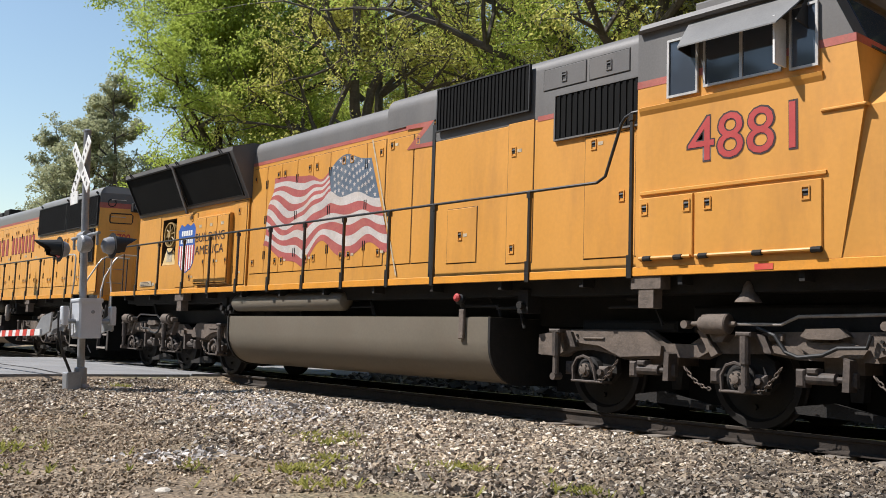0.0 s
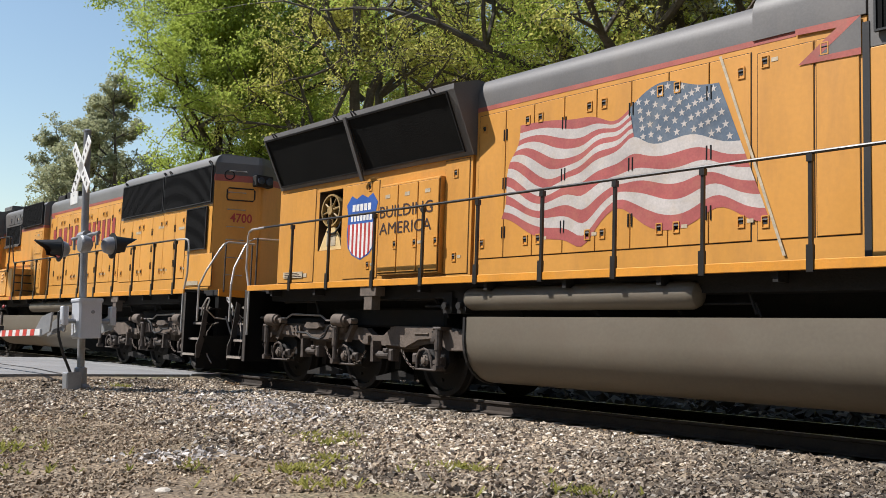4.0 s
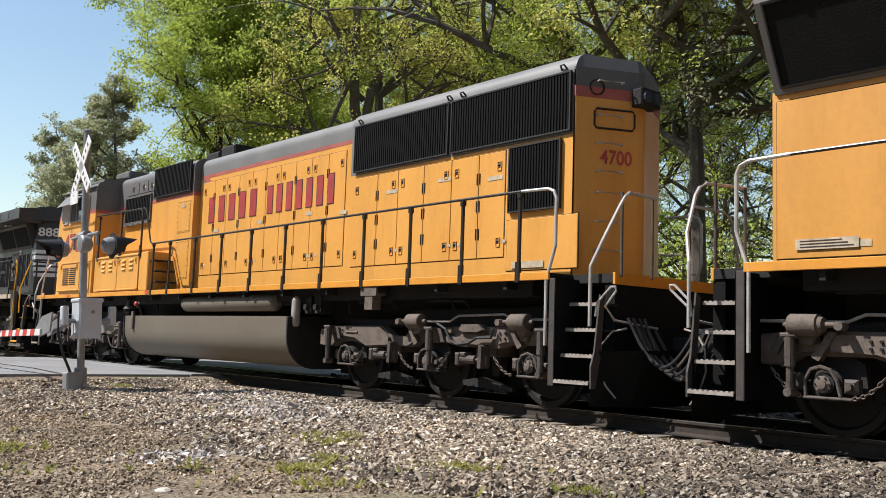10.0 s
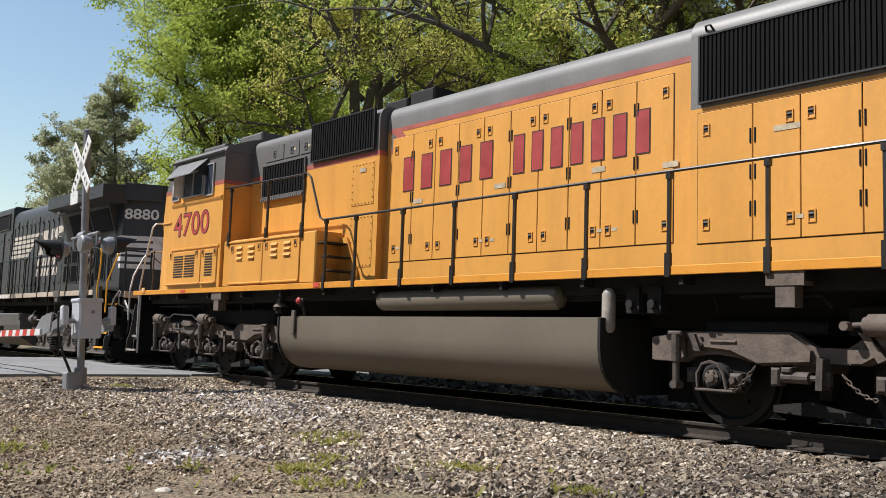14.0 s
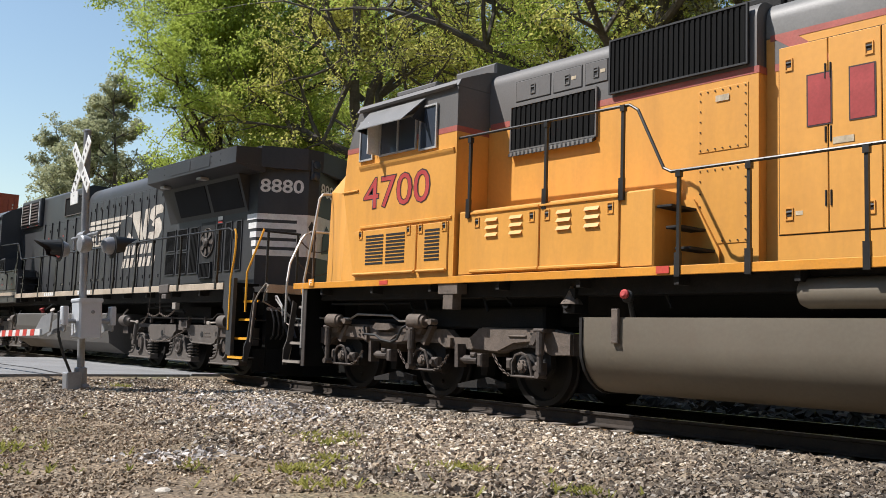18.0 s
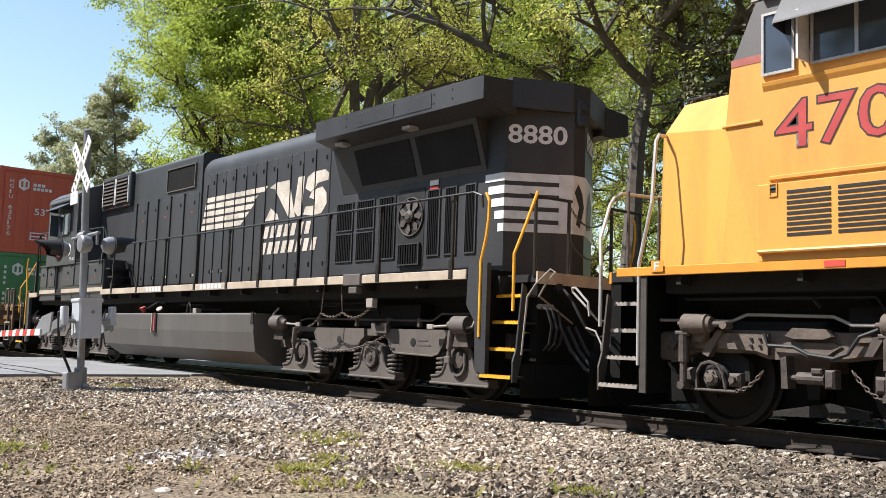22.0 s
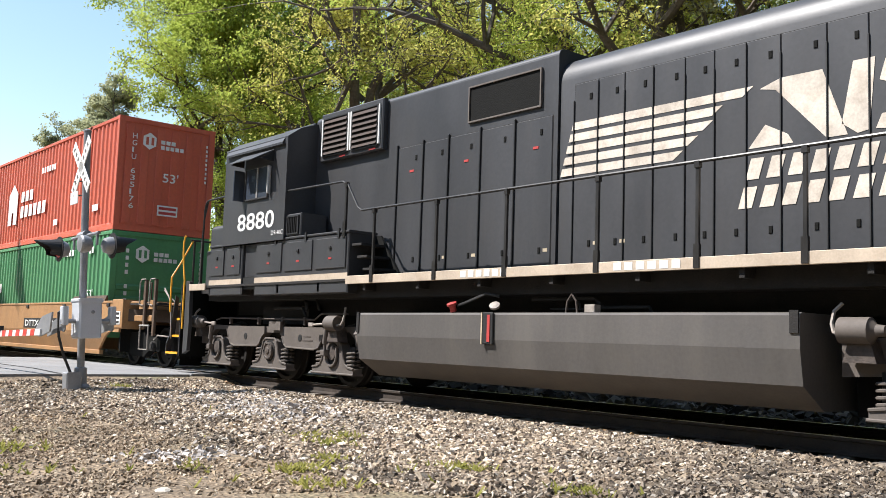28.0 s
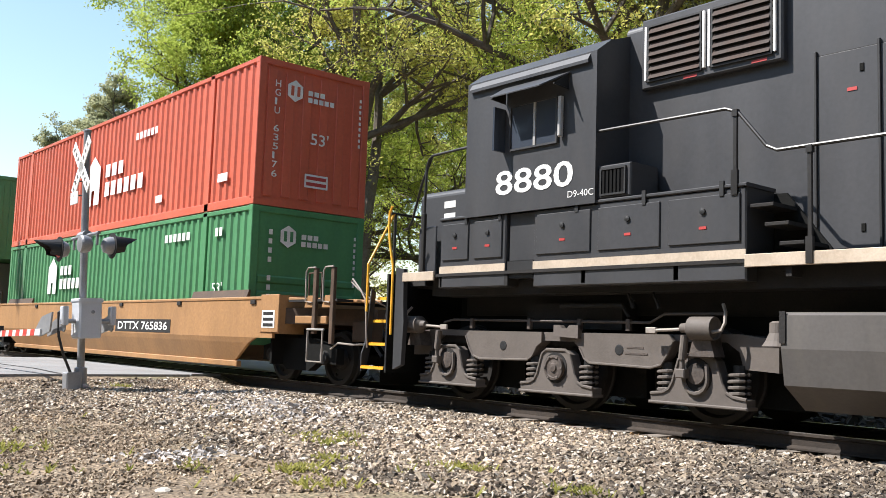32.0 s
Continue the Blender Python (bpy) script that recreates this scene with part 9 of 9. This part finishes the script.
def crossing_signal():
    bx, by = -16.08, -4.17
    gz = ground_height(bx, by)
    sig = new("crossing_signal")
    # the old mast leans a little
    sig.matrix_basis = Matrix.Translation((bx + 0.02, by + 0.025, gz)) @ Matrix.Rotation(radians(-2.4), 4, Vector((-math.sin(YAW), math.cos(YAW), 0)))
    tagged(sig, "grey railway crossing signal mast with white crossbuck and flashing lamps", "crossing signal")

    def piece(name, shape, mat, parent=sig, label="", smooth=False):
        ob = new(name, shape.mesh(name, mat, 0.0, smooth))
        ob.parent = parent
        if label:
            tagged(ob, label)
        return ob
    H = 4.45
    piece("mast", Shape().cyl((0, 0, 0.0), (0, 0, H), 0.062, n=20), GALV, label="galvanised steel mast", smooth=True)
    piece("mast_cap", Shape().lathe((0, 0, H), (0, 0, 1), [(0, 0.07), (0.03, 0.07), (0.05, 0.03)], 14), GALV)
    piece("base_collar", Shape().lathe((0, 0, 0.0), (0, 0, 1), [(0, 0.16), (0.05, 0.16), (0.1, 0.11), (0.36, 0.1), (0.38, 0.07)], 16), GALV)
    piece("junction_base", Shape().cbox(-0.02, 0.22, -0.3, -0.05, -0.02, 0.3, 0.02), GALV, label="grey cast junction base")
    # crossbuck: two crossed boards facing the road
    for a in (45, -45):
        b = piece("crossbuck_board", Shape().cbox(-0.6, 0.6, -0.105, -0.09, -0.11, 0.11, 0.004), WHITE, label="white crossbuck board")
        b.matrix_basis = pose(0.02, 0, 3.82, 0, 0, -2) @ pose(0, 0, 0, 0, a, 0)
        for k in range(8):
            if abs(k - 3.5) < 1:
                continue
            piece("letter_bar", Shape().box(-0.5 + k * 0.14 - 0.025, -0.5 + k * 0.14 + 0.025, -0.109, -0.105, -0.035, 0.035), GREY, b)
    piece("track_count_sign", Shape().cbox(-0.46, -0.1, -0.105, -0.09, 3.2, 3.42, 0.004), WHITE, label="small white sign")
    for z in (3.35, 3.6):
        piece("sign_bracket", Shape().tube([(-0.3, -0.1, z), (0, -0.05, z - 0.02)], 0.012, 6), BLACK)
    # lamp arms and hooded lamps back to back
    zl = 2.42
    piece("cross_arm", Shape().cyl((-0.58, 0, zl + 0.2), (0.68, 0, zl + 0.2), 0.03, n=10).cyl((-0.15, 0, zl + 0.2), (0.15, 0, zl + 0.2), 0.09, n=12), GALV, label="grey lamp arm")
    for x in (-0.5, 0.6):
        for sgn, hooded in (((-1, True),) if x < 0 else ((1, True), (-1, False))):
            yy = sgn * 0.16
            lamp = piece("flashing_lamp", Shape().lathe((x, yy - sgn * 0.08, zl), (0, sgn, 0), [(0, 0.05), (0.04, 0.12), (0.12, 0.15), (0.18, 0.15)], 20), GALV, label="grey round flasher housing", smooth=True)
            piece("lens", Shape().lathe((x, yy + sgn * 0.1, zl), (0, sgn, 0), [(0, 0.15), (0.03, 0.13), (0.045, 0.04)], 20), REFL_RED if hooded else GALV, lamp, "round lens cover")
            if not hooded:
                continue
            piece("background_disc", Shape().lathe((x, yy + sgn * 0.09, zl), (0, sgn, 0), [(0, 0.22), (0.012, 0.22)], 28), BLACK, lamp, "black round backing disc")
            n, v = 16, []
            for end in (0, 1):
                for k in range(n):
                    a = math.radians(-50 + 280 * k / (n - 1))
                    L = 0.0 if end == 0 else 0.18 + 0.24 * max(0.0, math.sin(a))
                    r = 0.17 if end == 0 else 0.14
                    v.append((x + r * math.cos(a), yy + sgn * (0.1 + L), zl + r * math.sin(a)))
            piece("hood", Shape().add(v, [(k, k + 1, n + k + 1, n + k) for k in range(n - 1)]), BLACK, lamp, "long black lamp hood")
        piece("lamp_drop", Shape().cyl((x, 0, zl + 0.2), (x, 0, zl), 0.025, n=8), GALV)
    # gate mechanism, cabinet and counterweight
    box = piece("gate_cabinet", Shape().cbox(0.1, 0.5, -0.22, 0.16, 0.86, 1.5, 0.03), BOX_GREY, label="pale grey gate mechanism cabinet")
    piece("cabinet_lid", Shape().cbox(0.085, 0.515, -0.235, 0.175, 1.46, 1.53, 0.02), BOX_GREY, box)
    piece("cabinet_lock", Shape().lathe((0.5, 0.0, 1.3), (1, 0, 0), [(0, 0.03), (0.02, 0.03), (0.025, 0.01)], 10), GALV, box)
    piece("cabinet_bracket", Shape().box(-0.08, 0.12, -0.1, 0.1, 0.95, 1.4), GALV, box)
    piece("shaft", Shape().cyl((0.3, -0.45, 1.15), (0.3, 0.45, 1.15), 0.04, n=10), GALV)
    for yy in (-0.4, 0.4):
        w = piece("counterweight_arm", Shape().prism_y([(-0.5, 0.9), (-0.5, 1.08), (0.2, 1.26), (0.3, 1.3), (0.36, 1.36), (0.36, 1.0), (0.3, 0.97), (0.2, 1.0)], yy - 0.012, yy + 0.012), GALV, label="grey gate side arm")
        piece("counterweight", Shape().cbox(0.22, 0.38, yy - 0.05, yy + 0.05, 1.08, 1.4, 0.02), BOX_GREY, w)
    piece("conduit", Shape().tube([(0.12, -0.3, 1.4), (0.08, -0.42, 1.3), (0.06, -0.4, 0.9), (0.06, -0.32, 0.6), (0.1, -0.2, 0.28)], 0.024, 8), RUBBER, label="black flexible conduit")
    # the lowered gate arm with red and white stripes
    arm = piece("gate_arm", Shape().prism_x([(-0.6, 0.92), (-0.57, 0.92), (-0.57, 1.03), (-0.6, 1.03)], -9.2, -0.3), WHITE, label="lowered gate arm with red and white stripes")
    for k in range(20):
        x = -0.6 - k * 0.42
        piece("red_stripe", Shape().prism_y([(x, 0.92), (x - 0.21, 0.92), (x - 0.17, 1.03), (x + 0.04, 1.03)], -0.605, -0.6), REFL_RED, arm)
    for x in (-2.6, -4.6, -8.9):
        piece("gate_lamp", Shape().box(x - 0.04, x + 0.04, -0.62, -0.55, 1.03, 1.12), BLACK, arm)
    piece("arm_bracket", Shape().prism_y([(-0.8, 0.93), (-0.4, 0.9), (0.1, 0.98), (0.2, 1.3), (-0.3, 1.24)], -0.57, -0.54), GALV)


crossing_signal()


def weeds():
    rng = np.random.default_rng(21)
    spots = []
    for cx, cy, r, n in ((-7.75, -4.6, 0.2, 70), (-8.05, -4.2, 0.15, 60), (-8.3, -4.5, 0.2, 40), (-6.6, -5.6, 0.22, 80), (-6.9, -5.2, 0.2, 60), (-5.8, -6.0, 0.25, 40), (-16.3, -3.4, 0.2, 70), (-5.95, -4.55, 0.14, 70), (-5.75, -4.45, 0.1, 40),
                         (-4.5, -4.65, 0.15, 70), (-9.2, -7.2, 0.3, 50), (-7.2, -6.3, 0.15, 20), (-8.0, -7.4, 0.3, 20)):
        for _ in range(n // 2):
            spots.append((cx + rng.normal() * r * 0.6, cy + rng.normal() * r * 0.6))
    for _ in range(40):
        spots.append((rng.uniform(-15, -2.5), rng.uniform(-8.5, -3.8)))
    v, f = [], []
    for x, y in spots:
        z = ground_height(x, y)
        for _ in range(4):
            a = rng.uniform(0, 6.28)
            h = rng.uniform(0.02, 0.08)
            dx, dy = math.cos(a) * h * 1.2, math.sin(a) * h * 1.2
            w = rng.uniform(0.007, 0.016)
            o = len(v)
            v += [(x - math.sin(a) * w, y + math.cos(a) * w, z), (x + math.sin(a) * w, y - math.cos(a) * w, z), (x + dx + math.sin(a) * w * 0.4, y + dy - math.cos(a) * w * 0.4, z + h), (x + dx - math.sin(a) * w * 0.4, y + dy + math.cos(a) * w * 0.4, z + h)]
            f.append((o, o + 1, o + 2, o + 3))
    quick_mesh("weeds", np.array(v), np.array(f), GRASS, "sparse green weeds and grass tufts in the gravel", "weeds")


weeds()
pale = Shape().lathe((-6.35, -6.95, ground_height(-6.35, -6.95) - 0.01), (0, 0, 1), [(0, 0.07), (0.018, 0.066), (0.034, 0.035), (0.038, 0.01)], 6)
single("stone", pale, TIE_STONE, "flat pale stone lying on the dirt", "stone")


# ---- motion ----
TRAVEL = [(0.0, 0.0), (1.5, 2.475), (3.5, 5.796), (5.5, 9.134), (7.5, 12.518), (9.5, 15.922), (11.5, 19.32), (13.0, 21.874), (14.5, 24.455), (16.5, 27.87),
          (18.5, 31.297), (20.5, 34.748), (22.5, 38.243), (24.0, 40.864), (25.5, 43.49), (27.5, 46.93), (29.0, 49.484), (30.5, 52.125), (32.0, 54.784)]


def travelled(t):
    return float(np.interp(t, [a for a, _ in TRAVEL], [b for _, b in TRAVEL]))


def motions():
    for ob, x in RIDERS:
        walk(ob, [(t, pose(x + s, 0, 0)) for t, s in TRAVEL])
    for ob, x, z, r in WHEELS:
        rows = []
        for i in range(81):
            t = i * 0.4
            rows.append((t, pose(x, 0, z) @ Matrix.Rotation(travelled(t) / r, 4, "Y")))
        walk(ob, rows)


motions()
